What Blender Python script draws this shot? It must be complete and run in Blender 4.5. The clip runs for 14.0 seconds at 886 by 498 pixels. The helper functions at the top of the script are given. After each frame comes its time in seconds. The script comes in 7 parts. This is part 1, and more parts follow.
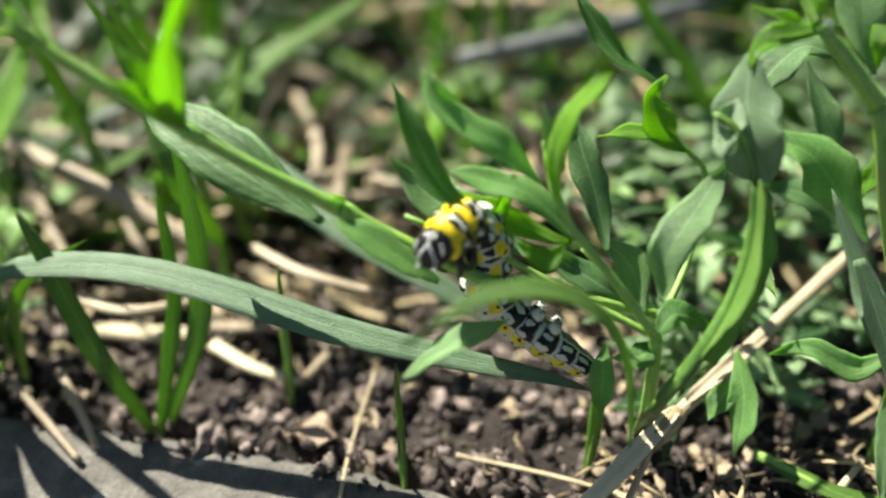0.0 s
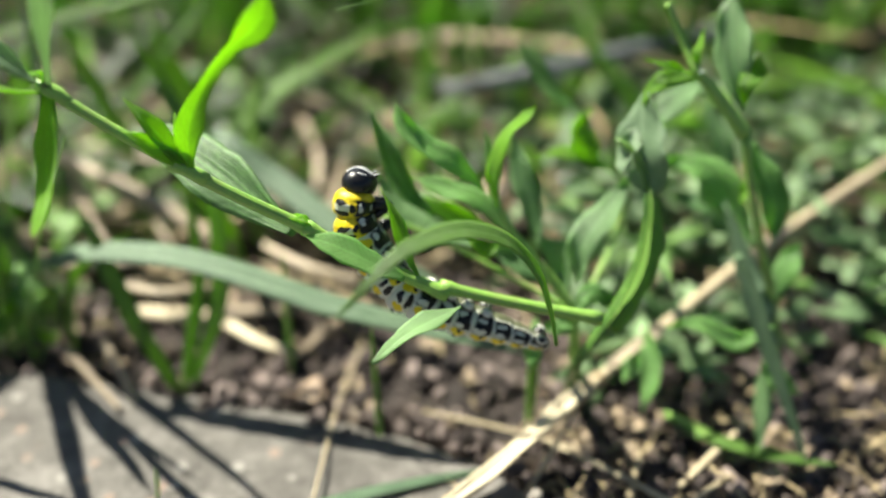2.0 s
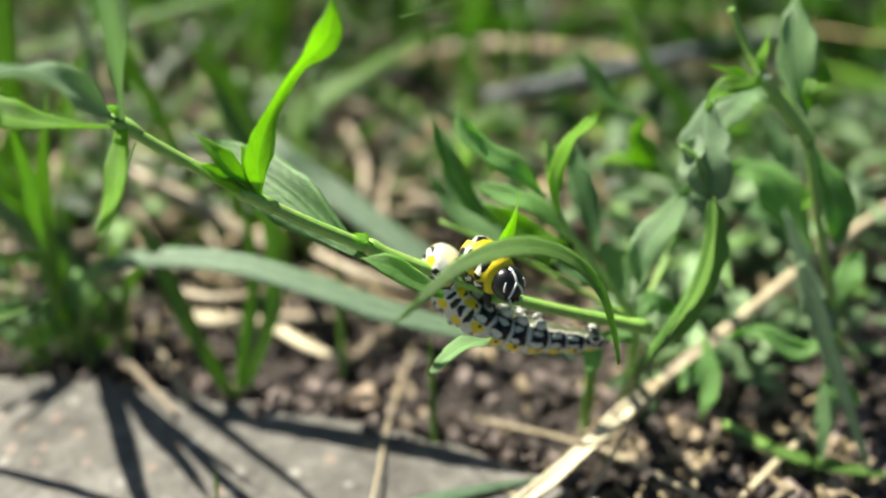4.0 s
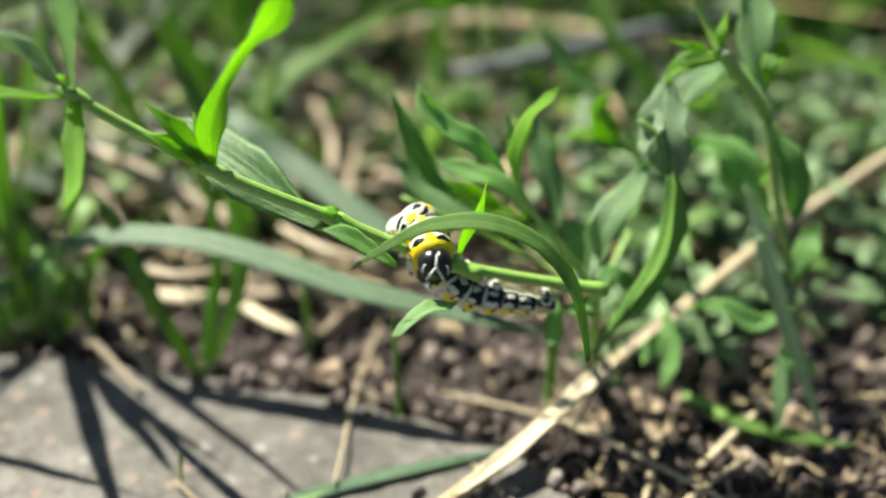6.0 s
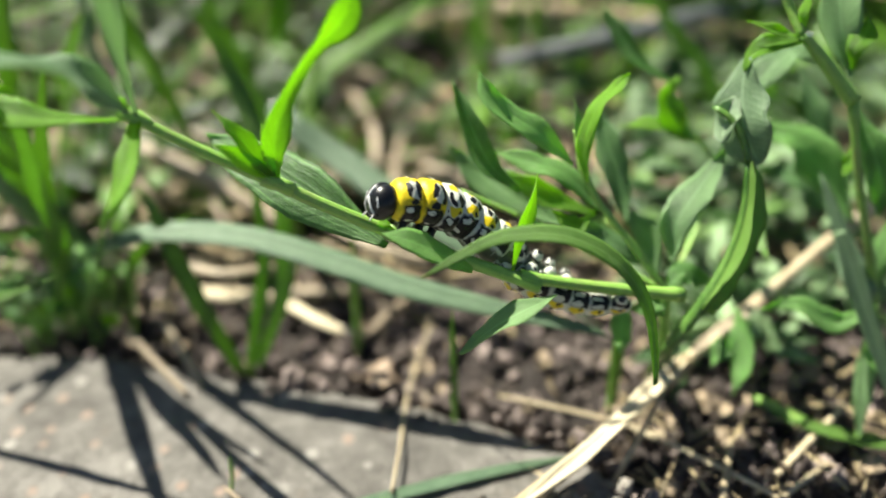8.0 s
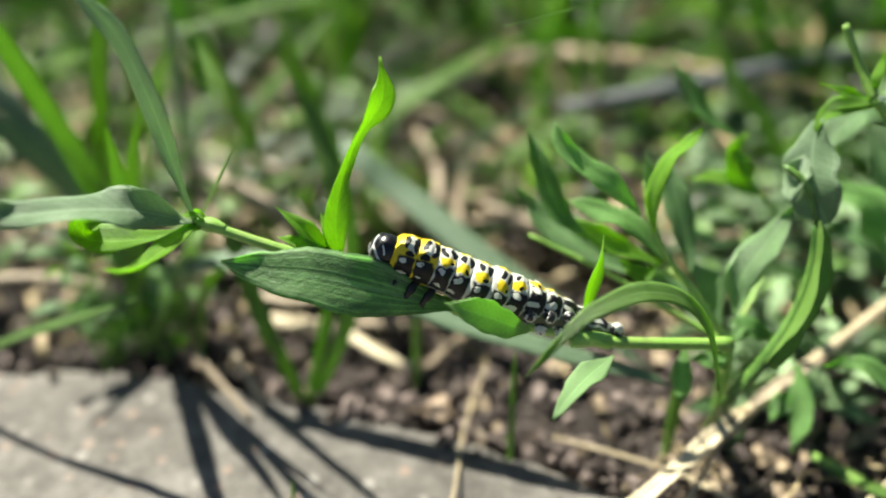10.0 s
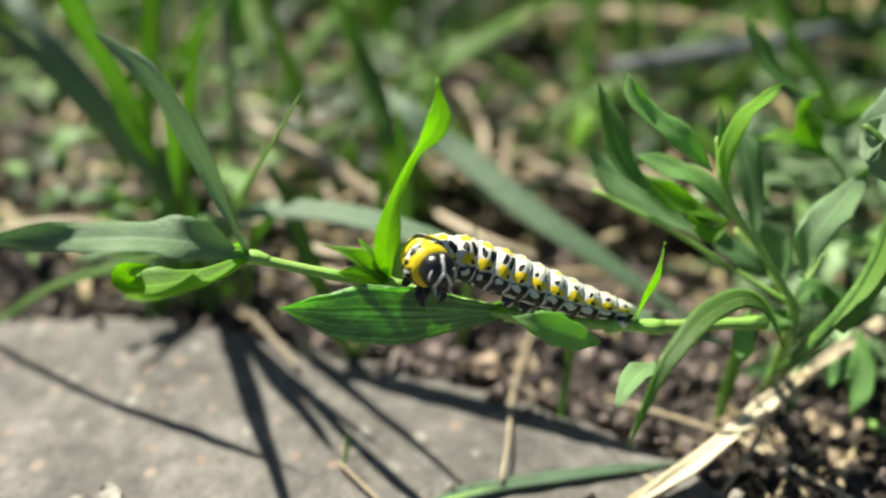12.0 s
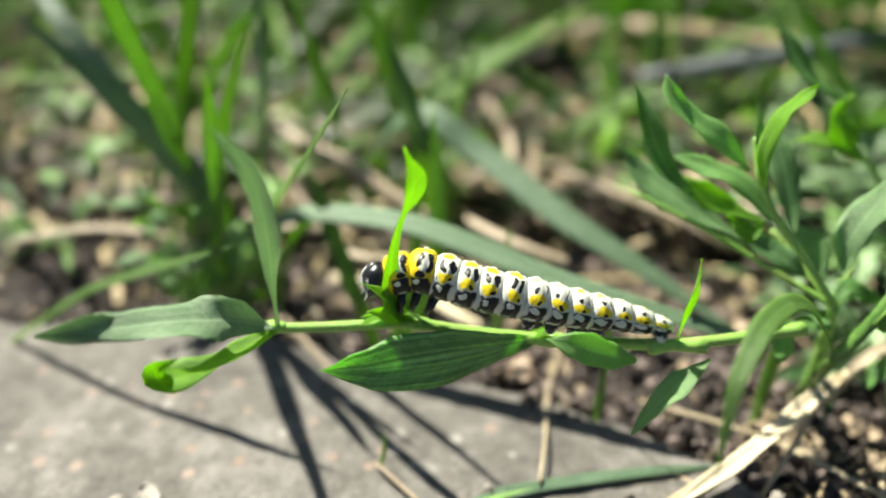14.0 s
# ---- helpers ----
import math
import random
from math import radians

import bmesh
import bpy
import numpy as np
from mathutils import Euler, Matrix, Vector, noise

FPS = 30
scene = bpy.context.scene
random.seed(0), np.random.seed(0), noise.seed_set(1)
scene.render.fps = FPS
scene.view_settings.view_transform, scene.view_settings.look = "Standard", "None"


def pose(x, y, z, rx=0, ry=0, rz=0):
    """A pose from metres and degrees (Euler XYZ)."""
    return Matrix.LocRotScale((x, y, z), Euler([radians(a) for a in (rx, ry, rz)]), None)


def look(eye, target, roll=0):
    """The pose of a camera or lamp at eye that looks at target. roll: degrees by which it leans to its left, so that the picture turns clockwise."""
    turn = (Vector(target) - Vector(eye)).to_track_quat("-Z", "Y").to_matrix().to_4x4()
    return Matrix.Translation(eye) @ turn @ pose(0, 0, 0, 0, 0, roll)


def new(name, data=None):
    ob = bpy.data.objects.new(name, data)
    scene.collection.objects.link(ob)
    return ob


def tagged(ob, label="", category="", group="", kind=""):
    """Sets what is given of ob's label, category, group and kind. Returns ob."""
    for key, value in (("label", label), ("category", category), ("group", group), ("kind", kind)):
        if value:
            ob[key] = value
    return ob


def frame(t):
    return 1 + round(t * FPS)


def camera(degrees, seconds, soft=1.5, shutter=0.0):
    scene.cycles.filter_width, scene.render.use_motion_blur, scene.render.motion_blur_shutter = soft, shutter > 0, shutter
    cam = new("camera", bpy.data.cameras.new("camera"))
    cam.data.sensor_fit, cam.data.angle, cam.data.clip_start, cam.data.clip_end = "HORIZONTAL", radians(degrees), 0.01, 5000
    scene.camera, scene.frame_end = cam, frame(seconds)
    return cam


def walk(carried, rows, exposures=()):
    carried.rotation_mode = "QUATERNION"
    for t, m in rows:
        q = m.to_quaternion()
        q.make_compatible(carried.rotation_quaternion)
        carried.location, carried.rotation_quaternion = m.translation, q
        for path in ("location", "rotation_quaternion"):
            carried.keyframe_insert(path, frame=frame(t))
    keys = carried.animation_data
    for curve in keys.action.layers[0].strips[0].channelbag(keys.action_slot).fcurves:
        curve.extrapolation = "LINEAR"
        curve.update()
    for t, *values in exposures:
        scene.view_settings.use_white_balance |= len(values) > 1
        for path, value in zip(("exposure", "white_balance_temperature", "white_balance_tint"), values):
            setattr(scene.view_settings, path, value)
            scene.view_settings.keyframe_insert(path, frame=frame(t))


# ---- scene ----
cam = camera(60.0, 14.0, soft=1.9, shutter=0.6)
PATH = [
    (0, (0.0, -0.106, 0.091), (0.02, 1.48, -1.127), -1.2),
    (0.5, (-0.002, -0.106, 0.091), (0.043, 1.464, -1.148), -0.2),
    (1, (-0.002, -0.111, 0.095), (0.057, 1.506, -1.082), 1.2),
    (1.5, (0.001, -0.121, 0.099), (-0.004, 1.511, -1.056), -0.4),
    (2, (0.006, -0.13, 0.103), (0.005, 1.495, -1.064), -0.8),
    (2.5, (0.001, -0.13, 0.103), (-0.027, 1.504, -1.05), -1.1),
    (3, (0.0, -0.129, 0.103), (-0.065, 1.518, -1.03), -1.6),
    (5.5, (0.002, -0.131, 0.103), (-0.012, 1.475, -1.09), -1.3),
    (6, (0.003, -0.13, 0.103), (-0.002, 1.468, -1.1), -1.0),
    (6.5, (0.002, -0.128, 0.1), (-0.027, 1.444, -1.135), -1.2),
    (7, (-0.001, -0.125, 0.099), (-0.04, 1.454, -1.128), -1.4),
    (7.5, (-0.002, -0.124, 0.1), (-0.054, 1.465, -1.113), -1.8),
    (8, (-0.003, -0.125, 0.1), (-0.06, 1.462, -1.116), -2.4),
    (8.5, (-0.003, -0.126, 0.101), (-0.071, 1.486, -1.081), -2.9),
    (9, (-0.003, -0.126, 0.103), (-0.136, 1.513, -1.035), -3.5),
    (11.5, (-0.015, -0.13, 0.103), (-0.158, 1.477, -1.079), 0.2),
    (12, (-0.015, -0.128, 0.1), (-0.189, 1.457, -1.108), -0.4),
    (12.5, (-0.018, -0.129, 0.099), (-0.224, 1.413, -1.159), -1.4),
    (13, (-0.018, -0.13, 0.096), (-0.183, 1.349, -1.24), -0.8),
    (13.5, (-0.019, -0.127, 0.102), (-0.19, 1.428, -1.143), -0.6),
    (14, (-0.019, -0.131, 0.098), (-0.219, 1.485, -1.063), -0.9),
]
walk(cam, [(t, look(eye, target, roll)) for t, eye, target, roll in PATH],
     exposures=[(0, 0.91, 6500, 5), (1.5, 1.01, 6500, 5), (3, 0.89, 6500, 5), (7.5, 0.93, 6500, 5), (9, 1.01, 6500, 5), (11.5, 0.73, 6500, 5), (12.5, 0.73, 6500, 5), (13, 1.03, 6500, 5), (13.5, 0.91, 6500, 5), (14, 0.96, 6500, 5)])
cam.data.dof.use_dof = True
cam.data.dof.focus_distance = 0.096
cam.data.dof.aperture_fstop = 6.0

# ---- light ----
SUN_AZ, SUN_EL = math.atan2(0.72, -0.69), radians(51)
to_sun = Vector((math.cos(SUN_AZ) * math.cos(SUN_EL), math.sin(SUN_AZ) * math.cos(SUN_EL), math.sin(SUN_EL)))
world = bpy.data.worlds.new("sky")
scene.world = world
world.use_nodes = True
wn = world.node_tree.nodes
sky = wn.new("ShaderNodeTexSky")
sky.sky_type, sky.sun_disc = "NISHITA", False
sky.sun_elevation, sky.sun_rotation = SUN_EL, math.pi / 2 - SUN_AZ
wn["Background"].inputs["Strength"].default_value = 0.042
world.node_tree.links.new(sky.outputs["Color"], wn["Background"].inputs["Color"])
sun = new("sun", bpy.data.lights.new("sun", "SUN"))
sun.data.energy, sun.data.angle, sun.data.color = 6.5, radians(0.55), (1.0, 0.94, 0.82)
sun.matrix_world = look(to_sun * 2, (0, 0, 0))

# ---- materials ----
def material(name):
    m = bpy.data.materials.new(name)
    m.use_nodes = True
    return m, m.node_tree.nodes, m.node_tree.links, m.node_tree.nodes["Principled BSDF"]


class Net:
    """Short hand for math nodes."""

    def __init__(self, m):
        self.n, self.l = m.node_tree.nodes, m.node_tree.links

    def math(self, op, a, b=None, c=None, clamp=False):
        k = self.n.new("ShaderNodeMath")
        k.operation, k.use_clamp = op, clamp
        for i, v in enumerate((a, b, c)):
            if v is None:
                continue
            if isinstance(v, (int, float)):
                k.inputs[i].default_value = v
            else:
                self.l.new(v, k.inputs[i])
        return k.outputs[0]

    def band(self, v, lo, hi, soft):
        """1 between lo and hi, falling off over soft."""
        a = self.n.new("ShaderNodeMapRange")
        a.interpolation_type = "SMOOTHSTEP"
        a.inputs[1].default_value, a.inputs[2].default_value = lo - soft, lo + soft
        self.l.new(v, a.inputs[0])
        b = self.n.new("ShaderNodeMapRange")
        b.interpolation_type = "SMOOTHSTEP"
        b.inputs[1].default_value, b.inputs[2].default_value = hi - soft, hi + soft
        b.inputs[3].default_value, b.inputs[4].default_value = 1, 0
        self.l.new(v, b.inputs[0])
        return self.math("MULTIPLY", a.outputs[0], b.outputs[0])

    def noise(self, vec, scale, detail=3, rough=0.55):
        k = self.n.new("ShaderNodeTexNoise")
        k.inputs["Scale"].default_value, k.inputs["Detail"].default_value, k.inputs["Roughness"].default_value = scale, detail, rough
        self.l.new(vec, k.inputs["Vector"])
        return k.outputs["Fac"]

    def mix(self, fac, a, b):
        k = self.n.new("ShaderNodeMix")
        k.data_type = "RGBA"
        for i, v in ((0, fac), (6, a), (7, b)):
            if isinstance(v, (int, float)):
                k.inputs[i].default_value = v
            elif isinstance(v, tuple):
                k.inputs[i].default_value = (*v, 1)
            else:
                self.l.new(v, k.inputs[i])
        return k.outputs[2]

    def ramp(self, v, stops):
        k = self.n.new("ShaderNodeValToRGB")
        e = k.color_ramp.elements
        e[0].position, e[0].color = stops[0][0], (*stops[0][1], 1)
        e[1].position, e[1].color = stops[-1][0], (*stops[-1][1], 1)
        for p, c in stops[1:-1]:
            e.new(p).color = (*c, 1)
        self.l.new(v, k.inputs[0])
        return k.outputs[0]

    def scale(self, vec, s):
        k = self.n.new("ShaderNodeMapping")
        k.inputs["Scale"].default_value = s
        self.l.new(vec, k.inputs["Vector"])
        return k.outputs[0]

    def bump(self, height, strength, distance):
        k = self.n.new("ShaderNodeBump")
        k.inputs["Strength"].default_value, k.inputs["Distance"].default_value = strength, distance
        self.l.new(height, k.inputs["Height"])
        return k.outputs[0]


def leaf_material(name, dark, light, clear, veins=60.0, gloss=0.42, through_light=0.45, island=False, pinnate=False, tint=0.6, ribs=0.0):
    """A thin green leaf: fine veins along it, blotches, and light that comes through it."""
    m, n, l, p = material(name)
    net = Net(m)
    uv, co, info = n.new("ShaderNodeUVMap").outputs[0], n.new("ShaderNodeTexCoord").outputs["Object"], n.new("ShaderNodeObjectInfo").outputs["Random"]
    if island:
        info = n.new("ShaderNodeNewGeometry").outputs["Random Per Island"]
    vein = net.noise(net.scale(uv, (veins, 1.6, 1)), 1.0, 2)
    sep = n.new("ShaderNodeSeparateXYZ")
    l.new(uv, sep.inputs[0])
    if pinnate:  # side veins that leave the midrib at a slant
        out = net.math("ABSOLUTE", net.math("SUBTRACT", sep.outputs[0], 0.5))
        slant = net.math("SUBTRACT", net.math("MULTIPLY", sep.outputs[1], 105.0), net.math("MULTIPLY", out, 26.0))
        slant = net.math("ADD", slant, net.math("MULTIPLY", net.noise(co, 300.0, 2), 5.0))
        side_vein = net.math("POWER", net.math("ADD", net.math("MULTIPLY", net.math("SINE", slant), 0.5), 0.5), 3.0)
    blot = net.noise(co, 420.0, 4, 0.65)
    fine = net.noise(co, 3800.0, 2)
    f = net.math("ADD", net.math("MULTIPLY", vein, 0.45), net.math("MULTIPLY", blot, 0.55))
    if ribs:  # broad ribs along the leaf
        f = net.math("ADD", f, net.math("MULTIPLY", net.math("SUBTRACT", vein, 0.5), ribs))
    if pinnate:
        f = net.math("SUBTRACT", f, net.math("MULTIPLY", net.math("SUBTRACT", side_vein, 0.5), 0.07))
    f = net.math("ADD", f, net.math("MULTIPLY", net.math("SUBTRACT", info, 0.6 if island else 0.5), 0.95 if island else 0.5))
    f = net.math("ADD", f, net.math("MULTIPLY", net.math("SUBTRACT", fine, 0.5), 0.4), clamp=True)
    col = net.ramp(f, [(0.22, dark), (0.75, light)])
    # the paler midrib
    rib = net.band(sep.outputs[0], 0.47, 0.53, 0.025)
    col = net.mix(net.math("MULTIPLY", rib, 0.45), col, tuple(min(1, c * 1.5 + 0.02) for c in light))
    l.new(col, p.inputs["Base Color"])
    p.inputs["Roughness"].default_value = gloss
    p.inputs["Specular IOR Level"].default_value = 0.62
    h = net.math("ADD", net.math("MULTIPLY", vein, 0.7), net.math("MULTIPLY", fine, 0.5))
    if pinnate:
        h = net.math("SUBTRACT", h, net.math("MULTIPLY", side_vein, 0.08))
    nrm = net.bump(h, 0.7, 0.0004)
    l.new(nrm, p.inputs["Normal"])
    tr = n.new("ShaderNodeBsdfTranslucent")
    glow = net.ramp(f, [(0.25, tuple(c * (0.4 if ribs else 0.75) for c in clear)), (0.7, clear)])
    l.new(net.mix(tint, col, glow), tr.inputs[0])
    mixer = n.new("ShaderNodeMixShader")
    mixer.inputs[0].default_value = through_light
    l.new(p.outputs[0], mixer.inputs[1])
    l.new(tr.outputs[0], mixer.inputs[2])
    l.new(mixer.outputs[0], n["Material Output"].inputs["Surface"])
    return m


LEAF = leaf_material("knotweed_leaf", (0.125, 0.29, 0.075), (0.36, 0.61, 0.22), (0.47, 0.86, 0.06), gloss=0.4, through_light=0.56, pinnate=True)
LEAF_BRANCH = leaf_material("branch_leaf", (0.165, 0.30, 0.12), (0.40, 0.57, 0.31), (0.42, 0.90, 0.03), veins=13, gloss=0.42, through_light=0.6, pinnate=True, tint=0.9, ribs=1.3)
LEAF_YOUNG = leaf_material("young_leaf", (0.16, 0.36, 0.03), (0.34, 0.60, 0.08), (0.62, 1.0, 0.03), through_light=0.64, pinnate=True)
LEAF_GREY = leaf_material("grey_green_leaf", (0.16, 0.31, 0.125), (0.35, 0.54, 0.26), (0.42, 0.70, 0.13), gloss=0.38, through_light=0.5, pinnate=True)
# pale leaf green, its colour brightened in place of light on grazing-lit leaves
LEAF_PALE = leaf_material("brightened_pale_leaf", (0.21, 0.34, 0.18), (0.44, 0.59, 0.37), (0.44, 0.64, 0.26), gloss=0.4, through_light=0.46, pinnate=True)
GRASS = leaf_material("grass_blade", (0.09, 0.20, 0.03), (0.21, 0.37, 0.08), (0.38, 0.62, 0.03), veins=30, through_light=0.5)
ARCH_LEAF = leaf_material("arching_leaf", (0.17, 0.32, 0.07), (0.34, 0.53, 0.18), (0.50, 0.84, 0.06), veins=34, gloss=0.4, through_light=0.56)
GRASS_LIGHT = leaf_material("light_grass_blade", (0.15, 0.31, 0.05), (0.31, 0.50, 0.13), (0.46, 0.78, 0.04), veins=30, through_light=0.52)
GRASS_GREY = leaf_material("grey_grass_blade", (0.10, 0.18, 0.10), (0.20, 0.31, 0.18), (0.24, 0.42, 0.08), veins=26, through_light=0.35)
GRASS_FIELD = leaf_material("grass_field", (0.012, 0.055, 0.004), (0.32, 0.60, 0.07), (0.40, 0.76, 0.02), veins=20, gloss=0.32, through_light=0.48, island=True)
COVER_PALE = leaf_material("pale_ground_cover", (0.03, 0.085, 0.022), (0.42, 0.60, 0.32), (0.36, 0.6, 0.08), veins=12, gloss=0.32, through_light=0.4, island=True)
COVER = leaf_material("ground_cover", (0.014, 0.055, 0.007), (0.31, 0.54, 0.15), (0.30, 0.55, 0.04), veins=12, gloss=0.3, through_light=0.4, island=True)


def stem_material(name, dark, light, red):
    m, n, l, p = material(name)
    net = Net(m)
    co = n.new("ShaderNodeTexCoord").outputs["Object"]
    ribs = net.noise(net.scale(n.new("ShaderNodeUVMap").outputs[0], (14, 1.2, 1)), 1.0, 2)
    f = net.math("ADD", net.math("MULTIPLY", net.noise(co, 900.0, 4), 0.45), net.math("MULTIPLY", ribs, 0.55))
    big = net.noise(co, 130.0, 2)
    col = net.ramp(f, [(0.3, dark), (0.7, light)])
    col = net.mix(net.band(big, 0.6, 2.0, 0.05), col, red)
    l.new(col, p.inputs["Base Color"])
    p.inputs["Roughness"].default_value = 0.4
    p.inputs["Subsurface Weight"].default_value = 0.25
    p.inputs["Subsurface Radius"].default_value = (0.0006, 0.001, 0.0003)
    p.inputs["Subsurface Scale"].default_value = 1.0
    l.new(net.bump(f, 0.5, 0.0005), p.inputs["Normal"])
    return m


STEM_DARK = stem_material("dark_green_stem", (0.03, 0.09, 0.015), (0.15, 0.29, 0.05), (0.05, 0.13, 0.02))
STEM = stem_material("green_stem", (0.18, 0.36, 0.06), (0.34, 0.55, 0.12), (0.27, 0.40, 0.10))


def straw_material(name, dark, light, island=False):
    m, n, l, p = material(name)
    net = Net(m)
    co, uv = n.new("ShaderNodeTexCoord").outputs["Object"], n.new("ShaderNodeUVMap").outputs[0]
    rnd = n.new("ShaderNodeNewGeometry").outputs["Random Per Island"] if island else n.new("ShaderNodeObjectInfo").outputs["Random"]
    fib = net.noise(net.scale(uv, (34, 2.2, 1)), 1.0, 3)
    blot = net.noise(co, 260.0, 4, 0.6)
    f = net.math("ADD", net.math("MULTIPLY", fib, 0.5), net.math("MULTIPLY", blot, 0.5))
    f = net.math("ADD", f, net.math("MULTIPLY", net.math("SUBTRACT", rnd, 0.68 if island else 0.55), 1.0 if island else 0.4), clamp=True)
    l.new(net.ramp(f, [(0.25, dark), (0.72, light)]), p.inputs["Base Color"])
    p.inputs["Roughness"].default_value = 0.55
    l.new(net.bump(fib, 0.5, 0.0003), p.inputs["Normal"])
    return m


STRAW = straw_material("dry_straw", (0.30, 0.22, 0.12), (0.74, 0.64, 0.44))
STRAW_OLD = straw_material("weathered_straw", (0.22, 0.165, 0.105), (0.56, 0.46, 0.33))
LITTER = straw_material("straw_litter", (0.045, 0.028, 0.014), (0.56, 0.44, 0.25), island=True)
TWIG = straw_material("grey_twig", (0.13, 0.14, 0.14), (0.30, 0.31, 0.31))
THATCH = straw_material("dead_grass", (0.03, 0.018, 0.008), (0.50, 0.38, 0.19), island=True)
FLAKE = straw_material("dry_flake", (0.05, 0.034, 0.022), (0.42, 0.32, 0.215), island=True)
HUSK = straw_material("grey_husk", (0.20, 0.18, 0.15), (0.36, 0.33, 0.29))
DEAD_LEAF = straw_material("dead_leaf", (0.20, 0.13, 0.085), (0.42, 0.31, 0.22))


def soil_material(name, dark, light, island=False):
    m, n, l, p = material(name)
    net = Net(m)
    co = n.new("ShaderNodeTexCoord").outputs["Object"]
    a, b = net.noise(co, 90.0, 5, 0.6), net.noise(co, 900.0, 4, 0.6)
    f = net.math("ADD", net.math("MULTIPLY", a, 0.5), net.math("MULTIPLY", b, 0.5))
    if island:
        rnd = n.new("ShaderNodeNewGeometry").outputs["Random Per Island"]
        f = net.math("ADD", f, net.math("MULTIPLY", net.math("SUBTRACT", net.math("POWER", rnd, 2.0), 0.35), 0.34))
    col = net.ramp(f, [(0.35, dark), (0.56, tuple((x + y) / 2.4 for x, y in zip(dark, light))), (0.72, light)])
    l.new(col, p.inputs["Base Color"])
    p.inputs["Roughness"].default_value = 0.9
    l.new(net.bump(b, 0.7, 0.0008), p.inputs["Normal"])
    return m


SOIL = soil_material("soil", (0.009, 0.0068, 0.0055), (0.07, 0.052, 0.044))
GRIT = soil_material("pale_grit", (0.10, 0.088, 0.075), (0.46, 0.42, 0.37), island=True)
CRUMB = soil_material("soil_crumb", (0.026, 0.019, 0.017), (0.34, 0.27, 0.245), island=True)


def stone_material():
    m, n, l, p = material("paving_stone")
    net = Net(m)
    co = n.new("ShaderNodeTexCoord").outputs["Object"]
    big, mid, fine = net.noise(co, 45.0, 4), net.noise(co, 260.0, 4, 0.6), net.noise(co, 1500.0, 3)
    f = net.math("ADD", net.math("MULTIPLY", big, 0.4), net.math("MULTIPLY", mid, 0.4))
    f = net.math("ADD", f, net.math("MULTIPLY", fine, 0.2))
    col = net.ramp(f, [(0.36, (0.062, 0.056, 0.050)), (0.5, (0.137, 0.127, 0.114)), (0.63, (0.25, 0.233, 0.212))])
    # pale and dark grains of the aggregate
    vor = n.new("ShaderNodeTexVoronoi")
    vor.inputs["Scale"].default_value, vor.inputs["Randomness"].default_value = 330.0, 1.0
    l.new(co, vor.inputs["Vector"])
    sep = n.new("ShaderNodeSeparateColor")
    l.new(vor.outputs["Color"], sep.inputs[0])
    near = net.math("MULTIPLY", net.band(net.math("ADD", vor.outputs["Distance"], net.math("MULTIPLY", fine, 0.35)), -1.0, 0.5, 0.12), 0.8)
    col = net.mix(net.math("MULTIPLY", near, net.band(sep.outputs[0], 0.9, 2.0, 0.02)), col, (0.34, 0.32, 0.29))
    col = net.mix(net.math("MULTIPLY", near, net.band(sep.outputs[1], 0.86, 2.0, 0.02)), col, (0.13, 0.115, 0.10))
    col = net.mix(net.math("MULTIPLY", near, net.band(sep.outputs[2], 0.9, 2.0, 0.02)), col, (0.29, 0.21, 0.165))
    l.new(col, p.inputs["Base Color"])
    p.inputs["Roughness"].default_value = 0.85
    h = net.math("ADD", net.math("MULTIPLY", mid, 0.6), net.math("MULTIPLY", fine, 0.5))
    l.new(net.bump(h, 0.6, 0.0012), p.inputs["Normal"])
    return m


STONE = stone_material()


def plain(name, color, rough, coat=0.0):
    m, n, l, p = material(name)
    net = Net(m)
    co = n.new("ShaderNodeTexCoord").outputs["Object"]
    f = net.noise(co, 2600.0, 3)
    l.new(net.ramp(f, [(0.3, tuple(c * 0.75 for c in color)), (0.7, color)]), p.inputs["Base Color"])
    p.inputs["Roughness"].default_value = rough
    p.inputs["Coat Weight"].default_value = coat
    l.new(net.bump(f, 0.25, 0.0001), p.inputs["Normal"])
    return m


HEAD_BLACK = plain("head_black", (0.008, 0.008, 0.010), 0.3, 0.0)
MARK_WHITE = plain("mark_white", (0.8, 0.8, 0.78), 0.4)
LEG_BLACK = plain("leg_black", (0.010, 0.009, 0.009), 0.35, 0.0)


def proleg_material():
    """Pale flesh with black blotches and a black root."""
    m, n, l, p = material("proleg")
    net = Net(m)
    sep = n.new("ShaderNodeSeparateXYZ")
    l.new(n.new("ShaderNodeUVMap").outputs[0], sep.inputs[0])
    co = n.new("ShaderNodeTexCoord").outputs["Object"]
    along = net.math("ADD", sep.outputs[1], net.math("MULTIPLY", net.math("SUBTRACT", net.noise(co, 1200.0, 3), 0.5), 0.35))
    pale = net.math("MULTIPLY", net.band(along, 0.4, 1.6, 0.05), net.band(net.noise(co, 900.0, 2), -1.0, 0.53, 0.03))
    l.new(net.mix(pale, (0.008, 0.008, 0.010), (0.58, 0.59, 0.52)), p.inputs["Base Color"])
    p.inputs["Roughness"].default_value = 0.35
    return m


PROLEG = proleg_material()
BRISTLE = plain("bristle", (0.05, 0.045, 0.04), 0.4)


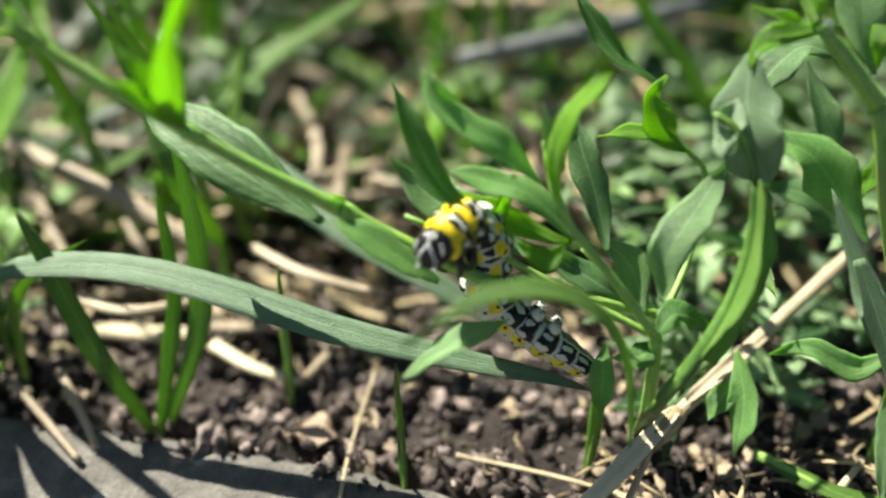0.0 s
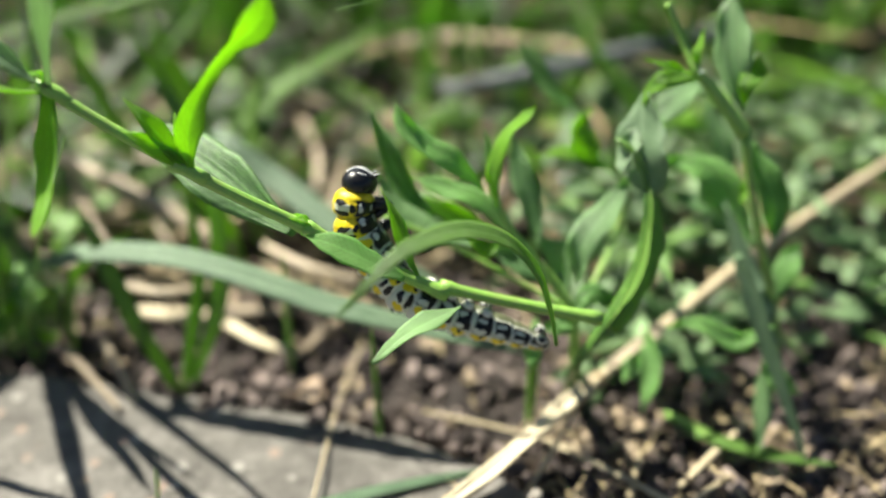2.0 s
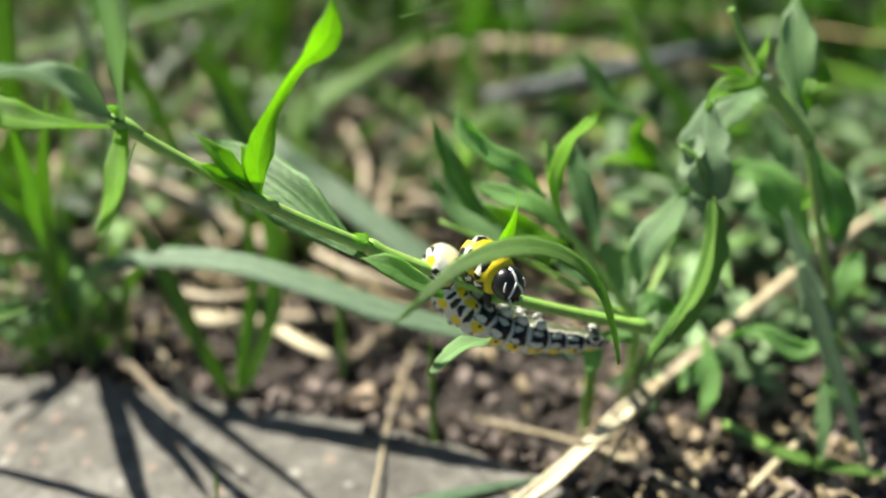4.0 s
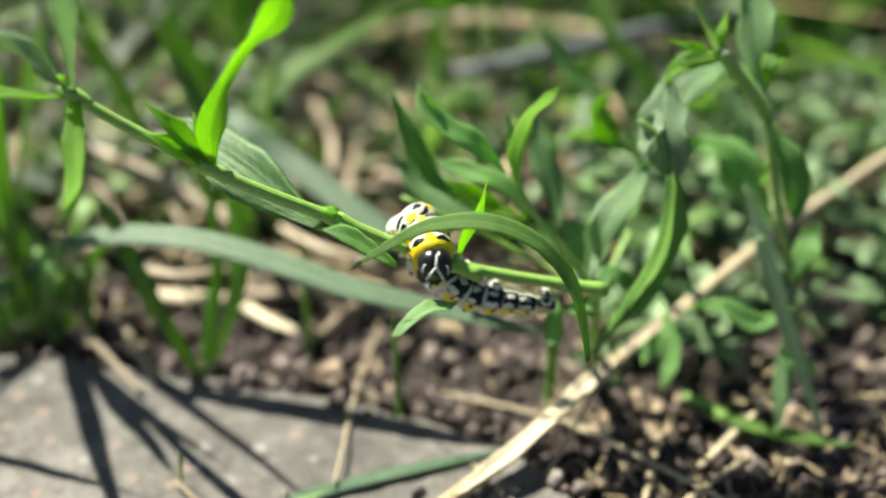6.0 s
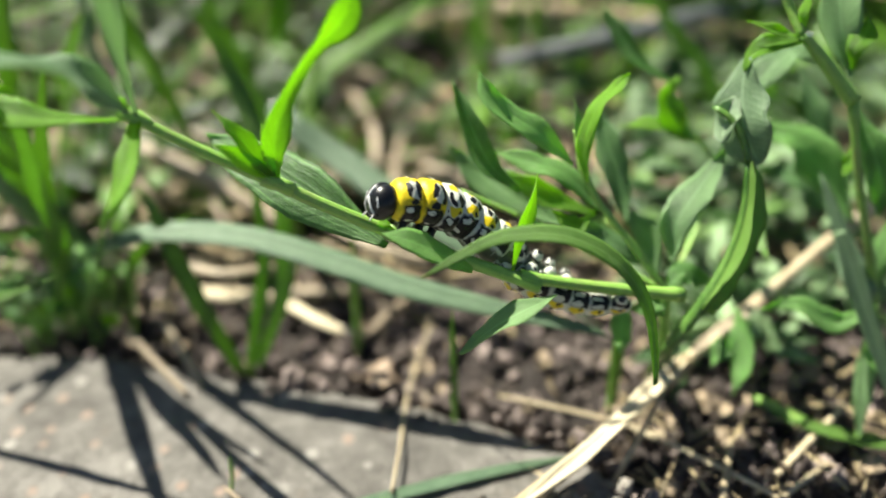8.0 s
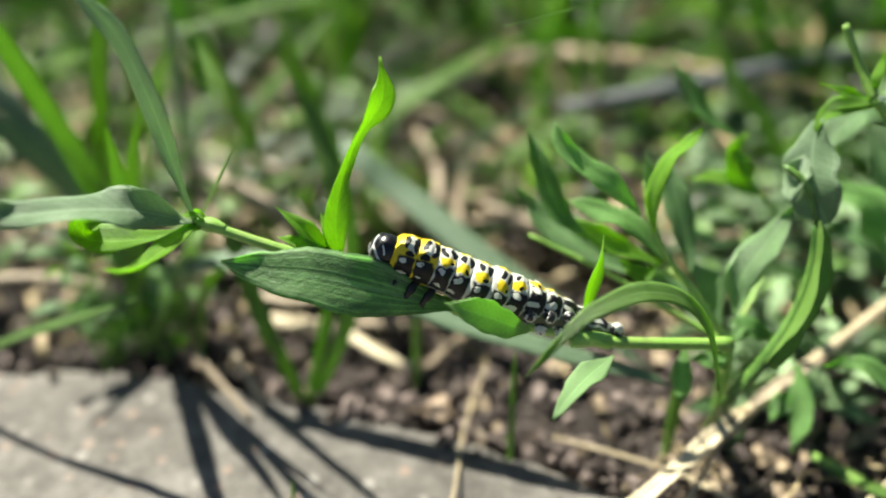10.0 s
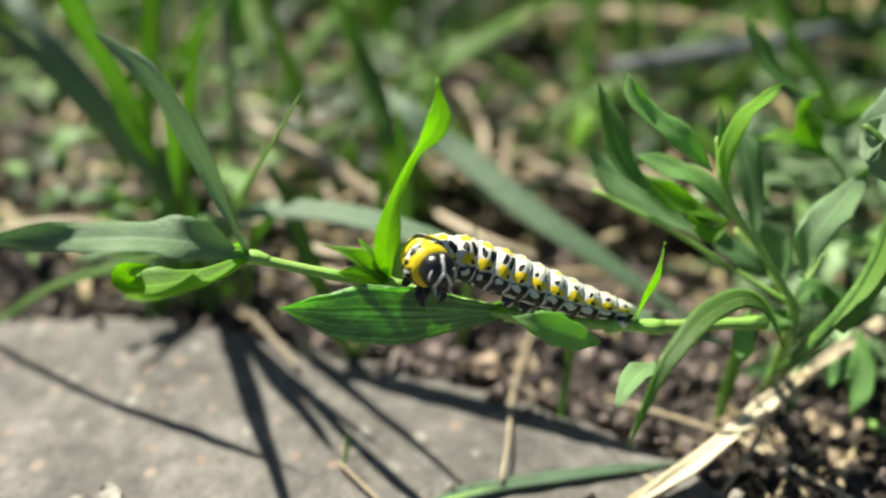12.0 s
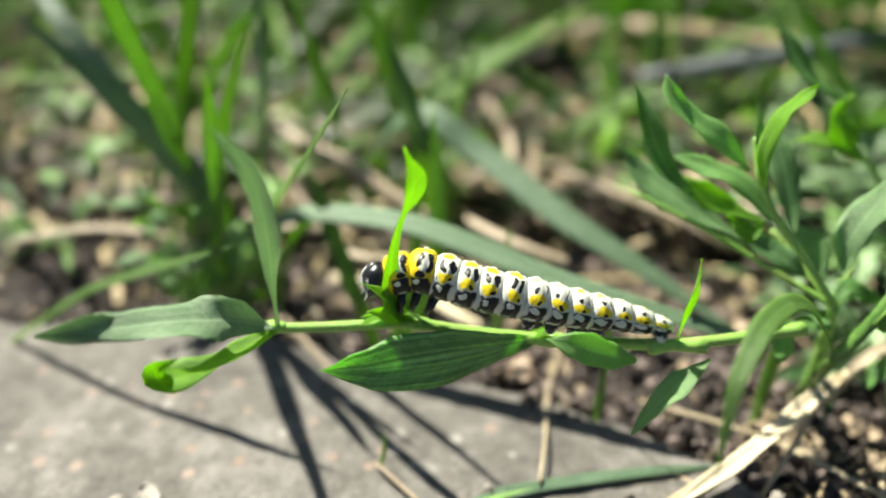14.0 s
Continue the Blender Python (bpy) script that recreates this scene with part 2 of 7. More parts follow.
def skin_material(name, part_of_body):
    """Skin of one body ring: x runs along the body, z to the back. Yellow back, white flank with black bars, a yellow
    blotch with a black dot on the side, black below it with a white spot."""
    m, n, l, p = material(name)
    net = Net(m)
    co = n.new("ShaderNodeTexCoord").outputs["Object"]
    rnd = n.new("ShaderNodeObjectInfo").outputs["Random"]
    xyz = n.new("ShaderNodeSeparateXYZ")
    l.new(co, xyz.inputs[0])
    shift = n.new("ShaderNodeVectorMath")
    shift.operation = "ADD"
    comb = n.new("ShaderNodeCombineXYZ")
    for i in range(3):
        l.new(net.math("MULTIPLY", rnd, 0.7 + 0.2 * i), comb.inputs[i])
    l.new(co, shift.inputs[0])
    l.new(comb.outputs[0], shift.inputs[1])
    w1 = net.math("SUBTRACT", net.noise(shift.outputs[0], 420.0, 2, 0.5), 0.5)
    w2 = net.math("SUBTRACT", net.noise(shift.outputs[0], 560.0, 2, 0.5), 0.5)
    w3 = net.noise(shift.outputs[0], 1000.0, 2)
    u = net.math("ADD", net.math("MULTIPLY", xyz.outputs[0], 1000 / 2.7), net.math("MULTIPLY", w1, 0.75))
    a = net.math("ARCTAN2", net.math("ABSOLUTE", xyz.outputs[1]), xyz.outputs[2])
    a = net.math("ADD", net.math("DIVIDE", a, math.pi), net.math("MULTIPLY", w2, 0.17))
    white, yellow, black = (0.60, 0.61, 0.53), (0.74, 0.57, 0.018), (0.006, 0.006, 0.008)
    both = lambda p, q: net.math("MULTIPLY", p, q)

    def spot(ac, ar, uc, ur):
        """An oval spot, 1 inside it."""
        da = net.math("DIVIDE", net.math("SUBTRACT", a, ac), ar)
        du = net.math("DIVIDE", net.math("SUBTRACT", u, uc), ur)
        return net.band(net.math("ADD", net.math("POWER", da, 2.0), net.math("POWER", du, 2.0)), -9.0, 1.0, 0.12)

    if part_of_body == "collar":
        # yellow, with pairs of black bars and a white bar between them
        col = net.mix(spot(0.2, 0.15, -0.1, 0.36), yellow, white)
        col = net.mix(spot(0.2, 0.15, -0.37, 0.16), col, black)
        col = net.mix(spot(0.19, 0.13, 0.15, 0.16), col, black)
        col = net.mix(spot(0.385, 0.04, -0.05, 0.24), col, black)
    elif part_of_body == "front":
        # a broken yellow line on the back, long black ovals across the white
        col = net.mix(spot(0.0, 0.075, 0.12, 0.34), white, yellow)
        col = net.mix(spot(0.18, 0.115, -0.27, 0.16), col, black)
        col = net.mix(spot(0.185, 0.085, 0.2, 0.14), col, black)
        col = net.mix(spot(0.345, 0.07, 0.04, 0.4), col, yellow)
        col = net.mix(spot(0.365, 0.03, -0.2, 0.11), col, black)
    else:
        # white back with thin dark creases and small dots
        col = net.mix(spot(0.0, 0.035, 0.1, 0.2), white, yellow)
        col = net.mix(spot(0.17, 0.1, -0.36, 0.05), col, (0.12, 0.12, 0.13))
        col = net.mix(spot(0.215, 0.045, 0.14, 0.11), col, black)
        col = net.mix(spot(0.34, 0.072, 0.05, 0.42), col, yellow)
        col = net.mix(spot(0.375, 0.03, -0.06, 0.11), col, black)
    # the lower flank: large black patches, each with a white blotch above it
    low = part_of_body == "rear"
    col = net.mix(both(net.band(a, 0.425, 0.82, 0.02), net.band(u, -0.46, 0.44, 0.07)), col, black)
    col = net.mix(spot(0.492, 0.052 if low else 0.04, 0.14, 0.3 if low else 0.2), col, white)
    col = net.mix(spot(0.7, 0.055 if low else 0.03, 0.1, 0.28 if low else 0.18), col, white)
    col = net.mix(net.band(a, 0.86, 1.4, 0.03), col, (0.10, 0.11, 0.06))
    crease = net.noise(net.scale(co, (2600, 300, 300)), 1.0, 2)
    col = net.mix(both(net.band(a, 0.44, 1.2, 0.05), net.band(crease, 0.74, 2.0, 0.02)), col, (0.45, 0.44, 0.33))
    col = net.mix(net.math("MULTIPLY", net.band(w3, 0.74, 2.0, 0.02), 0.85), col, black)
    l.new(col, p.inputs["Base Color"])
    p.inputs["Roughness"].default_value = 0.4
    p.inputs["Specular IOR Level"].default_value = 0.3
    p.inputs["Coat Weight"].default_value = 0.05
    p.inputs["Subsurface Weight"].default_value = 0.03
    p.inputs["Subsurface Radius"].default_value = (0.0008, 0.0007, 0.0004)
    h = net.noise(net.scale(co, (2600, 1200, 1200)), 1.0, 3)
    l.new(net.bump(h, 0.45, 0.0003), p.inputs["Normal"])
    return m


SKIN_COLLAR = skin_material("skin_collar", "collar")
SKIN_FRONT = skin_material("skin_front", "front")
SKIN = skin_material("skin", "rear")

WATER, _n, _l, _p = material("water")
_p.inputs["Base Color"].default_value = (0.95, 0.97, 0.97, 1)
_p.inputs["Transmission Weight"].default_value, _p.inputs["Roughness"].default_value, _p.inputs["IOR"].default_value = 0.9, 0.05, 1.33

# ---- shapes ----
MM = 0.001


def thing(name, at=(0, 0, 0), label="", category="", group="", kind=""):
    ob = new(name)
    ob.empty_display_size = 0.005
    ob.location = Vector(at) * MM
    return tagged(ob, label, category, group, kind)


def part(name, mesh, mat, parent=None, label="", smooth=True):
    """Links a bmesh or a mesh as one object under a thing or a part."""
    if isinstance(mesh, bmesh.types.BMesh):
        me = bpy.data.meshes.new(name)
        mesh.to_mesh(me)
        mesh.free()
    else:
        me = mesh
    if smooth:
        me.polygons.foreach_set("use_smooth", [True] * len(me.polygons))
    if not me.materials:
        me.materials.append(mat)
    ob = new(name, me)
    if parent is not None:
        ob.parent = parent
    if label:
        ob["label"] = label
    return ob


def glide(points, count):
    """count + 1 places along a smooth line through the points."""
    p = [Vector(q) for q in points]
    p = [p[0] * 2 - p[1]] + p + [p[-1] * 2 - p[-2]]
    out = []
    for i in range(count + 1):
        s = i / count * (len(p) - 3)
        k = min(int(s), len(p) - 4)
        f = s - k
        a, b, c, d = p[k : k + 4]
        out.append(0.5 * (2 * b + (c - a) * f + (2 * a - 5 * b + 4 * c - d) * f * f + (3 * b - a - 3 * c + d) * f ** 3))
    return out


def lance(s):
    return max(0.0, math.sin(math.pi * min(1, 0.02 + 0.98 * s) ** 1.05)) ** 1.2 + 0.12 * (1 - s) ** 3


def strap(s):
    return min(1.0, 0.55 + 1.6 * s) * min(1.0, ((1 - s) * 2.6) ** 0.7)


def waist(s):
    """Two lobes with a narrow, twisted waist between them."""
    lobes = max(0.85 * math.exp(-(((s - 0.24) / 0.19) ** 2)), math.exp(-(((s - 0.8) / 0.15) ** 2)), 0.36)
    return lobes * min(1.0, 0.3 + s * 7) * min(1.0, (1 - s) * 6)


def sheath(s):
    return 0.6 + 0.4 * math.sin(math.pi * min(1, s * 1.2)) if s < 0.85 else 0.8 * (1 - s) / 0.15 * 0.7 + 0.2


def flag(s):
    """A torn leaf end: widening from a narrow foot to a blunt, ragged end."""
    return (0.32 + 0.68 * min(1.0, s * 1.9)) * min(1.0, ((1 - s) * 4.5 + 0.12)) * (1 + 0.05 * math.sin(s * 21))


def slim(s):
    """Thin at its foot, widest past its middle."""
    return (0.38 + 0.62 * min(1.0, s * 1.8)) * min(1.0, ((1 - s) * 2.6) ** 0.7)


def leaf_mesh(name, points, width, face, twist=0.0, fold=0.18, outline=lance, along=14, across=4, thick=0.22, wave=0.06, seed=0, tooth=0.035):
    """A leaf as a closed thin body along a line, in millimetres. face: the way its upper side looks; twist: degrees by which
    it turns from base to tip; fold: how far the halves lift from the midrib."""
    line = glide(points, along)
    face = Vector(face).normalized()
    rng = random.Random(seed * 7919 + int(abs(points[0][0]) * 10))
    ph, ph2 = rng.uniform(0, 6.3), rng.uniform(0, 6.3)
    verts, faces, uvs = [], [], []
    cols = across + 1
    for layer in (0, 1):
        for i, c in enumerate(line):
            s = i / along
            t = (line[min(i + 1, along)] - line[max(i - 1, 0)]).normalized()
            side = t.cross(face)
            side = side.normalized() if side.length > 1e-6 else t.orthogonal().normalized()
            nrm = side.cross(t).normalized()
            turn = Matrix.Rotation(radians(twist) * s, 3, t)
            side, nrm = turn @ side, turn @ nrm
            w = width * 0.5 * max(outline(s), 0.02)
            jag = (1 + 0.1 * math.sin(s * 9 + ph) + 0.05 * math.sin(s * 23 + ph2), 1 + 0.1 * math.sin(s * 8 + ph2) + 0.05 * math.sin(s * 27 + ph))
            jag = [k * (1 + tooth * rng.uniform(-1, 1)) for k in jag]
            ripple = 0.5 * wave * width * math.sin(s * 8 + ph + ph2)
            for j in range(cols):
                u = j / across * 2 - 1
                u *= jag[u > 0]
                lift = fold * abs(u) * w + wave * width * 1.6 * u * abs(u) * math.sin(s * 10 + ph2) + ripple
                lift += thick * (0.5 - layer) * (1 - 0.6 * abs(u) ** 2) * min(1, 3 * (1.05 - s))
                verts.append((c + side * (u * w) + nrm * lift) * MM)
                uvs.append((j / across, s))
    size = cols * (along + 1)
    for layer in (0, 1):
        for i in range(along):
            for j in range(across):
                a = layer * size + i * cols + j
                q = (a, a + 1, a + cols + 1, a + cols)
                faces.append(q if layer == 0 else q[::-1])
    for i in range(along):
        for j in (0, across):
            a = i * cols + j
            q = (a, a + cols, a + cols + size, a + size)
            faces.append(q if j == 0 else q[::-1])
    for i in (0, along):
        for j in range(across):
            a = i * cols + j
            q = (a, a + size, a + size + 1, a + 1)
            faces.append(q if i == 0 else q[::-1])
    me = bpy.data.meshes.new(name)
    me.from_pydata(verts, [], faces)
    layer = me.uv_layers.new(name="UVMap")
    layer.data.foreach_set("uv", [c for lp in me.loops for c in uvs[lp.vertex_index]])
    return me


def tube_mesh(name, points, radii, along=16, around=8, nodes=(), flat=1.0, rough=0.0):
    """A stem or straw along a line, in millimetres. nodes: (where, swelling) of the joints."""
    line = glide(points, along)
    rad = glide([(r, 0, 0) for r in radii], along)
    verts, faces, uvs = [], [], []
    up = Vector((0, 0, 1))
    for i, c in enumerate(line):
        s = i / along
        t = (line[min(i + 1, along)] - line[max(i - 1, 0)]).normalized()
        side = t.cross(up)
        side = side.normalized() if side.length > 1e-3 else Vector((1, 0, 0))
        nrm = side.cross(t)
        r = rad[i].x
        for where, swell in nodes:
            r *= 1 + swell * math.exp(-(((s - where) * along / 0.9) ** 2))
        for j in range(around):
            a = j / around * 2 * math.pi
            k = r * (1 + rough * math.sin(a * 5 + 1.5 * math.sin(s * 4)))
            verts.append((c + side * (math.cos(a) * k) + nrm * (math.sin(a) * k * flat)) * MM)
            uvs.append((j / around, s))
    for i in range(along):
        for j in range(around):
            a, b = i * around + j, i * around + (j + 1) % around
            faces.append((a, b, b + around, a + around))
    faces.append(tuple(range(around))[::-1])
    faces.append(tuple(along * around + j for j in range(around)))
    me = bpy.data.meshes.new(name)
    me.from_pydata(verts, [], faces)
    layer = me.uv_layers.new(name="UVMap")
    layer.data.foreach_set("uv", [c for lp in me.loops for c in uvs[lp.vertex_index]])
    return me


def joined(name, meshes):
    """One mesh of many, with their uv."""
    verts, faces, uvs = [], [], []
    for me in meshes:
        base = len(verts)
        verts += [v.co[:] for v in me.vertices]
        faces += [tuple(base + k for k in f.vertices) for f in me.polygons]
        data = me.uv_layers[0].data
        uvs += [c for d in data for c in d.uv]
        bpy.data.meshes.remove(me)
    out = bpy.data.meshes.new(name)
    out.from_pydata(verts, [], faces)
    out.uv_layers.new(name="UVMap").data.foreach_set("uv", uvs)
    return out


VIEW = (-0.32, -0.42, 0.85)


def leaf(parent, points, width, face=VIEW, mat=None, twist=0.0, fold=0.2, outline=lance, name="leaf", wave=0.085, along=26, across=8):
    base = parent.location / MM if parent is not None else Vector((0, 0, 0))
    pts = [Vector(p) - base for p in points]
    return part(name, leaf_mesh(name, pts, width, face, twist, fold, outline, along=along, across=across, wave=wave, seed=len(bpy.data.objects)), mat or LEAF, parent)


def stem(parent, points, radii, mat=None, nodes=(), name="stem", along=18, around=8, flat=1.0, rough=0.0):
    base = parent.location / MM if parent is not None else Vector((0, 0, 0))
    return part(name, tube_mesh(name, [Vector(p) - base for p in points], radii, along, around, nodes, flat, rough), mat or STEM, parent)


def blade(points, width, label, mat=None, face=VIEW, twist=0.0, fold=0.12, name="grass_plant", group="single grasses", parent=None):
    """A blade of grass, a thing of its own with its origin at its base, or a part of a tuft."""
    at = Vector(points[0]) if parent is None else parent.location / MM
    seed = len(bpy.data.objects)
    me = leaf_mesh("blade", [Vector(p) - at for p in points], width, face, twist, fold, strap, along=18, wave=0.02, seed=seed)
    if parent is None:
        parent = thing(name, at, label, "grass", group)
        foot = [Vector(p) - at for p in points[:3]]
        part("stalk", tube_mesh("stalk", [foot[0], foot[0].lerp(foot[1], 0.5), foot[1].lerp(foot[2], 0.15)], [width * 0.2, width * 0.17, width * 0.06], 8, 8), STEM, parent)
    return part("blade", me, mat or GRASS, parent)


def straw(points, radii, label, mat=None, nodes=(), name="straw", flat=1.0, group="dry straws", rough=0.05):
    at = Vector(points[0])
    ob = part(name, tube_mesh(name, [Vector(p) - at for p in points], radii, 20, 8, nodes, flat, rough), mat or STRAW)
    ob.location = at * MM
    return tagged(ob, label, "straw", group)


def drop_mesh():
    bm = bmesh.new()
    bmesh.ops.create_uvsphere(bm, u_segments=16, v_segments=10, radius=0.45 * MM)
    for v in bm.verts:
        v.co.z *= 0.8
        v.co.x *= 1.2
    return bm

BRANCH_AT = (24.1, -45.9, 31.4)

# ---- ground ----
def steps(lo, hi, fine_lo, fine_hi, fine, grow=1.5):
    out, v = [], fine_lo
    while v <= fine_hi:
        out.append(v)
        v += fine
    d, v = fine, out[-1]
    while v < hi:
        d *= grow
        v += d
        out.append(min(v, hi))
    d, v = fine, out[0]
    while v > lo:
        d *= grow
        v -= d
        out.insert(0, max(v, lo))
    return out


# the slab's edge from far left to the near right, in millimetres
SLAB_EDGE = [(-420, -22), (-150, -27), (-113, -29), (-84, -26), (-70, -27), (-54, -29.5), (-36, -32.8), (-14, -38.6), (2, -43.4), (15, -49.5), (27, -62), (34, -88), (39, -140), (50, -420)]


def slab_depth(x, y):
    """How far a place lies inside the slab's outline, in millimetres."""
    best = 1e9
    for (ax, ay), (bx, by) in zip(SLAB_EDGE, SLAB_EDGE[1:]):
        dx, dy = bx - ax, by - ay
        k = max(0, min(1, ((x - ax) * dx + (y - ay) * dy) / (dx * dx + dy * dy)))
        px, py = ax + dx * k, ay + dy * k
        d = math.hypot(x - px, y - py)
        if d < abs(best):
            best = d if dx * (y - py) - dy * (x - px) < 0 else -d
    return best


def soil_height(x, y):
    v = Vector((x / 21, y / 21, 3.1))
    h = 2.6 * noise.noise(v) + 1.5 * noise.noise(v * 3.1) + 0.7 * noise.noise(v * 8.3)
    rise = 5.0 * max(0, min(1, (y - 20) / 160))
    return h * (0.8 if y < 400 else 2.0) + rise - 0.6


def make_ground():
    xs, ys = steps(-40000, 40000, -230, 200, 2.4), steps(-40000, 40000, -100, 270, 2.4)
    verts = []
    for y in ys:
        for x in xs:
            z = soil_height(x, y)
            d = slab_depth(x, y) if -420 < x < 60 and -420 < y < 0 else -99
            if d > -4:
                z = min(z, 0.6) - 6.0 * max(0, min(1, (d + 4) / 6))
            verts.append((x * MM, y * MM, z * MM))
    w = len(xs)
    faces = [(j * w + i, j * w + i + 1, (j + 1) * w + i + 1, (j + 1) * w + i) for j in range(len(ys) - 1) for i in range(w - 1)]
    me = bpy.data.meshes.new("ground")
    me.from_pydata(verts, [], faces)
    ob = part("ground", me, SOIL)
    tagged(ob, "dark brown crumbly garden soil in sunlight", "soil", kind="structure")


def make_slab():
    """The worn concrete slab: a closed body with an uneven top and a rounded, chipped edge."""
    top, skirt = 3.4, -9.0
    bm = bmesh.new()
    xs, ys = steps(-420, 50, -150, 38, 1.6), steps(-420, -20, -110, -21, 1.6)
    grid = {}
    for j, y in enumerate(ys):
        for i, x in enumerate(xs):
            d = slab_depth(x, y) + 1.6 * noise.noise(Vector((x / 9, y / 9, 7))) + 0.7 * noise.noise(Vector((x / 2.7, y / 2.7, 1)))
            if d < -2.5:
                continue
            e = max(0.0, min(1.0, (d + 0.5) / 3.2))
            h = top * 1.0 + 0.45 * noise.noise(Vector((x / 14, y / 14, 2))) + 0.28 * noise.noise(Vector((x / 3.6, y / 3.6, 5)))
            z = skirt + (h - skirt) * (1 - (1 - e) ** 2.4)
            grid[i, j] = bm.verts.new((x * MM, y * MM, z * MM))
    for (i, j), v in grid.items():
        q = [grid.get(k) for k in ((i, j), (i + 1, j), (i + 1, j + 1), (i, j + 1))]
        if all(q):
            bm.faces.new(q)
    low = bmesh.ops.extrude_edge_only(bm, edges=[e for e in bm.edges if e.is_boundary])
    for v in low["geom"]:
        if isinstance(v, bmesh.types.BMVert):
            v.co.z = -0.03
    bmesh.ops.contextual_create(bm, geom=[e for e in bm.edges if e.is_boundary])
    bmesh.ops.recalc_face_normals(bm, faces=bm.faces)
    ob = part("paving_slab", bm, STONE)
    tagged(ob, "worn grey concrete paving slab with pale grains", "paving slab", kind="structure")


make_ground()
make_slab()

# ---- plants, straws and blades ----
knotweed = thing('knotweed_plant', (29.8, -33.5, 0), 'green leafy knotweed plant with slender branching stems', 'plant')
stem(knotweed, [(25.4, -42.1, 28.1), (26.8, -40.2, 17.4), (29.8, -33.5, 0)], [0.8, 0.9, 1.0], name='main_stem')
stem(knotweed, [(25.4, -42.1, 28.1), (20.1, -38.6, 34.5), (15.7, -36.1, 39.6), (13.3, -33.7, 44.5), (12.5, -30.9, 48.2)], [0.6, 0.55, 0.5, 0.45, 0.3], nodes=((0.72, 0.5),))
stem(knotweed, [(25.7, -41.3, 27.4), (16.7, -37.7, 30.9), (7.8, -34.9, 35), (-3.5, -32, 39.3)], [0.42, 0.4, 0.36, 0.28])
stem(knotweed, [(25.7, -41.3, 27.4), (22.8, -36.1, 29.5), (18.2, -31, 33)], [0.55, 0.5, 0.4])
leaf(knotweed, [(12.1, -33.8, 44.4), (7.8, -32.4, 48.1), (3.6, -31.8, 50.8), (0.5, -30.8, 53.9), (-0.6, -29, 56.2)], 4, mat=LEAF, twist=25)
leaf(knotweed, [(13.8, -36.2, 42.9), (13.4, -34, 47.4), (15.1, -31.9, 51.7), (17.6, -31.1, 54.3), (19.4, -29.8, 55.9)], 2.9, mat=LEAF_YOUNG, twist=-20)
leaf(knotweed, [(12.9, -34.1, 45.7), (13, -31.8, 48.7), (12.1, -29.9, 52.8)], 1.3, mat=LEAF)
leaf(knotweed, [(4.8, -34.6, 40.4), (0.7, -33, 44.3), (-1.9, -30.6, 49.2), (-4.3, -26.9, 54.2)], 3.4, mat=LEAF)
leaf(knotweed, [(16.2, -36, 38.1), (11.2, -33.1, 42.2), (6.1, -32.1, 43.7), (1.4, -31.1, 45.2)], 4, mat=LEAF, twist=20)
leaf(knotweed, [(15.8, -34.7, 36.5), (11, -33.7, 38), (6.2, -32.3, 40.1), (1.4, -30.9, 42.1)], 3.2, mat=LEAF_YOUNG, twist=-30)
leaf(knotweed, [(13.7, -33.7, 33), (5.5, -31.3, 36.5), (-0.6, -28, 39.4), (-5.3, -25.2, 43.3)], 5.2, mat=LEAF_GREY)
leaf(knotweed, [(20.8, -33.1, 33.5), (19.8, -29.1, 38.7), (18.2, -25.6, 43.4), (16.9, -22.4, 47.6)], 4, mat=LEAF_GREY)
leaf(knotweed, [(14.5, -37.2, 38.3), (12.9, -39, 37.7), (11.1, -38.7, 38.1), (9.2, -37.7, 39.4)], 2.9, mat=LEAF_YOUNG)
leaf(knotweed, [(26, -39.6, 31.3), (26.8, -37.1, 36.2), (30.4, -33.7, 40.5), (34.4, -30.3, 44.8)], 4.8, mat=LEAF_GREY, twist=20)
leaf(knotweed, [(22.8, -36.6, 28.8), (17.8, -34.6, 31.6), (12.9, -32.7, 34.3)], 4, mat=LEAF_GREY)
leaf(knotweed, [(25.2, -37.5, 27.4), (23.9, -33.3, 31.5), (19.7, -30.8, 34.9)], 4, mat=LEAF_GREY)
leaf(knotweed, [(26.3, -41, 26.1), (23.6, -42.8, 25.6), (20.4, -42.8, 25.7)], 3.2, mat=LEAF)
leaf(knotweed, [(20.2, -39.6, 24.9), (19.6, -43.4, 21.7), (18.9, -46.1, 19.9)], 3.2, mat=LEAF)
leaf(knotweed, [(25.9, -40.5, 26.8), (29, -38.3, 28), (33.4, -38.4, 25.9)], 4, mat=LEAF)
stem(knotweed, [(26.9, -37.5, 24.1), (33.4, -27, 27.7), (36.8, -18.8, 35), (32.7, -17.9, 39.7), (28.7, -16.5, 44.9)], [0.5, 0.5, 0.45, 0.4, 0.3])
leaf(knotweed, [(33.8, -18.5, 38.8), (30.8, -18.3, 40.9), (28.9, -17.3, 43.9), (28.6, -15.8, 46), (30.6, -15.2, 48.2)], 4.0, mat=LEAF_YOUNG, twist=20, face=(0, -0.85, 0.5))
leaf(knotweed, [(34, -18.5, 38.8), (27.2, -17.9, 41.6), (21.3, -19.1, 41.9)], 2.1, mat=LEAF_YOUNG)
leaf(knotweed, [(30.6, -13.4, 45.7), (24.9, -10.9, 49.2), (21.4, -7.9, 53.3), (19, -5.3, 56.7)], 2.7, mat=LEAF)
sorrel = thing('broad_stemmed_weed', (28.8, -33.5, 0), 'green weed with a thick ridged stem and curled leaves', 'plant')
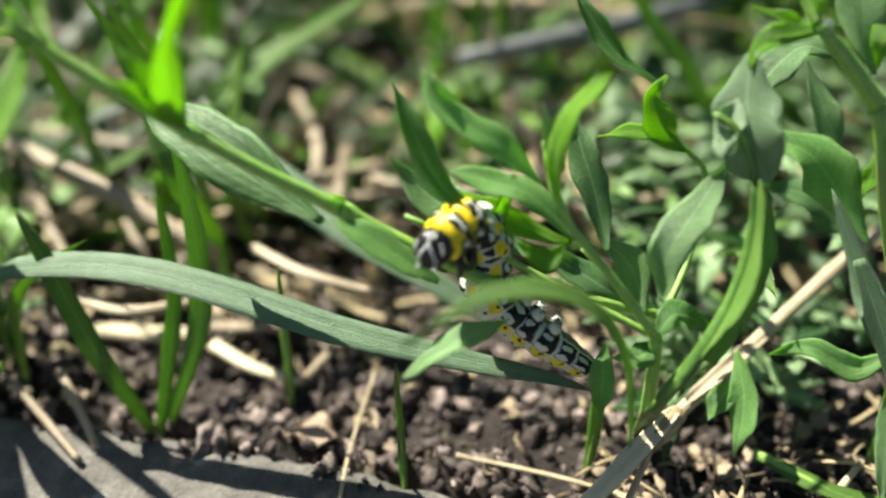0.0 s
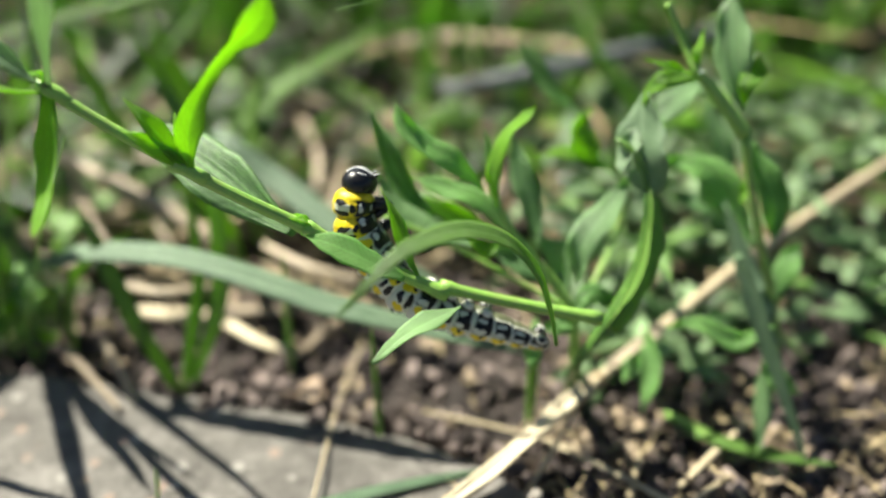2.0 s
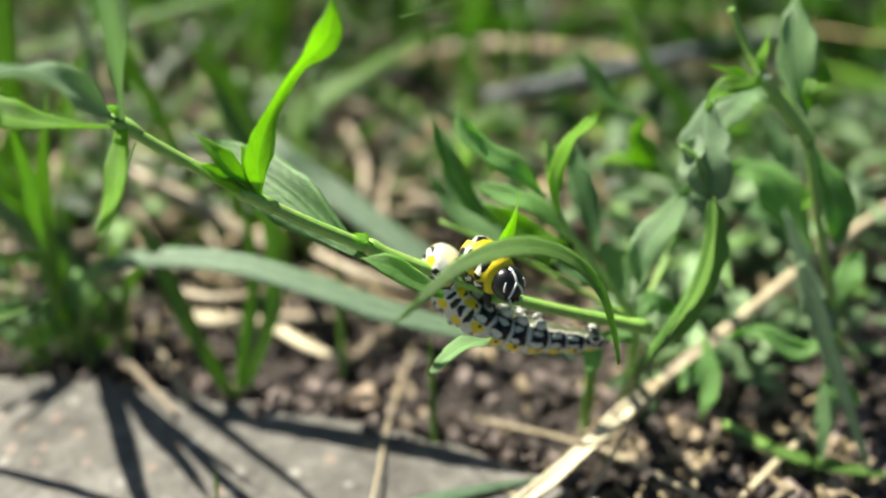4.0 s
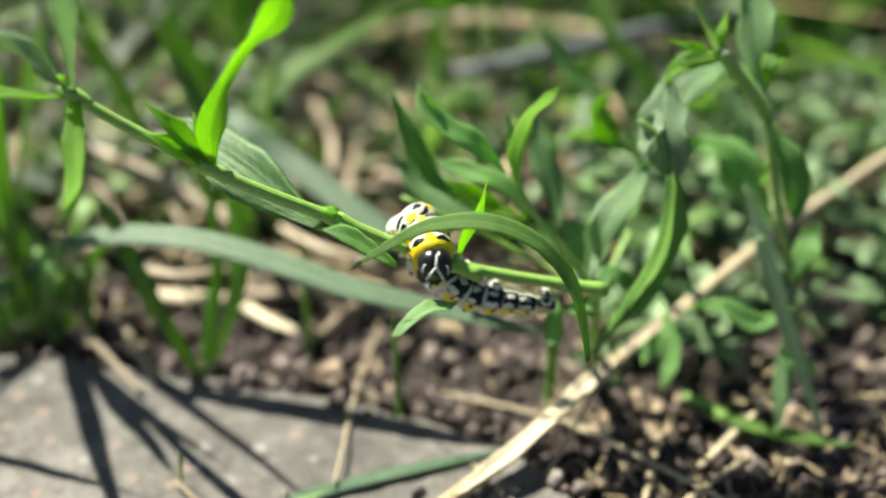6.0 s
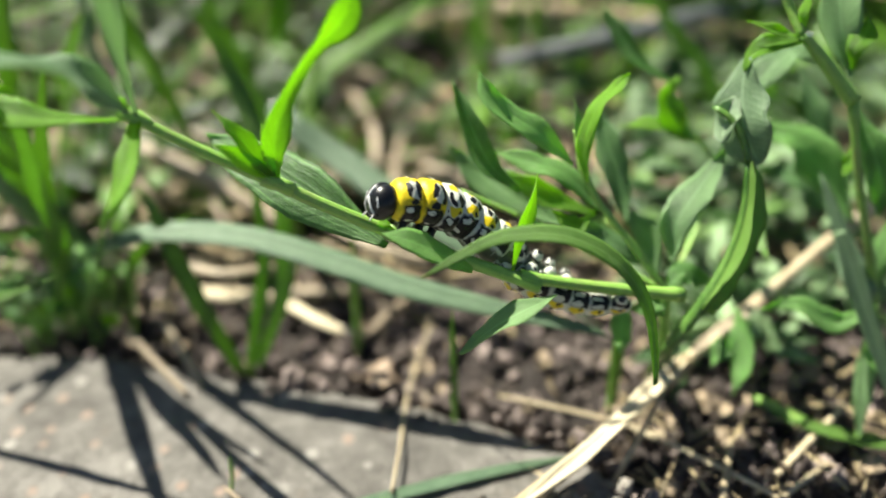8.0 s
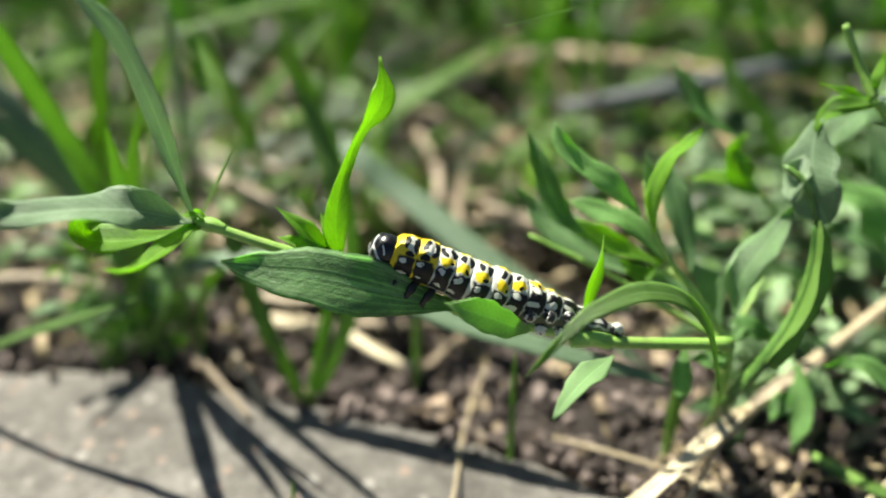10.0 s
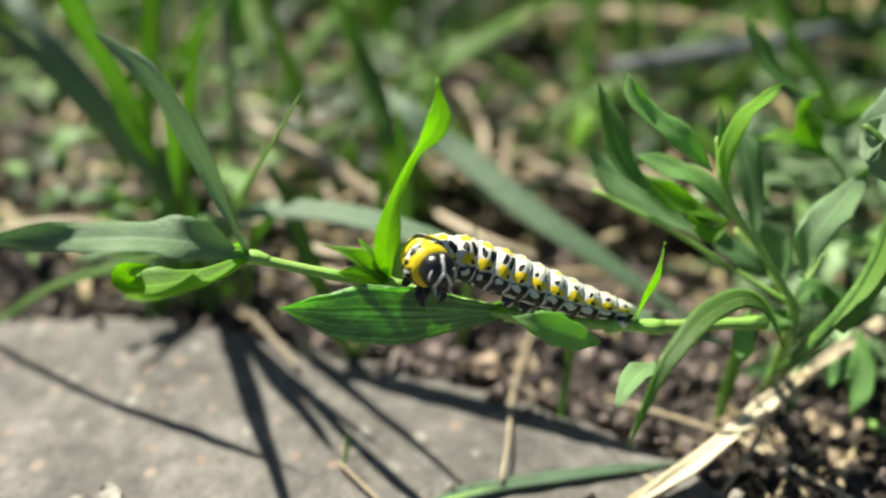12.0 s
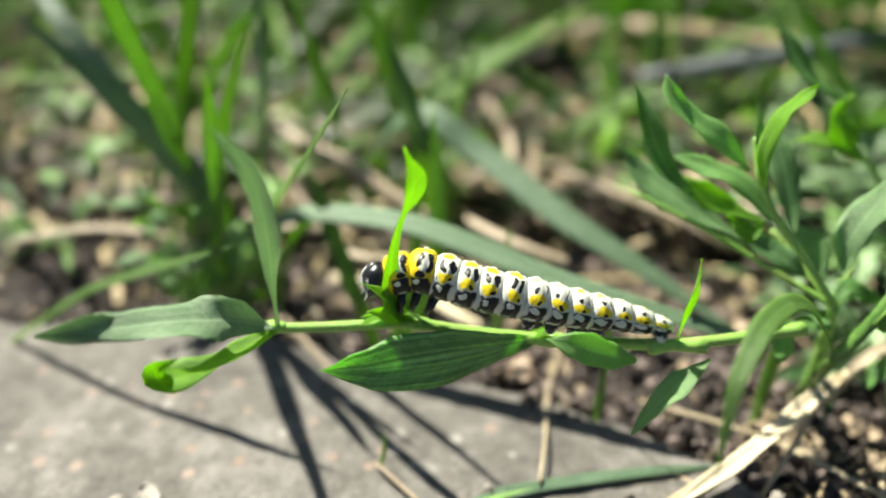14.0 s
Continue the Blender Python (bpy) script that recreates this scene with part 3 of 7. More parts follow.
stem(sorrel, [(28.8, -33.5, 0), (25.9, -44.5, 18.2), (29.8, -44.2, 26.8), (33.8, -40.6, 32.9), (35.7, -37.4, 38.7), (35.9, -34.3, 44.5)], [0.9, 0.95, 0.9, 0.8, 0.65, 0.4], rough=0.12, flat=0.8, name='thick_stem', mat=STEM_DARK)
leaf(sorrel, [(29.8, -44.2, 26.8), (33.8, -40.6, 32.9), (35.7, -37.4, 38.7), (35.9, -34.3, 44.5)], 4.4, mat=GRASS_LIGHT, fold=1.1, outline=sheath, face=(0.75, -0.55, 0.35), name='folded_blade', wave=0.02)
stem(sorrel, [(35.9, -34.4, 44.3), (35.2, -32.9, 47.1), (33.7, -31.4, 49.2), (32.1, -30, 50.2), (31.5, -29, 50)], [0.5, 0.62, 0.6, 0.5, 0.2], mat=STEM_DARK, name='curled_tip', along=16, rough=0.08, flat=0.7)
weed = thing('upright_weed', (60.7, -39.9, 0), 'upright green weed with narrow leaves at its nodes', 'plant')
stem(weed, [(60.7, -39.9, 0), (62.1, -34.8, 13), (58.6, -33, 25.4), (53.9, -30.3, 39), (51.3, -27.4, 49.6)], [0.7, 0.65, 0.6, 0.6, 0.6], nodes=((0.5, 0.3), (0.98, 0.4)))
stem(weed, [(51.3, -27.4, 49.6), (47.4, -25.3, 54.1), (43.5, -23.7, 58)], [1.2, 1.0, 0.6], nodes=((0.95, 0.4),))
stem(weed, [(43.5, -23.7, 58), (41.7, -21.2, 61.4), (39.1, -18.5, 66.6)], [0.75, 0.6, 0.5])
leaf(weed, [(44.5, -23.5, 57.3), (41.6, -24.3, 57.2), (38.4, -25.3, 56.9), (36.3, -26.1, 55.9), (35.3, -27.3, 54.5)], 2.7, mat=LEAF_YOUNG, twist=25, fold=0.35, outline=strap, face=(-0.2, -0.6, 0.8))
leaf(weed, [(36.1, -25.6, 55.5), (35.4, -27.6, 52.9), (35.4, -30, 49.5), (36.2, -32, 46.5), (37.7, -33.7, 43.5)], 7.4, mat=LEAF_PALE, twist=-20, fold=0.16, outline=flag, face=(-0.8, -0.55, 0.3), wave=0.05)
leaf(weed, [(35.3, -27.7, 51.7), (33.9, -29.7, 49.4), (32.7, -31.3, 47.7), (32.4, -32.6, 46.4)], 3.6, mat=LEAF_PALE, twist=30, fold=0.3, face=(-0.5, -0.8, 0.3), wave=0.12)
leaf(weed, [(43.2, -23.8, 57.8), (39.3, -24.4, 58.9), (35.7, -23.6, 60.1)], 1.6, mat=LEAF_YOUNG, fold=0.5)
leaf(weed, [(43.7, -23.5, 58.3), (43.5, -22.8, 60.8), (44.5, -20.7, 63.5)], 1.4, mat=LEAF_YOUNG)
leaf(weed, [(51.5, -24.3, 51.9), (49.9, -21.5, 57.4), (49.6, -17.2, 63), (50, -13.9, 67.3)], 5.2, mat=LEAF_GREY)
leaf(weed, [(51.2, -24.8, 53), (51.3, -23.8, 55.9), (52.9, -22.4, 57.7), (53.1, -20.7, 59.9)], 2.9, mat=LEAF_YOUNG, twist=30)
leaf(weed, [(49.5, -18.2, 51.8), (45.8, -16.8, 52.1), (42, -18, 49.1), (40.1, -20, 46.5)], 4.8, mat=LEAF_GREY)
leaf(weed, [(55.7, -17.2, 36.3), (53.5, -13.7, 41), (50.9, -8.8, 47.5)], 3.4, mat=LEAF_GREY)
leaf(weed, [(54.1, -24.4, 46.7), (55.7, -27.4, 42.8), (57.8, -30.4, 37), (57.5, -32.1, 33.2)], 4.4, mat=LEAF)
leaf(weed, [(52.6, -28.7, 37.9), (53.8, -27.1, 39.8), (54.3, -25.6, 41.8)], 2, mat=LEAF_YOUNG)
leaf(weed, [(58.2, -26.1, 27.8), (53, -20.8, 35), (48.6, -18.2, 38.6), (42.4, -17.5, 39.8)], 6.8, mat=LEAF)
leaf(weed, [(60.2, -22.3, 26.1), (52.9, -19.1, 30.7), (45.7, -17.5, 33)], 6, mat=LEAF_GREY)
leaf(weed, [(59, -37.1, 20), (52.5, -40.2, 19.5), (46.2, -39.3, 22.6), (40.4, -40.4, 23)], 3.4, mat=LEAF)
leaf(weed, [(39.5, -34.4, 17.7), (39.6, -40.1, 13.6), (37.6, -45, 8.9)], 3.7, mat=LEAF)
leaf(weed, [(40.3, -36.6, 14.9), (37.1, -38.9, 13.6), (34.7, -41.5, 12)], 3.2, mat=LEAF)
leaf(weed, [(60.1, -33.5, 21.3), (62.3, -29.8, 26.1), (65, -27.1, 29.5)], 4, mat=LEAF)
leaf(weed, [(58.1, -39.2, 17.3), (57.1, -44.4, 10.5), (56.2, -49.6, 3.7)], 2.8, mat=LEAF_GREY)
leaf(weed, [(52.2, -32.9, 31.4), (54.8, -37.3, 24.9), (58.2, -43.1, 16.2), (63.3, -51.9, 3.2)], 2.7, mat=LEAF_PALE, outline=strap, fold=0.3, face=(-0.3, -0.7, 0.6), wave=0.03)
leaf(weed, [(57.7, -39.7, 16.6), (59.2, -43, 13.9), (63, -44.5, 11.8)], 3.2, mat=LEAF)
blade([(-81.8, 0.8, 0), (-61.3, -22.5, 24.4), (-49.4, -24.8, 27.6), (-37.6, -27.6, 28.3), (-24.7, -31.1, 26.4), (-12.4, -35, 24.1), (0.5, -38.5, 22.4), (13, -40.8, 20.5), (19, -41.8, 18.8)], 4.2, 'long grey-green arching blade of grass', mat=GRASS_GREY, face=(0, -0.35, 0.94))
blade([(-62.4, 33.3, 0), (-43, 11.6, 28.8), (-29.8, 3.7, 26.1), (-14.2, -8.4, 21.1), (2, -19.2, 16.3), (20.5, -31, 9.8)], 5.2, 'broad grey-green grass blade leaning across the tuft', mat=GRASS_GREY)
tuft = thing('grass_tuft', (-42.5, -29.4, 0), 'tuft of green grass blades beside the paving slab', 'grass', 'grass tufts')
blade([(-42.6, -31, 0), (-46.9, -29.5, 14.3), (-50.3, -26, 22.5), (-53.1, -23, 28.9), (-56.1, -20, 34.1)], 3.1, '', mat=GRASS, face=(0.3, -0.95, 0.25), parent=tuft)
blade([(-41.8, -31, 0), (-38.8, -27, 11.9), (-37.2, -23, 19.9), (-37.4, -19.5, 27.3), (-38, -17, 34.1)], 2.3, '', mat=GRASS_LIGHT, face=(0.3, -0.95, 0.25), parent=tuft)
blade([(-41.2, -31, 0), (-35.5, -27, 11.9), (-33.6, -22.5, 19.4), (-33.6, -18.5, 28.3), (-34.2, -16, 35.6), (-35, -14, 42.8)], 2.9, '', mat=GRASS_LIGHT, face=(0.3, -0.95, 0.25), parent=tuft)
blade([(-78, -18.8, 0), (-65.1, -26.6, 19.5), (-56.3, -33, 35.6), (-48.2, -38.1, 48.2), (-41.7, -42.2, 58.4)], 2.6, 'pale green grass stalk standing beside the branch', mat=GRASS)
blade([(-22.8, -26.2, -0), (-21.9, -26.2, 11), (-20.9, -26.2, 28)], 2.2, 'thin green grass blade in the soil')
blade([(-5.1, -43, 0), (-5, -43, 12.1), (-5, -43, 26.1)], 1.4, 'thin green shoot in bare soil')
blade([(20, -40.8, 0), (20.3, -40.8, 8.2), (20.2, -40.8, 19.3), (20.2, -40.8, 23.8)], 1.8, "short green blade at the plant's foot")
blade([(-49.8, 33, 0), (-43.5, 39.6, 22.1), (-27.1, 42.1, 30.4), (-6.2, 45.8, 42.9)], 4.0, 'long green blade slanting across the grass')
blade([(-48.4, 32.9, 0), (-50.4, 32.9, 26.8), (-53.7, 32.9, 38.5), (-57.1, 32.9, 52.8)], 4.2, 'dark green upright grass blade')
blade([(-59.6, 12.4, 0), (-59, 12.4, 24.2), (-61.8, 12.4, 40.2), (-66, 12.4, 55.3)], 3.6, 'dark green upright grass blade')
blade([(-80.1, 12.8, 0), (-74.1, 12.8, 30.7), (-72.4, 12.8, 46.9), (-71.5, 12.8, 59.3)], 5.0, 'broad grey-green upright blade', mat=GRASS_GREY)
blade([(-34.3, 11.8, 0), (-36.8, 11.8, 17.5), (-32.4, 11.8, 32.8), (-28.5, 11.8, 46.4)], 3.2, 'green upright grass blade')
blade([(-96.3, 8.9, 0), (-86.9, 8.9, 26.7), (-81.7, 8.9, 44.3), (-76.4, 8.9, 60.6)], 2.4, 'thin dark grass stalk')
blade([(-79.5, 26.3, 0), (-65.5, 29, 27.6), (-53, 30.5, 41.9), (-43, 31.6, 52.9)], 3.4, 'green upright grass blade')
blade([(62.4, 30.1, 0), (51.2, 30.1, 24.9), (40.8, 30.1, 37.8), (32, 30.1, 51.8)], 3.4, 'green upright grass blade')
blade([(10.1, 50.4, 0), (10.2, 50.4, 21.9), (10.9, 50.4, 43.5)], 3.2, 'green upright grass blade')
blade([(-26.8, 37.5, -0), (-4.3, 43, 13.8), (15.9, 47.8, 25.7), (39.1, 53.3, 39.4)], 3.6, 'long green blade slanting across the grass')
blade([(-104.6, 3.4, 0), (-90.7, 0.8, 26.3), (-91.3, -0.8, 42.6), (-93.8, -2.1, 55.7)], 3.0, 'bright green upright grass blade')
blade([(-94.3, 4.4, 0), (-89.6, 4.4, 24.5), (-85, 4.4, 43), (-80.7, 4.4, 58)], 3.6, 'dark green upright grass blade')
blade([(-114.9, -35.1, -0), (-90.7, -38.7, 18.5), (-73.3, -40.4, 26.8), (-60, -41.6, 32.9)], 2.0, 'thin green stalk leaning over the slab')
blade([(-91.2, 14.2, 0), (-74.2, 17.2, 9.9), (-45.4, 21.2, 23.4), (-23.7, 25.2, 36.8), (-3.6, 28.6, 48.1)], 2.6, 'long green blade slanting across the grass')
blade([(-38.9, 5.3, -0), (-40.9, 8.1, 27.4), (-45.1, 9.3, 40), (-49.5, 10.6, 52.7)], 3.4, 'green upright grass blade')
blade([(-166.6, 48.2, 0), (-137.3, 48.7, -2.4), (-114.6, 50.1, -9.3), (-104.8, 54.4, -30.9)], 3.0, 'grey-green drooping grass blade', mat=GRASS_GREY)
blade([(74.9, -24.5, -0), (59.2, -35.6, 18.6), (56.9, -30.1, 24.2), (53, -21.4, 34.3)], 4.0, 'grey-green blade leaning over the soil', mat=GRASS_GREY)
blade([(43, -40.6, 4), (49.2, -46.8, 4.6), (57, -50, 4.4), (68, -52, 4)], 3.4, 'dark green blade lying on the soil', mat=GRASS, face=(0, 0.2, 1))
blade([(-27, -64.3, 4.0), (-17, -59.6, 4.2), (-2.3, -55.2, 4.1), (13.5, -51.6, 3.8)], 2.2, "dull grey-green blade lying on the slab's edge", mat=GRASS_GREY, face=(0, 0, 1))
blade([(-104, -79.6, 3.9), (-84.6, -79.6, 4.2), (-57.4, -78.4, 4.3), (-30.8, -76.8, 3.9)], 1.9, "dull grey-green blade lying flat on the slab", mat=GRASS_GREY, face=(0, 0, 1))
blade([(-38.3, -57.1, 3), (-37.5, -56.6, 7), (-37.6, -55.4, 10)], 0.9, "small green shoot at the slab's crack")
blade([(-82, 33.8, 0), (-74.2, 49.9, 17.7), (-61.2, 55.4, 32.6), (-50.2, 58.7, 44.7)], 3.4, 'green upright grass blade')
blade([(62.4, 30.1, 0), (55.5, 42.5, 18.9), (47.7, 55.2, 27.7), (40.9, 70.2, 39.3)], 3.4, 'green upright grass blade')
blade([(10.1, 50.4, 0), (11.2, 63.9, 15.8), (12.5, 73.1, 36.1)], 3.2, 'green upright grass blade')
blade([(-26.8, 37.5, -0), (-4.3, 47.5, 11.5), (16.8, 56.3, 22.1), (42.2, 66.8, 34.8)], 3.6, 'long green blade slanting across the grass')
blade([(-78.6, -4.8, 0), (-85.3, -6.9, 20.6), (-94.2, -8.8, 40.4), (-107.3, -10.4, 56.1)], 4.2, 'broad grey-green blade leaning behind the slab', mat=GRASS_GREY)
blade([(-83.2, 1.1, 0), (-81.9, 1.1, 20.1), (-74.4, 1.1, 39), (-65.1, 1.1, 57.3)], 3.2, 'green upright grass blade')
blade([(-84, -17, 0), (-73.7, -19, 19.7), (-71.3, -22, 34.6), (-69.3, -24, 44.9), (-67.7, -26, 53.2)], 2.8, 'bright green grass blade behind the corner of the slab', mat=GRASS_LIGHT, face=(0.5, -0.85, 0.25))
blade([(-80, -18, 0), (-74.6, -19, 22.2), (-71.2, -20, 34.3), (-67.2, -21, 46.1), (-62.4, -22, 57.3)], 2.4, 'dark green grass blade behind the corner of the slab', mat=GRASS, face=(0.5, -0.85, 0.25))
blade([(-66, -20, 0), (-61.4, -21, 17.4), (-54.6, -22, 25.3), (-46.4, -23, 30.5)], 1.8, 'short green grass blade leaning over the straw', mat=GRASS, face=(0.5, -0.85, 0.25))
blade([(-95, -12, 0), (-81.2, -16, 11.6), (-73.5, -18, 16.4), (-62.5, -20, 23.4), (-54.3, -22, 26.5)], 2.2, 'grey-green blade leaning behind the slab', mat=GRASS_GREY, face=(0.5, -0.85, 0.25))
blade([(-91.5, 2.5, 0), (-90.7, 2, 15), (-86, -5.8, 30), (-85.8, -10.1, 45), (-86.2, -15.2, 60), (-86.5, -20, 74), (-87.5, -24, 86)], 3.6, 'bright green upright grass blade', mat=GRASS_LIGHT, face=(0.3, -0.9, 0.3))
blade([(-88.2, 0.6, 0), (-93.2, 6.8, 12), (-89.5, 6.3, 30), (-80.3, -2.3, 50), (-75.9, -5.4, 60), (-70, -8, 76), (-66, -10, 90)], 3.2, 'dark green grass stalk', mat=GRASS, face=(0.3, -0.9, 0.3))
blade([(-37.1, -0.8, 0), (-38.4, 3.7, 10), (-37, -10.2, 30), (-40.6, -4.6, 40), (-44.5, 0.3, 48), (-47.8, 0.3, 56)], 3.2, 'dark green grass blade leaning over the straw', mat=GRASS, face=(0.3, -0.9, 0.3))
blade([(-206.9, 68.7, 5), (-141.1, 23.9, 28), (-113.8, 20.7, 31), (-96.5, 26.1, 30), (-73.4, 31.3, 26)], 1.9, 'thin green blade lying across the grass', mat=GRASS, face=(0, -0.3, 1))
blade([(-114.7, 61.8, 0), (-105.4, 54.1, 15), (-90.2, 35.6, 32), (-71.7, 11.3, 52)], 3.6, 'broad green upright grass blade', mat=GRASS_LIGHT, face=(0.3, -0.9, 0.3))
blade([(-76.8, -4.6, 0), (-84.9, 1.4, 15), (-96.8, 3.1, 30), (-111.1, 9.6, 46), (-121.5, 18.7, 52), (-133, 26, 60)], 4.4, 'broad grey-green blade leaning behind the slab', mat=GRASS_GREY, face=(-0.2, -0.5, 0.85))
stalk = thing('straw_stalk', (29, -41, 10), 'thick pale yellow dry straw stalk with a frayed joint', 'straw', 'dry straws')
stem(stalk, [(-6, -69, 4.5), (12, -55, 6.5), (29, -41, 10)], [1.35, 1.3, 1.1], mat=STRAW, name='lower_stalk', along=14, rough=0.05, flat=0.8)
stem(stalk, [(29, -41, 10), (49, -26, 15), (70, -11, 20), (104, 10, 28)], [1.0, 0.95, 0.95, 0.85], mat=STRAW, name='upper_stalk', nodes=((0.5, 0.2),), rough=0.05)
stem(stalk, [(26.5, -43, 9.3), (29, -41, 10), (32, -38.8, 10.8)], [1.2, 1.75, 1.25], mat=STRAW, name='joint', along=10, around=12, rough=0.06)
stem(stalk, [(28, -42, 9), (24, -48, 6), (18, -56, 2.5)], [0.5, 0.45, 0.35], mat=STRAW, name='side_shoot', along=10)
leaf(stalk, [(31, -39.5, 11.6), (22, -47.5, 9.6), (12, -56, 7.9), (4, -62, 6.6)], 2.6, mat=STRAW, name='sheath', fold=0.5, outline=strap, face=(-0.3, -0.3, 0.9))
leaf(stalk, [(33, -38, 11.9), (40, -33, 13.6), (47, -28.5, 14.6)], 2.0, mat=STRAW_OLD, name='sheath', fold=0.5, outline=strap, face=(-0.3, -0.5, 0.9))
straw([(-78.9, 21.2, 21), (-57.1, 6.2, 20), (-36.6, -5.2, 14)], [1.5, 1.7, 1.5], 'thick weathered pale straw lying in the grass', mat=STRAW_OLD)
straw([(-56.8, -10.7, 3), (-47.9, -12.7, 3.4), (-38, -12.7, 3)], [1.6, 1.7, 1.4], 'broken pale straw piece on the soil', flat=0.6)
straw([(-39.1, -11.8, 4), (-30.2, -12.8, 4.4), (-19.5, -11.3, 4)], [1.1, 1.2, 1.0], 'broken pale straw piece on the soil', mat=STRAW_OLD, flat=0.6)
straw([(-36.4, -16, 4), (-29.1, -21.1, 3.6), (-21.4, -23.7, 2.5)], [1.2, 1.1, 0.6], 'orange-brown dry blade on the soil', flat=0.4)
straw([(-64.2, -24.9, 6.5), (-57.3, -31.4, 5), (-50, -38.5, 4.2)], [0.55, 0.6, 0.5], 'pale dry stick leaning on the slab', mat=STRAW_OLD)
straw([(-57.5, -23.5, 6.5), (-52.9, -29.6, 5.2), (-48.2, -36.6, 4.2)], [0.6, 0.6, 0.45], 'pale dry stick leaning on the slab', mat=STRAW_OLD)
straw([(-55.3, 7.9, 12), (-51.4, 2, 9), (-47.8, -2.9, 4)], [0.8, 0.8, 0.7], 'pale dry straw standing in the tuft', mat=STRAW_OLD)
straw([(-9.8, -23.2, 4), (-13, -38, 2.6), (-13.5, -50.2, 5), (-14.3, -58.6, 5)], [0.3, 0.3, 0.28, 0.25], 'thin dry stalk lying from soil to slab')
straw([(-38.9, -57.1, 4.4), (-27.3, -66.9, 4.6), (-15.8, -77.2, 4.6)], [0.35, 0.4, 0.35], 'thin pale straw lying on the slab', mat=STRAW_OLD)
straw([(-23.4, 41.3, 12), (-22.2, 32.1, 8), (-21.5, 23.6, 4)], [1.4, 1.4, 1.3], 'short upright dry stalk in the grass', mat=STRAW_OLD)
straw([(6.4, 41.9, 26), (29, 47.8, 28), (59.2, 63.4, 28), (90.5, 83.6, 26)], [1.9, 2.1, 2.1, 1.9], 'smooth grey twig lying in the grass', mat=TWIG, name='twig', group='twigs')
straw([(-11.3, 15.2, 15), (-0.6, 9.9, 14), (14, 2.2, 12)], [1.0, 1.1, 0.9], 'weathered straw lying in the grass', mat=STRAW_OLD)
straw([(-20.6, -23.5, 3), (-16.8, -17.9, 3.4), (-11.3, -11.1, 3)], [0.9, 0.9, 0.8], 'broken pale straw piece on the soil', mat=STRAW_OLD)
straw([(-78, -74.6, 3.9), (-55, -71.2, 4.0), (-31, -66.6, 3.9)], [0.6, 0.9, 0.5], 'reddish-brown dry blade lying flat on the slab', mat=DEAD_LEAF, flat=0.12)
dead = part('dead_leaf', leaf_mesh('dead_leaf', [(-4, 0, 0), (-1, 0.6, 0.8), (2, -0.6, 0.5), (5, -1.2, 0.1)], 5, (0, 0, 1), fold=0.2, wave=0.16), DEAD_LEAF)
dead.location = Vector((-18.7, -33.8, 2.2)) * MM
tagged(dead, 'crumpled pale brown dead leaf on the soil', 'leaf')
for at, turn, label in (((-74.5, -69, 4.3), 40, 'crumpled pale grey dead leaf lying on the slab'), ((-70, -66.5, 4.2), 150, 'curled grey dead leaf lying on the slab')):
    curl = part('dead_leaf', leaf_mesh('dead_leaf', [(-2.8, 0, 0), (-1, 0.6, 0.5), (1.4, -0.4, 0.2), (2.8, 0.3, 0.4)], 2.6, (0, 0, 1), fold=0.2, wave=0.14, seed=turn), HUSK)
    curl.matrix_basis = pose(at[0] * MM, at[1] * MM, at[2] * MM, 0, 0, turn)
    tagged(curl, label, 'leaf', 'dead leaves')
drop = part('dew_drop', drop_mesh(), WATER)
drop.location = Vector((43.5, -26, 59)) * MM
tagged(drop, 'small clear water drop on a leaf node', 'water drop')
straw([(-32, 9.1, 15), (-23.1, 13.9, 16), (-9.1, 21.5, 14)], [0.8, 1.0, 0.85], 'weathered pale straw lying in the grass', mat=STRAW_OLD, flat=0.7)
straw([(-16.9, 27.5, 15), (-16.8, 9.3, 16), (-14.9, -3.8, 14)], [0.96, 1.2, 1.02], 'weathered pale straw lying in the grass', mat=STRAW_OLD, flat=0.7)
straw([(2.8, 8.3, 15), (14.7, 12.9, 16), (29, 13.5, 14)], [0.8, 1.0, 0.85], 'weathered pale straw lying in the grass', mat=STRAW_OLD, flat=0.7)
straw([(-54.9, -16.6, 15), (-45.3, -21.2, 16), (-37.5, -17.3, 14)], [0.8800000000000001, 1.1, 0.935], 'weathered pale straw lying in the grass', mat=STRAW_OLD, flat=0.7)
straw([(21.1, 7.8, 15), (29.2, 2, 16), (42, 8.8, 14)], [0.8, 1.0, 0.85], 'weathered pale straw lying in the grass', mat=STRAW_OLD, flat=0.7)
straw([(-44.9, 57.7, 15), (-33.7, 61.8, 16), (-18.9, 58.7, 14)], [1.2000000000000002, 1.5, 1.275], 'weathered pale straw lying in the grass', mat=STRAW_OLD, flat=0.7)
straw([(-30, -4.9, 15), (-20.4, -13.5, 16), (-10.1, -16.1, 14)], [0.8, 1.0, 0.85], 'weathered pale straw lying in the grass', mat=STRAW_OLD, flat=0.7)
straw([(-73.9, -7.6, 15), (-60, -12.8, 16), (-49.4, -6.8, 14)], [0.7200000000000001, 0.9, 0.765], 'weathered pale straw lying in the grass', mat=STRAW_OLD, flat=0.7)
straw([(-29.6, 50.6, 15), (-22.4, 25.9, 16), (-22.7, 8.3, 14)], [0.8800000000000001, 1.1, 0.935], 'weathered pale straw lying in the grass', mat=STRAW_OLD, flat=0.7)
straw([(-114.7, 2, 13), (-92.6, -1.6, 14), (-77.8, 6.4, 12)], [0.8, 1.0, 0.85], 'bleached straw caught among the grass', mat=STRAW_OLD, flat=0.7)
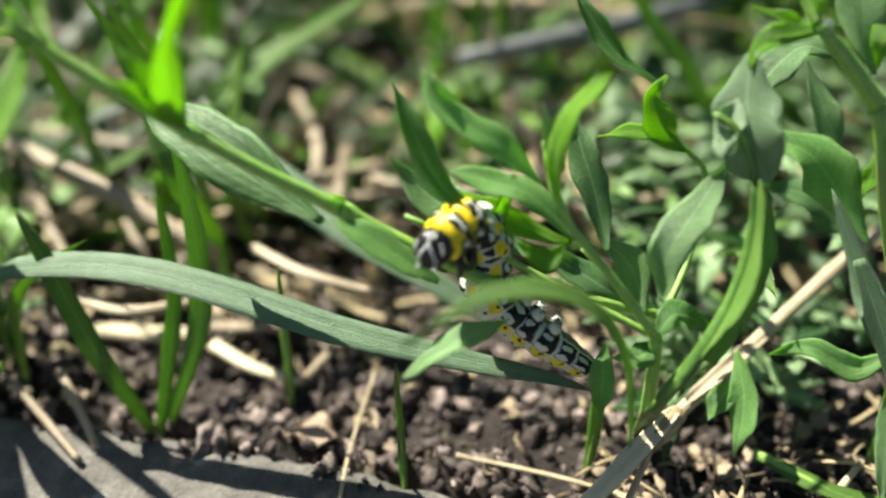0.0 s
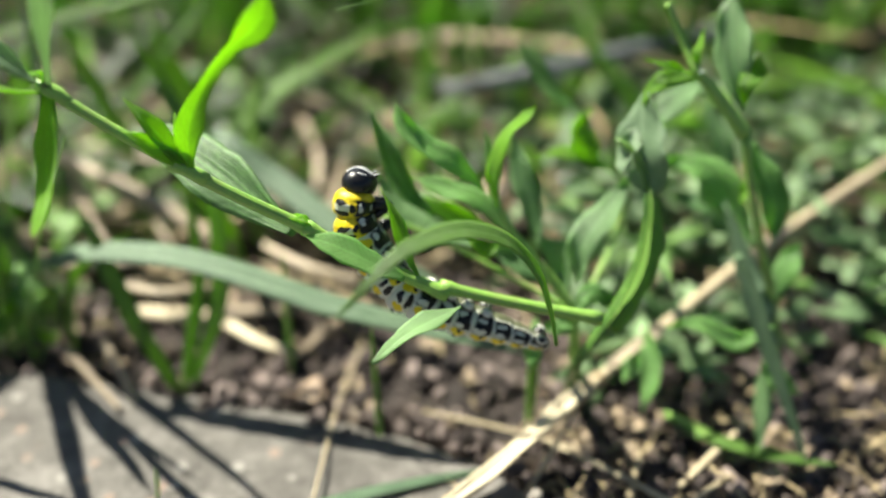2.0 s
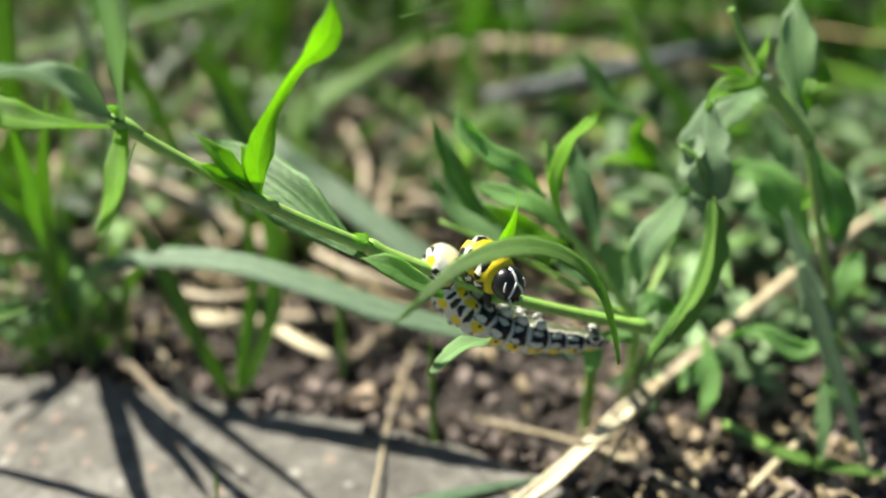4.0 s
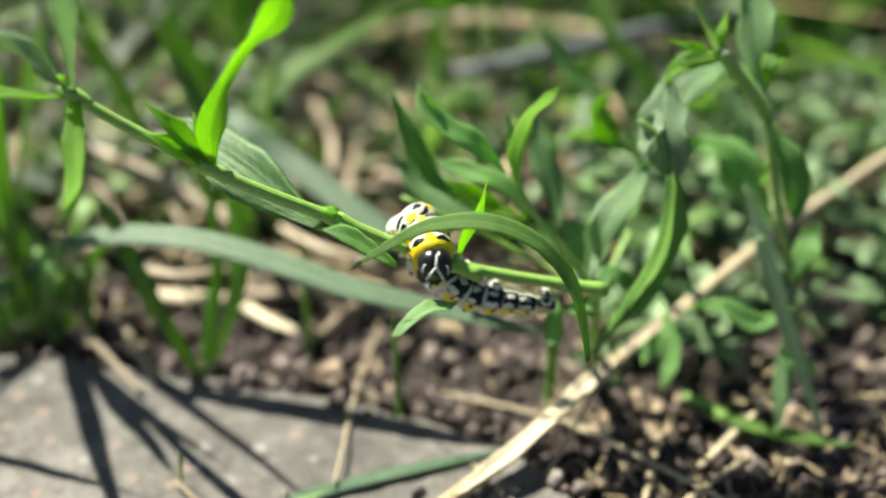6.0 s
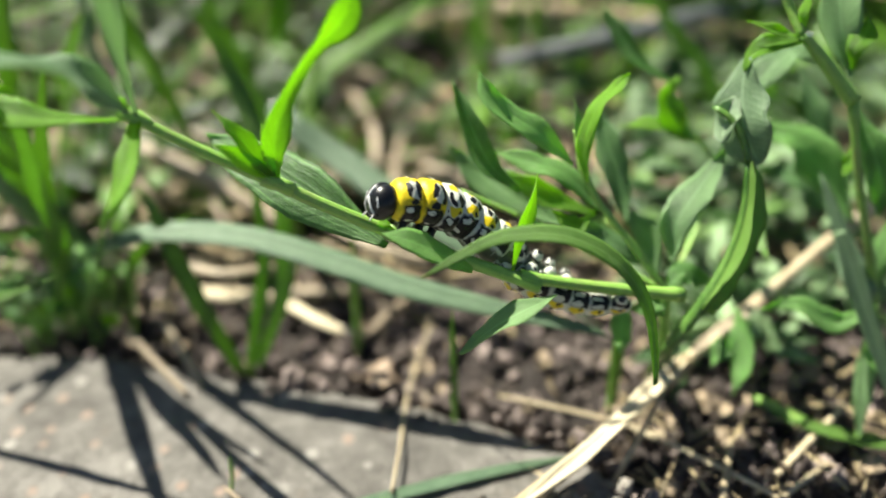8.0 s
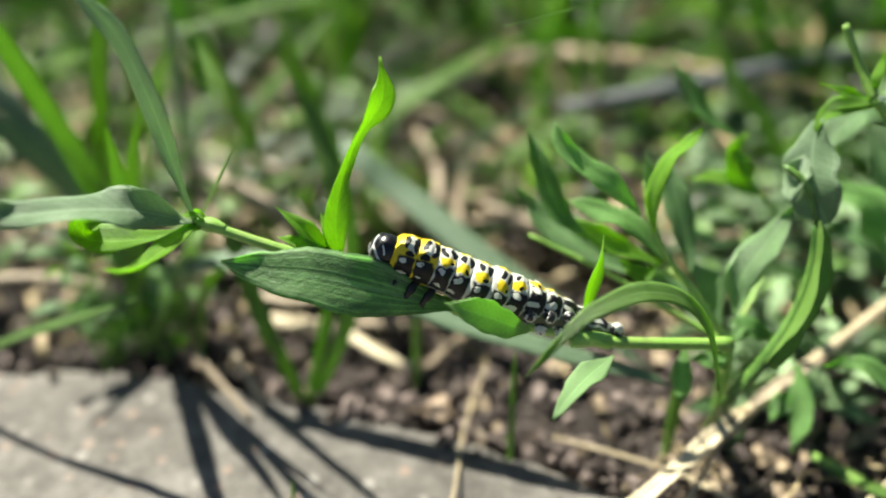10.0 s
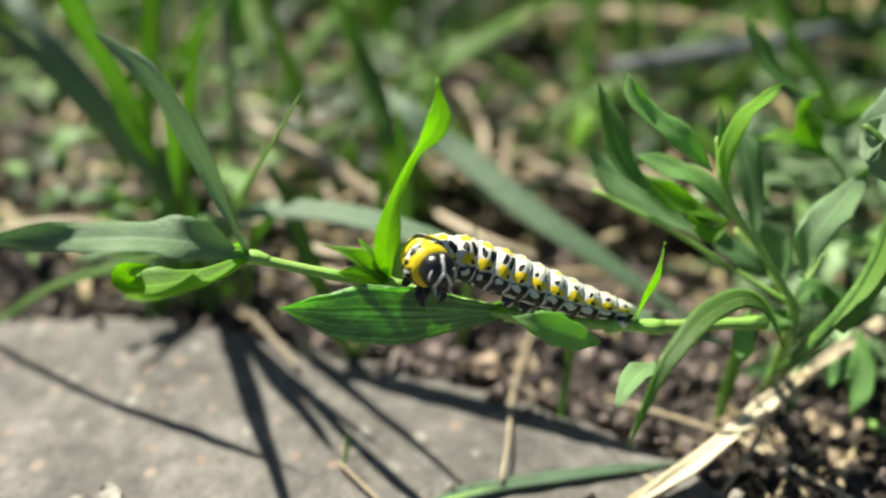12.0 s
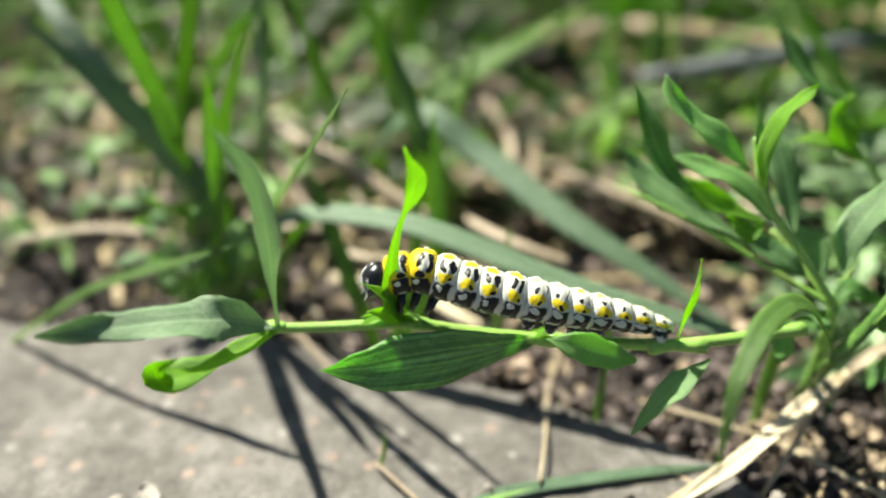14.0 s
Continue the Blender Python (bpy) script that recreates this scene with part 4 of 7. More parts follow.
straw([(-117.3, -17.7, 13), (-101.5, -13.7, 14), (-84.7, -13.1, 12)], [0.7200000000000001, 0.9, 0.765], 'bleached straw caught among the grass', mat=STRAW_OLD, flat=0.7)
straw([(-81, 27.4, 13), (-67.9, 5.8, 14), (-60.2, -5.7, 12)], [0.7200000000000001, 0.9, 0.765], 'bleached straw caught among the grass', mat=STRAW_OLD, flat=0.7)
straw([(-92.6, 45.3, 13), (-64.2, 32.9, 14), (-41.8, 30, 12)], [0.96, 1.2, 1.02], 'bleached straw caught among the grass', mat=STRAW_OLD, flat=0.7)
straw([(-32.6, 18.2, 13), (-15.1, 10.7, 14), (1, 18, 12)], [0.7200000000000001, 0.9, 0.765], 'bleached straw caught among the grass', mat=STRAW_OLD, flat=0.7)
straw([(9.3, -76.1, 2.2), (16.2, -72.3, 2.8), (22.4, -68.8, 2.2)], [0.42, 0.46, 0.33], 'bleached broken straw beside the slab', mat=STRAW, flat=0.6)
straw([(42, -55.4, 3.6), (50, -48.5, 4.2), (57.3, -42.2, 3.6)], [0.49, 0.55, 0.38], 'bleached broken straw beside the slab', mat=STRAW, flat=0.6)
straw([(29.1, -47.5, 2.5), (14.9, -42.6, 3.1), (2.1, -38.2, 2.5)], [0.35, 0.39, 0.28], 'bleached broken straw beside the slab', mat=STRAW, flat=0.6)
straw([(15.1, -59.5, 2.6), (7.2, -54.2, 3.2), (0.1, -49.4, 2.6)], [0.35, 0.38, 0.27], 'bleached broken straw beside the slab', mat=STRAW, flat=0.6)
straw([(17.3, -69.8, 3.1), (2.4, -65.5, 3.7), (-10.9, -61.6, 3.1)], [0.38, 0.42, 0.3], 'bleached broken straw beside the slab', mat=STRAW, flat=0.6)
straw([(16.6, -80.1, 2.3), (27.9, -70.2, 2.9), (38, -61.3, 2.3)], [0.39, 0.44, 0.31], 'bleached broken straw beside the slab', mat=STRAW, flat=0.6)
straw([(46.9, -62.6, 2.6), (33.1, -52.7, 3.2), (20.7, -43.8, 2.6)], [0.38, 0.42, 0.3], 'thin pale dry straw on the soil', mat=STRAW, flat=0.6)
straw([(28.2, -68.4, 2.8), (40.1, -60.1, 3.4), (50.8, -52.7, 2.8)], [0.42, 0.47, 0.33], 'bleached broken straw beside the slab', mat=STRAW, flat=0.6)
straw([(-2.8, -80.6, 3.8), (8.1, -73.8, 4.4), (17.8, -67.7, 3.8)], [0.3, 0.34, 0.24], 'thin pale dry straw on the soil', mat=STRAW, flat=0.6)
straw([(10.8, -88.5, 3.9), (19.5, -75.1, 4.5), (27.3, -63, 3.9)], [0.47, 0.52, 0.36], 'bleached broken straw beside the slab', mat=STRAW, flat=0.6)
straw([(-4.1, -74.1, 3.9), (3.1, -65.6, 4.5), (9.5, -58, 3.9)], [0.44, 0.49, 0.34], 'thin pale dry straw on the soil', mat=STRAW, flat=0.6)
straw([(10.8, -72.7, 3.3), (19.6, -69.1, 3.9), (27.5, -65.8, 3.3)], [0.31, 0.35, 0.24], 'thin pale dry straw on the soil', mat=STRAW, flat=0.6)
straw([(18.5, -68.9, 2.7), (23.8, -59.6, 3.3), (28.6, -51.3, 2.7)], [0.3, 0.33, 0.23], 'thin pale dry straw on the soil', mat=STRAW, flat=0.6)
straw([(14.3, -74.4, 3.3), (27.4, -68.5, 3.9), (39.2, -63.2, 3.3)], [0.53, 0.59, 0.41], 'thin pale dry straw on the soil', mat=STRAW, flat=0.6)
straw([(31.7, -62.6, 3.2), (34.8, -55, 3.8), (37.6, -48.2, 3.2)], [0.48, 0.53, 0.37], 'bleached broken straw beside the slab', mat=STRAW, flat=0.6)
straw([(31.5, -74.5, 2.3), (41.1, -68.8, 2.9), (49.7, -63.7, 2.3)], [0.38, 0.43, 0.3], 'thin pale dry straw on the soil', mat=STRAW, flat=0.6)

# ---- the branch that carries the caterpillar ----
branch = thing("knotweed_branch", BRANCH_AT, "slender green knotweed branch with narrow leaves, swaying", "branch")
branch_parts = {}


def internode(key, length, r0, r1, back=2.0):
    """One piece of the stem, along x, with the swelling of its node at the far end."""
    bend = 0.25
    pts = [(-back, 0, 0), (length * 0.5, 0, -bend), (length + 0.5, 0, 0)]
    branch_parts[key] = part("stem", tube_mesh("stem", pts, [r0, (r0 + r1) / 2, r1], 16, 10, ((0.97, 0.45), (0.03, 0.3)), 1.0, 0.03), STEM, branch)


def branch_leaf(key, pts, width, mat=LEAF, twist=0.0, fold=0.2, wave=0.05, outline=lance, name="leaf"):
    branch_parts[key] = part(name, leaf_mesh(name, pts, width, (0, 0, 1), twist, fold, outline, along=30, across=8, wave=wave, seed=len(pts) + int(width * 10)), mat, branch)


internode("internode_base", 21.0, 0.85, 0.78)
internode("internode_low", 16.4, 0.86, 0.84, 4.0)
internode("internode_mid", 16.6, 0.86, 0.78)
internode("internode_top", 18.6, 0.76, 0.66)
branch_leaf("leaf_big", [(0, 0, 0), (8, 0, 0.8), (18, 0, 0.9), (25, 0.3, 0.4), (30, 0.2, -0.4)], 7.4, LEAF_BRANCH, 10, 0.12, 0.05)
branch_leaf("leaf_upright", [(0, 0, 0), (5.5, 1.8, 0.6), (11, 1.9, 0.5), (17, 0.6, 0.4), (22, -1.4, 0.2), (27, -0.4, -0.5)], 3.9, LEAF_YOUNG, 25, 0.3, 0.04, waist)
branch_leaf("leaf_thin", [(0, 0, 0), (5, 0.5, 0.3), (10, 0.2, 0.2), (13.5, 0, -0.2)], 2.3, LEAF_YOUNG, 35, 0.25)
branch_leaf("leaf_left", [(0, 0, 0), (7, 0, 2.5), (12.5, 0, 2.1), (20, 0, 0.6), (28.5, 0, 0)], 6.2, LEAF_PALE, 15, 0.2, 0.12)
branch_leaf("leaf_tall", [(0, 0, 0), (9, -1.2, 0.6), (17, -2.2, 0.8), (25, -2.6, 0.2), (32, 0, -0.6)], 2.8, LEAF_PALE, -50, 0.3, 0.2)
branch_leaf("leaf_drooping", [(0, 0, 0), (6, 0, -1.5), (12, 0, -2.0), (16, 0, -1.1), (19, 0, 0.2)], 2.3, LEAF_YOUNG, 30, 0.35, 0.06, strap)
branch_leaf("leaf_bud", [(0, 0, 0), (4, 0, 0.8), (8, 0, 0.8), (11.5, 0, 0)], 2.3, LEAF_YOUNG, 20, 0.45)
for k, (turn, size) in enumerate(((0.5, 0.8), (-0.6, 0.6), (0.1, 0.5))):
    pts = [(0, 0, 0), (4 * size, 1.6 * turn, 0.9 * size), (8 * size, 3.4 * turn, 0.9 * size), (11 * size, 5.5 * turn, 0)]
    part("leaflet", leaf_mesh("leaflet", pts, 2.0 * size + 0.4, (0, 0.2, 1), 20, 0.45, along=12, seed=k + 3), LEAF_YOUNG, branch_parts["leaf_bud"])
branch_leaf("leaf_low", [(0, 0, 0), (5, 0, 0.5), (10, 0, 0.5), (14.5, 0, -0.3)], 3.6, LEAF_GREY, 15, 0.25)
branch_leaf("leaf_short", [(0, 0, 0), (5, 0, 0.6), (10, 0, 0.7), (14.5, 0, 0)], 4.2, LEAF, 10, 0.15, 0.02)
# small sheath leaflets at the nodes, fixed to their piece of stem
for key, at, length in (("internode_top", 17.6, 3.6), ("internode_mid", 15.8, 4.6), ("internode_low", 15.6, 3.4), ("internode_top", 0.8, 5.0)):
    for k in (-1, 1):
        pts = [(at, 0, 0.3 * k), (at + length * 0.5, 0.8 * k, 0.9), (at + length, 1.1 * k, 0.5)]
        part("leaflet", leaf_mesh("leaflet", pts, 1.5, (0, 0.3 * k, 1), 10, 0.3, along=8, seed=int(at * 10)), LEAF_YOUNG, branch_parts[key])

# the pale curled leaf at the branch's end and the swollen sheath of its last joint
curl_line = [(17.8, 0, 0), (21.5, 1.4, -2.2), (26.5, 2.8, -4.6), (31, 3.4, -5.4), (31.5, 4.2, -3.2), (28.5, 4.6, -1.6)]
part("leaf", leaf_mesh("leaf", curl_line, 3.8, (0.1, 0.6, 0.8), 30, 0.35, along=24, across=6, wave=0.12, seed=77), LEAF_YOUNG, branch_parts["internode_top"], "yellow-green curled young leaf")
part("sheath", tube_mesh("sheath", [(15.6, 0, 0), (17.6, 0, 0.05), (19.6, 0, 0)], [0.65, 0.95, 0.6], 10, 10, rough=0.08), STEM, branch_parts["internode_top"])

# the blade that arches over the caterpillar
arch_blade = thing("arching_grass", (0, 0, 0), "long narrow green grass leaf arching over the caterpillar", "grass")
ARCH = [(0, 0, 0), (2.6, 0, 4.0), (6.6, 0, 8.5), (12.7, 0, 11.6), (19.7, 0, 11.6), (25.4, 0, 9.2), (29, 0, 5.8), (33, 0, 0)]
part("blade", leaf_mesh("blade", ARCH, 2.8, (0, 0.75, 0.65), 12, 0.15, slim, along=28, across=6, wave=0.02), ARCH_LEAF, arch_blade)
part("midrib", tube_mesh("midrib", [(x, -0.05, z - 0.08) for x, y, z in ARCH[:-1]], [0.22, 0.2, 0.17, 0.14, 0.12, 0.09, 0.05], 24, 6), ARCH_LEAF, arch_blade)


# ---- the caterpillar ----
caterpillar = thing("caterpillar", (0, 0, 0), "yellow, white and black spotted caterpillar crawling on the branch", "caterpillar")
RADII = (1.25, 1.8, 2.15, 2.45, 2.65, 2.8, 2.9, 3.0, 3.1, 3.15, 3.15, 3.05, 2.75)


def ring_mesh(r0, r1, r2, length=3.5):
    """One body ring along x: a barrel with two shallow folds, flatter below."""
    verts, faces = [], []
    rows, around = 14, 40
    for i in range(rows + 1):
        s = i / rows
        x = (s - 0.5) * length
        r = (r0 + r1) / 2 * (1 - s) ** 2 + 2 * r1 * s * (1 - s) + (r1 + r2) / 2 * s ** 2
        r *= 1 - 0.27 * abs(2 * s - 1) ** 3.5 - 0.05 * math.exp(-(((s - 0.33) / 0.06) ** 2)) - 0.04 * math.exp(-(((s - 0.68) / 0.05) ** 2))
        for j in range(around):
            a = j / around * 2 * math.pi
            lump = 0.07 * (1 - abs(2 * s - 1) ** 2) * max(0, math.cos(a)) if r1 < 3.1 else 0
            for at, reach, size in ((0.52, 0.09, 0.11), (0.36, 0.08, 0.07), (0.2, 0.1, 0.06)):
                off = (abs((a + math.pi) % (2 * math.pi) - math.pi) / math.pi - at) / reach
                lump += size * math.exp(-off * off - ((s - 0.52) / 0.24) ** 2)
            k = 1 + lump + 0.012 * math.sin(5 * a + 2) * math.sin(s * 9) + 0.04 * math.exp(-(((abs(math.sin(a / 2)) - 0.8) / 0.12) ** 2))
            verts.append((x * MM, math.sin(a) * r * k * MM, math.cos(a) * r * k * (0.94 if math.cos(a) < 0 else 1) * MM))
    for i in range(rows):
        for j in range(around):
            p, q = i * around + j, i * around + (j + 1) % around
            faces.append((p, p + around, q + around, q))
    faces.append(tuple(range(around)))
    faces.append(tuple(rows * around + j for j in range(around))[::-1])
    me = bpy.data.meshes.new("body_ring")
    me.from_pydata(verts, [], faces)
    return me


rings = []
for i, r in enumerate(RADII):
    lo, hi = RADII[max(i - 1, 0)] if i else 0.7, RADII[min(i + 1, 12)]
    ring = part("body_ring", ring_mesh(lo, r, hi, 3.1 if i == 0 else 3.7), SKIN_COLLAR if i >= 11 else SKIN_FRONT if i >= 7 else SKIN, caterpillar)
    rings.append(ring)
    if i >= 10:  # the six true legs
        for k in (-1, 1):
            pts = [(0.2, 0.9 * k, -r * 0.75), (0.6, 1.7 * k, -r - 0.5), (0.9, 1.5 * k, -r - 1.6), (0.5, 0.9 * k, -r - 2.3)]
            part("leg", tube_mesh("leg", pts, [0.62, 0.48, 0.3, 0.08], 10, 8, ((0.35, 0.3), (0.7, 0.3))), LEG_BLACK, ring, "black hooked leg")
    if i in (0, 3, 4, 5, 6):  # the fleshy prolegs
        for k in (-1, 1):
            pts = [(0, 0.85 * k, -r * 0.6), (0, 1.25 * k, -r + 0.05), (0, 1.3 * k, -r - 0.5)]
            part("proleg", tube_mesh("proleg", pts, [1.0, 0.85, 0.5], 10, 12, ((0.95, 0.15),)), PROLEG, ring, "stubby black and white proleg")
    rng = random.Random(i)
    for _ in range(5):  # fine bristles
        a = rng.uniform(-2.0, 2.0)
        d = Vector((rng.uniform(-0.3, 0.3), math.sin(a), math.cos(a)))
        o = Vector((rng.uniform(-1, 1), math.sin(a) * r * 0.95, math.cos(a) * r * 0.95))
        part("bristle", tube_mesh("bristle", [o, o + d * 0.6, o + d * 1.2], [0.03, 0.022, 0.01], 3, 4), BRISTLE, ring)


def head_mesh():
    bm = bmesh.new()
    bmesh.ops.create_uvsphere(bm, u_segments=40, v_segments=26, radius=1)
    for v in bm.verts:
        x, y, z = v.co
        cleft = math.exp(-((y / 0.12) ** 2)) * max(0, z) * 0.13
        cheek = 1 + 0.1 * math.exp(-(((abs(y) - 0.55) / 0.35) ** 2)) * max(0, z)
        low = 1 - 0.3 * max(0, -z) ** 1.5
        v.co = Vector(((x * 2.05 + 0.22 * max(0, -z)) * (1 - cleft), y * 2.3 * cheek * low, (z - cleft) * 2.4)) * MM
    return bm


cat_head = part("head", head_mesh(), HEAD_BLACK, caterpillar, "glossy black head with white forked lines")


def on_head(y, z, out=0.06):
    """A place on the head's front, in millimetres."""
    k = max(0.02, 1 - (y / 2.35) ** 2 - (z / 2.4) ** 2)
    return Vector((2.05 * math.sqrt(k) + out + 0.2 * max(0, -z / 2.5), y, z))


def face_line(pts, r):
    me = tube_mesh("face_line", [on_head(y, z) for y, z in pts], [r] * len(pts), 12, 6)
    part("face_line", me, MARK_WHITE, cat_head, "white line on the black head")


face_line([(0, 2.1), (0, 1.5), (0, 0.8)], 0.17)
for k in (-1, 1):
    face_line([(0, 0.85), (0.45 * k, 0.25), (0.85 * k, -0.5), (1.1 * k, -1.1)], 0.17)
    face_line([(1.35 * k, 1.0), (1.6 * k, 0.4), (1.65 * k, -0.2)], 0.12)
    for dy, dz in ((1.25, -1.0), (1.5, -0.8), (1.35, -1.3)):
        bm = bmesh.new()
        bmesh.ops.create_uvsphere(bm, u_segments=10, v_segments=7, radius=0.14 * MM)
        bmesh.ops.translate(bm, verts=bm.verts, vec=on_head(dy * k, dz, 0.0) * MM)
        part("eye", bm, HEAD_BLACK, cat_head)
    part("antenna", tube_mesh("antenna", [on_head(0.85 * k, -1.35), on_head(0.85 * k, -1.5) + Vector((0.4, 0.1 * k, -0.25)), on_head(0.85 * k, -1.5) + Vector((0.65, 0.15 * k, -0.5))], [0.14, 0.1, 0.04], 6, 6), MARK_WHITE, cat_head, "tiny pale antenna")
    part("jaw", tube_mesh("jaw", [on_head(0.35 * k, -1.55, -0.1), on_head(0.3 * k, -1.75, 0.1), on_head(0.12 * k, -1.85, 0.15)], [0.36, 0.3, 0.15], 6, 8), LEG_BLACK, cat_head)

# ---- soil crumbs, litter and the grass behind ----
def crumb_mesh(rng, at, size):
    bm = bmesh.new()
    bmesh.ops.create_icosphere(bm, subdivisions=2 if size > 0.7 else 1, radius=1)
    sx, sy, sz = (size * rng.uniform(0.7, 1.3) for _ in range(3))
    off = Vector((rng.uniform(0, 50), rng.uniform(0, 50), 0))
    turn = Euler((rng.uniform(0, 6), rng.uniform(0, 6), rng.uniform(0, 6))).to_matrix()
    data = []
    for v in bm.verts:
        k = 1 + 0.95 * noise.noise(v.co * 1.3 + off) + 0.6 * noise.noise(v.co * 2.9 + off)
        c = turn @ Vector((v.co.x * sx * k, v.co.y * sy * k, v.co.z * sz * k * 0.6))
        data.append(((at + c) * MM)[:])
    faces = [tuple(v.index for v in f.verts) for f in bm.faces]
    bm.free()
    return data, faces


def make_crumbs():
    rng = random.Random(5)
    verts, faces = [], []
    count = 0
    while count < 5400:
        x, y = rng.uniform(-120, 120), rng.uniform(-75, 22)
        if count > 2600:
            x, y = rng.uniform(-60, 85), rng.uniform(-62, 8)
        if slab_depth(x, y) > rng.choice((-1.5, -1.5, -1.5, 4)):
            continue
        size = rng.choice((0.25, 0.35, 0.45, 0.55, 0.75, 1.1, 1.7)) * rng.uniform(0.7, 1.2)
        z = soil_height(x, y) if slab_depth(x, y) < -1 else 3.6
        d, f = crumb_mesh(rng, Vector((x, y, z + size * 0.25)), size)
        faces += [tuple(k + len(verts) for k in q) for q in f]
        verts += d
        count += 1
    me = bpy.data.meshes.new("soil_crumbs")
    me.from_pydata(verts, [], faces)
    ob = part("soil_crumbs", me, CRUMB)
    tagged(ob, "loose brown soil crumbs and small clods", "soil", kind="stuff")


def make_grit():
    """Pale grit on the slab's corner and round it."""
    rng = random.Random(71)
    verts, faces = [], []
    for _ in range(420):
        x, y = rng.gauss(18, 17), rng.gauss(-74, 11)
        inside = slab_depth(x, y) > 1
        if y > -56 or (inside and x < 6 and rng.random() < 0.85):
            continue
        size = rng.choice((0.4, 0.6, 0.8, 1.2, 1.7)) * rng.uniform(0.7, 1.2)
        z = 3.7 if inside else max(soil_height(x, y), 0.4)
        d, f = crumb_mesh(rng, Vector((x, y, z + size * 0.2)), size)
        faces += [tuple(k + len(verts) for k in q) for q in f]
        verts += d
    me = bpy.data.meshes.new("grit")
    me.from_pydata(verts, [], faces)
    tagged(part("grit", me, GRIT), "pale grey grit and crumbs at the corner of the slab", "grit", kind="stuff")


def make_litter():
    rng = random.Random(11)
    meshes = []
    for k in range(1650):
        x, y = rng.uniform(-190, 170), rng.choice((rng.uniform(-66, 20), rng.uniform(-20, 240)))
        thick = 895 < k <= 1230
        if thick:  # the strewn straw beside the stalk
            x, y = rng.uniform(22, 95), rng.uniform(-82, -38)
        tangle = k > 1230
        if tangle:  # the mat of dead straw under the grass
            x, y = rng.uniform(-135, 70), rng.uniform(-14, 75)
        if slab_depth(x, y) > -2 or (not tangle and y > -20 and rng.random() < 0.2):
            continue
        length = rng.uniform(3, 11) if thick else rng.uniform(2, 9) if y < 0 else rng.uniform(8, 55)
        if tangle:
            length = rng.uniform(8, 34)
        a = rng.gauss(-0.45, 0.6) if y > 0 or tangle else rng.uniform(0, 3.1)
        c = Vector((x, y, soil_height(x, y) + rng.uniform(0.6, 3.0) + (rng.uniform(0, 9) if y > 10 else 0)))
        d = Vector((math.cos(a), math.sin(a), rng.uniform(-0.12, 0.12))) * length / 2
        mid = c + Vector((rng.uniform(-1, 1), rng.uniform(-1, 1), rng.uniform(0, 1.2)))
        r = rng.uniform(0.35, 1.1) if tangle else rng.uniform(0.14, 0.34) if thick else rng.uniform(0.16, 0.5) if y < 0 else rng.uniform(0.5, 1.6)
        meshes.append(tube_mesh("s", [c - d, mid, c + d], [r, r, r * 0.8], 5, 6, flat=rng.uniform(0.25, 0.8)))
    ob = part("straw_litter", joined("straw_litter", meshes), LITTER)
    tagged(ob, "scattered bits of dry straw on the soil", "straw", kind="stuff")


def make_flakes():
    """Dry leaf bits and husks strewn on the soil, thickest beside the straw stalk."""
    rng = random.Random(41)
    meshes = []
    while len(meshes) < 430:
        x, y = rng.uniform(20, 105), rng.uniform(-85, -5)
        if len(meshes) > 190:
            x, y = rng.uniform(-75, 60), rng.uniform(-50, 12)
        if len(meshes) > 330:
            x, y = rng.uniform(-130, -20), rng.uniform(-22, 30)
        if slab_depth(x, y) > -1.5:
            continue
        size = rng.uniform(1.2, 3.4) if rng.random() < 0.8 else rng.uniform(3, 6)
        a = rng.uniform(0, 6.28)
        d = Vector((math.cos(a), math.sin(a), rng.uniform(-0.25, 0.25))) * size / 2
        c = Vector((x, y, soil_height(x, y) + rng.uniform(0.9, 2.2)))
        mid = c + Vector((rng.uniform(-0.3, 0.3), rng.uniform(-0.3, 0.3), rng.uniform(-0.2, 0.5))) * size * 0.4
        meshes.append(leaf_mesh("f", [c - d, mid, c + d], size * rng.uniform(0.4, 0.85), (rng.gauss(0, 0.3), rng.gauss(-0.1, 0.3), 1), rng.uniform(-40, 40), rng.uniform(0, 0.6), along=5, across=2, wave=0.14, seed=len(meshes)))
    ob = part("dry_flakes", joined("dry_flakes", meshes), FLAKE)
    tagged(ob, "pale dry leaf flakes and husks on the soil", "plant litter", kind="stuff")


def weed_leaf(rng, base, lift, length, width, seed):
    a, up = rng.uniform(0, 6.28), rng.uniform(-0.1, 0.9)
    out = Vector((math.cos(a), math.sin(a), 0))
    p1 = base + lift + out * length * 0.5 + Vector((0, 0, up * length * 0.5))
    p2 = base + lift + out * length + Vector((0, 0, up * length * 0.55))
    return leaf_mesh("c", [base + lift, p1, p2], width, (rng.gauss(0, 0.45), -0.35 + rng.gauss(0, 0.3), 1), rng.uniform(-30, 30), along=6, across=2, seed=seed)


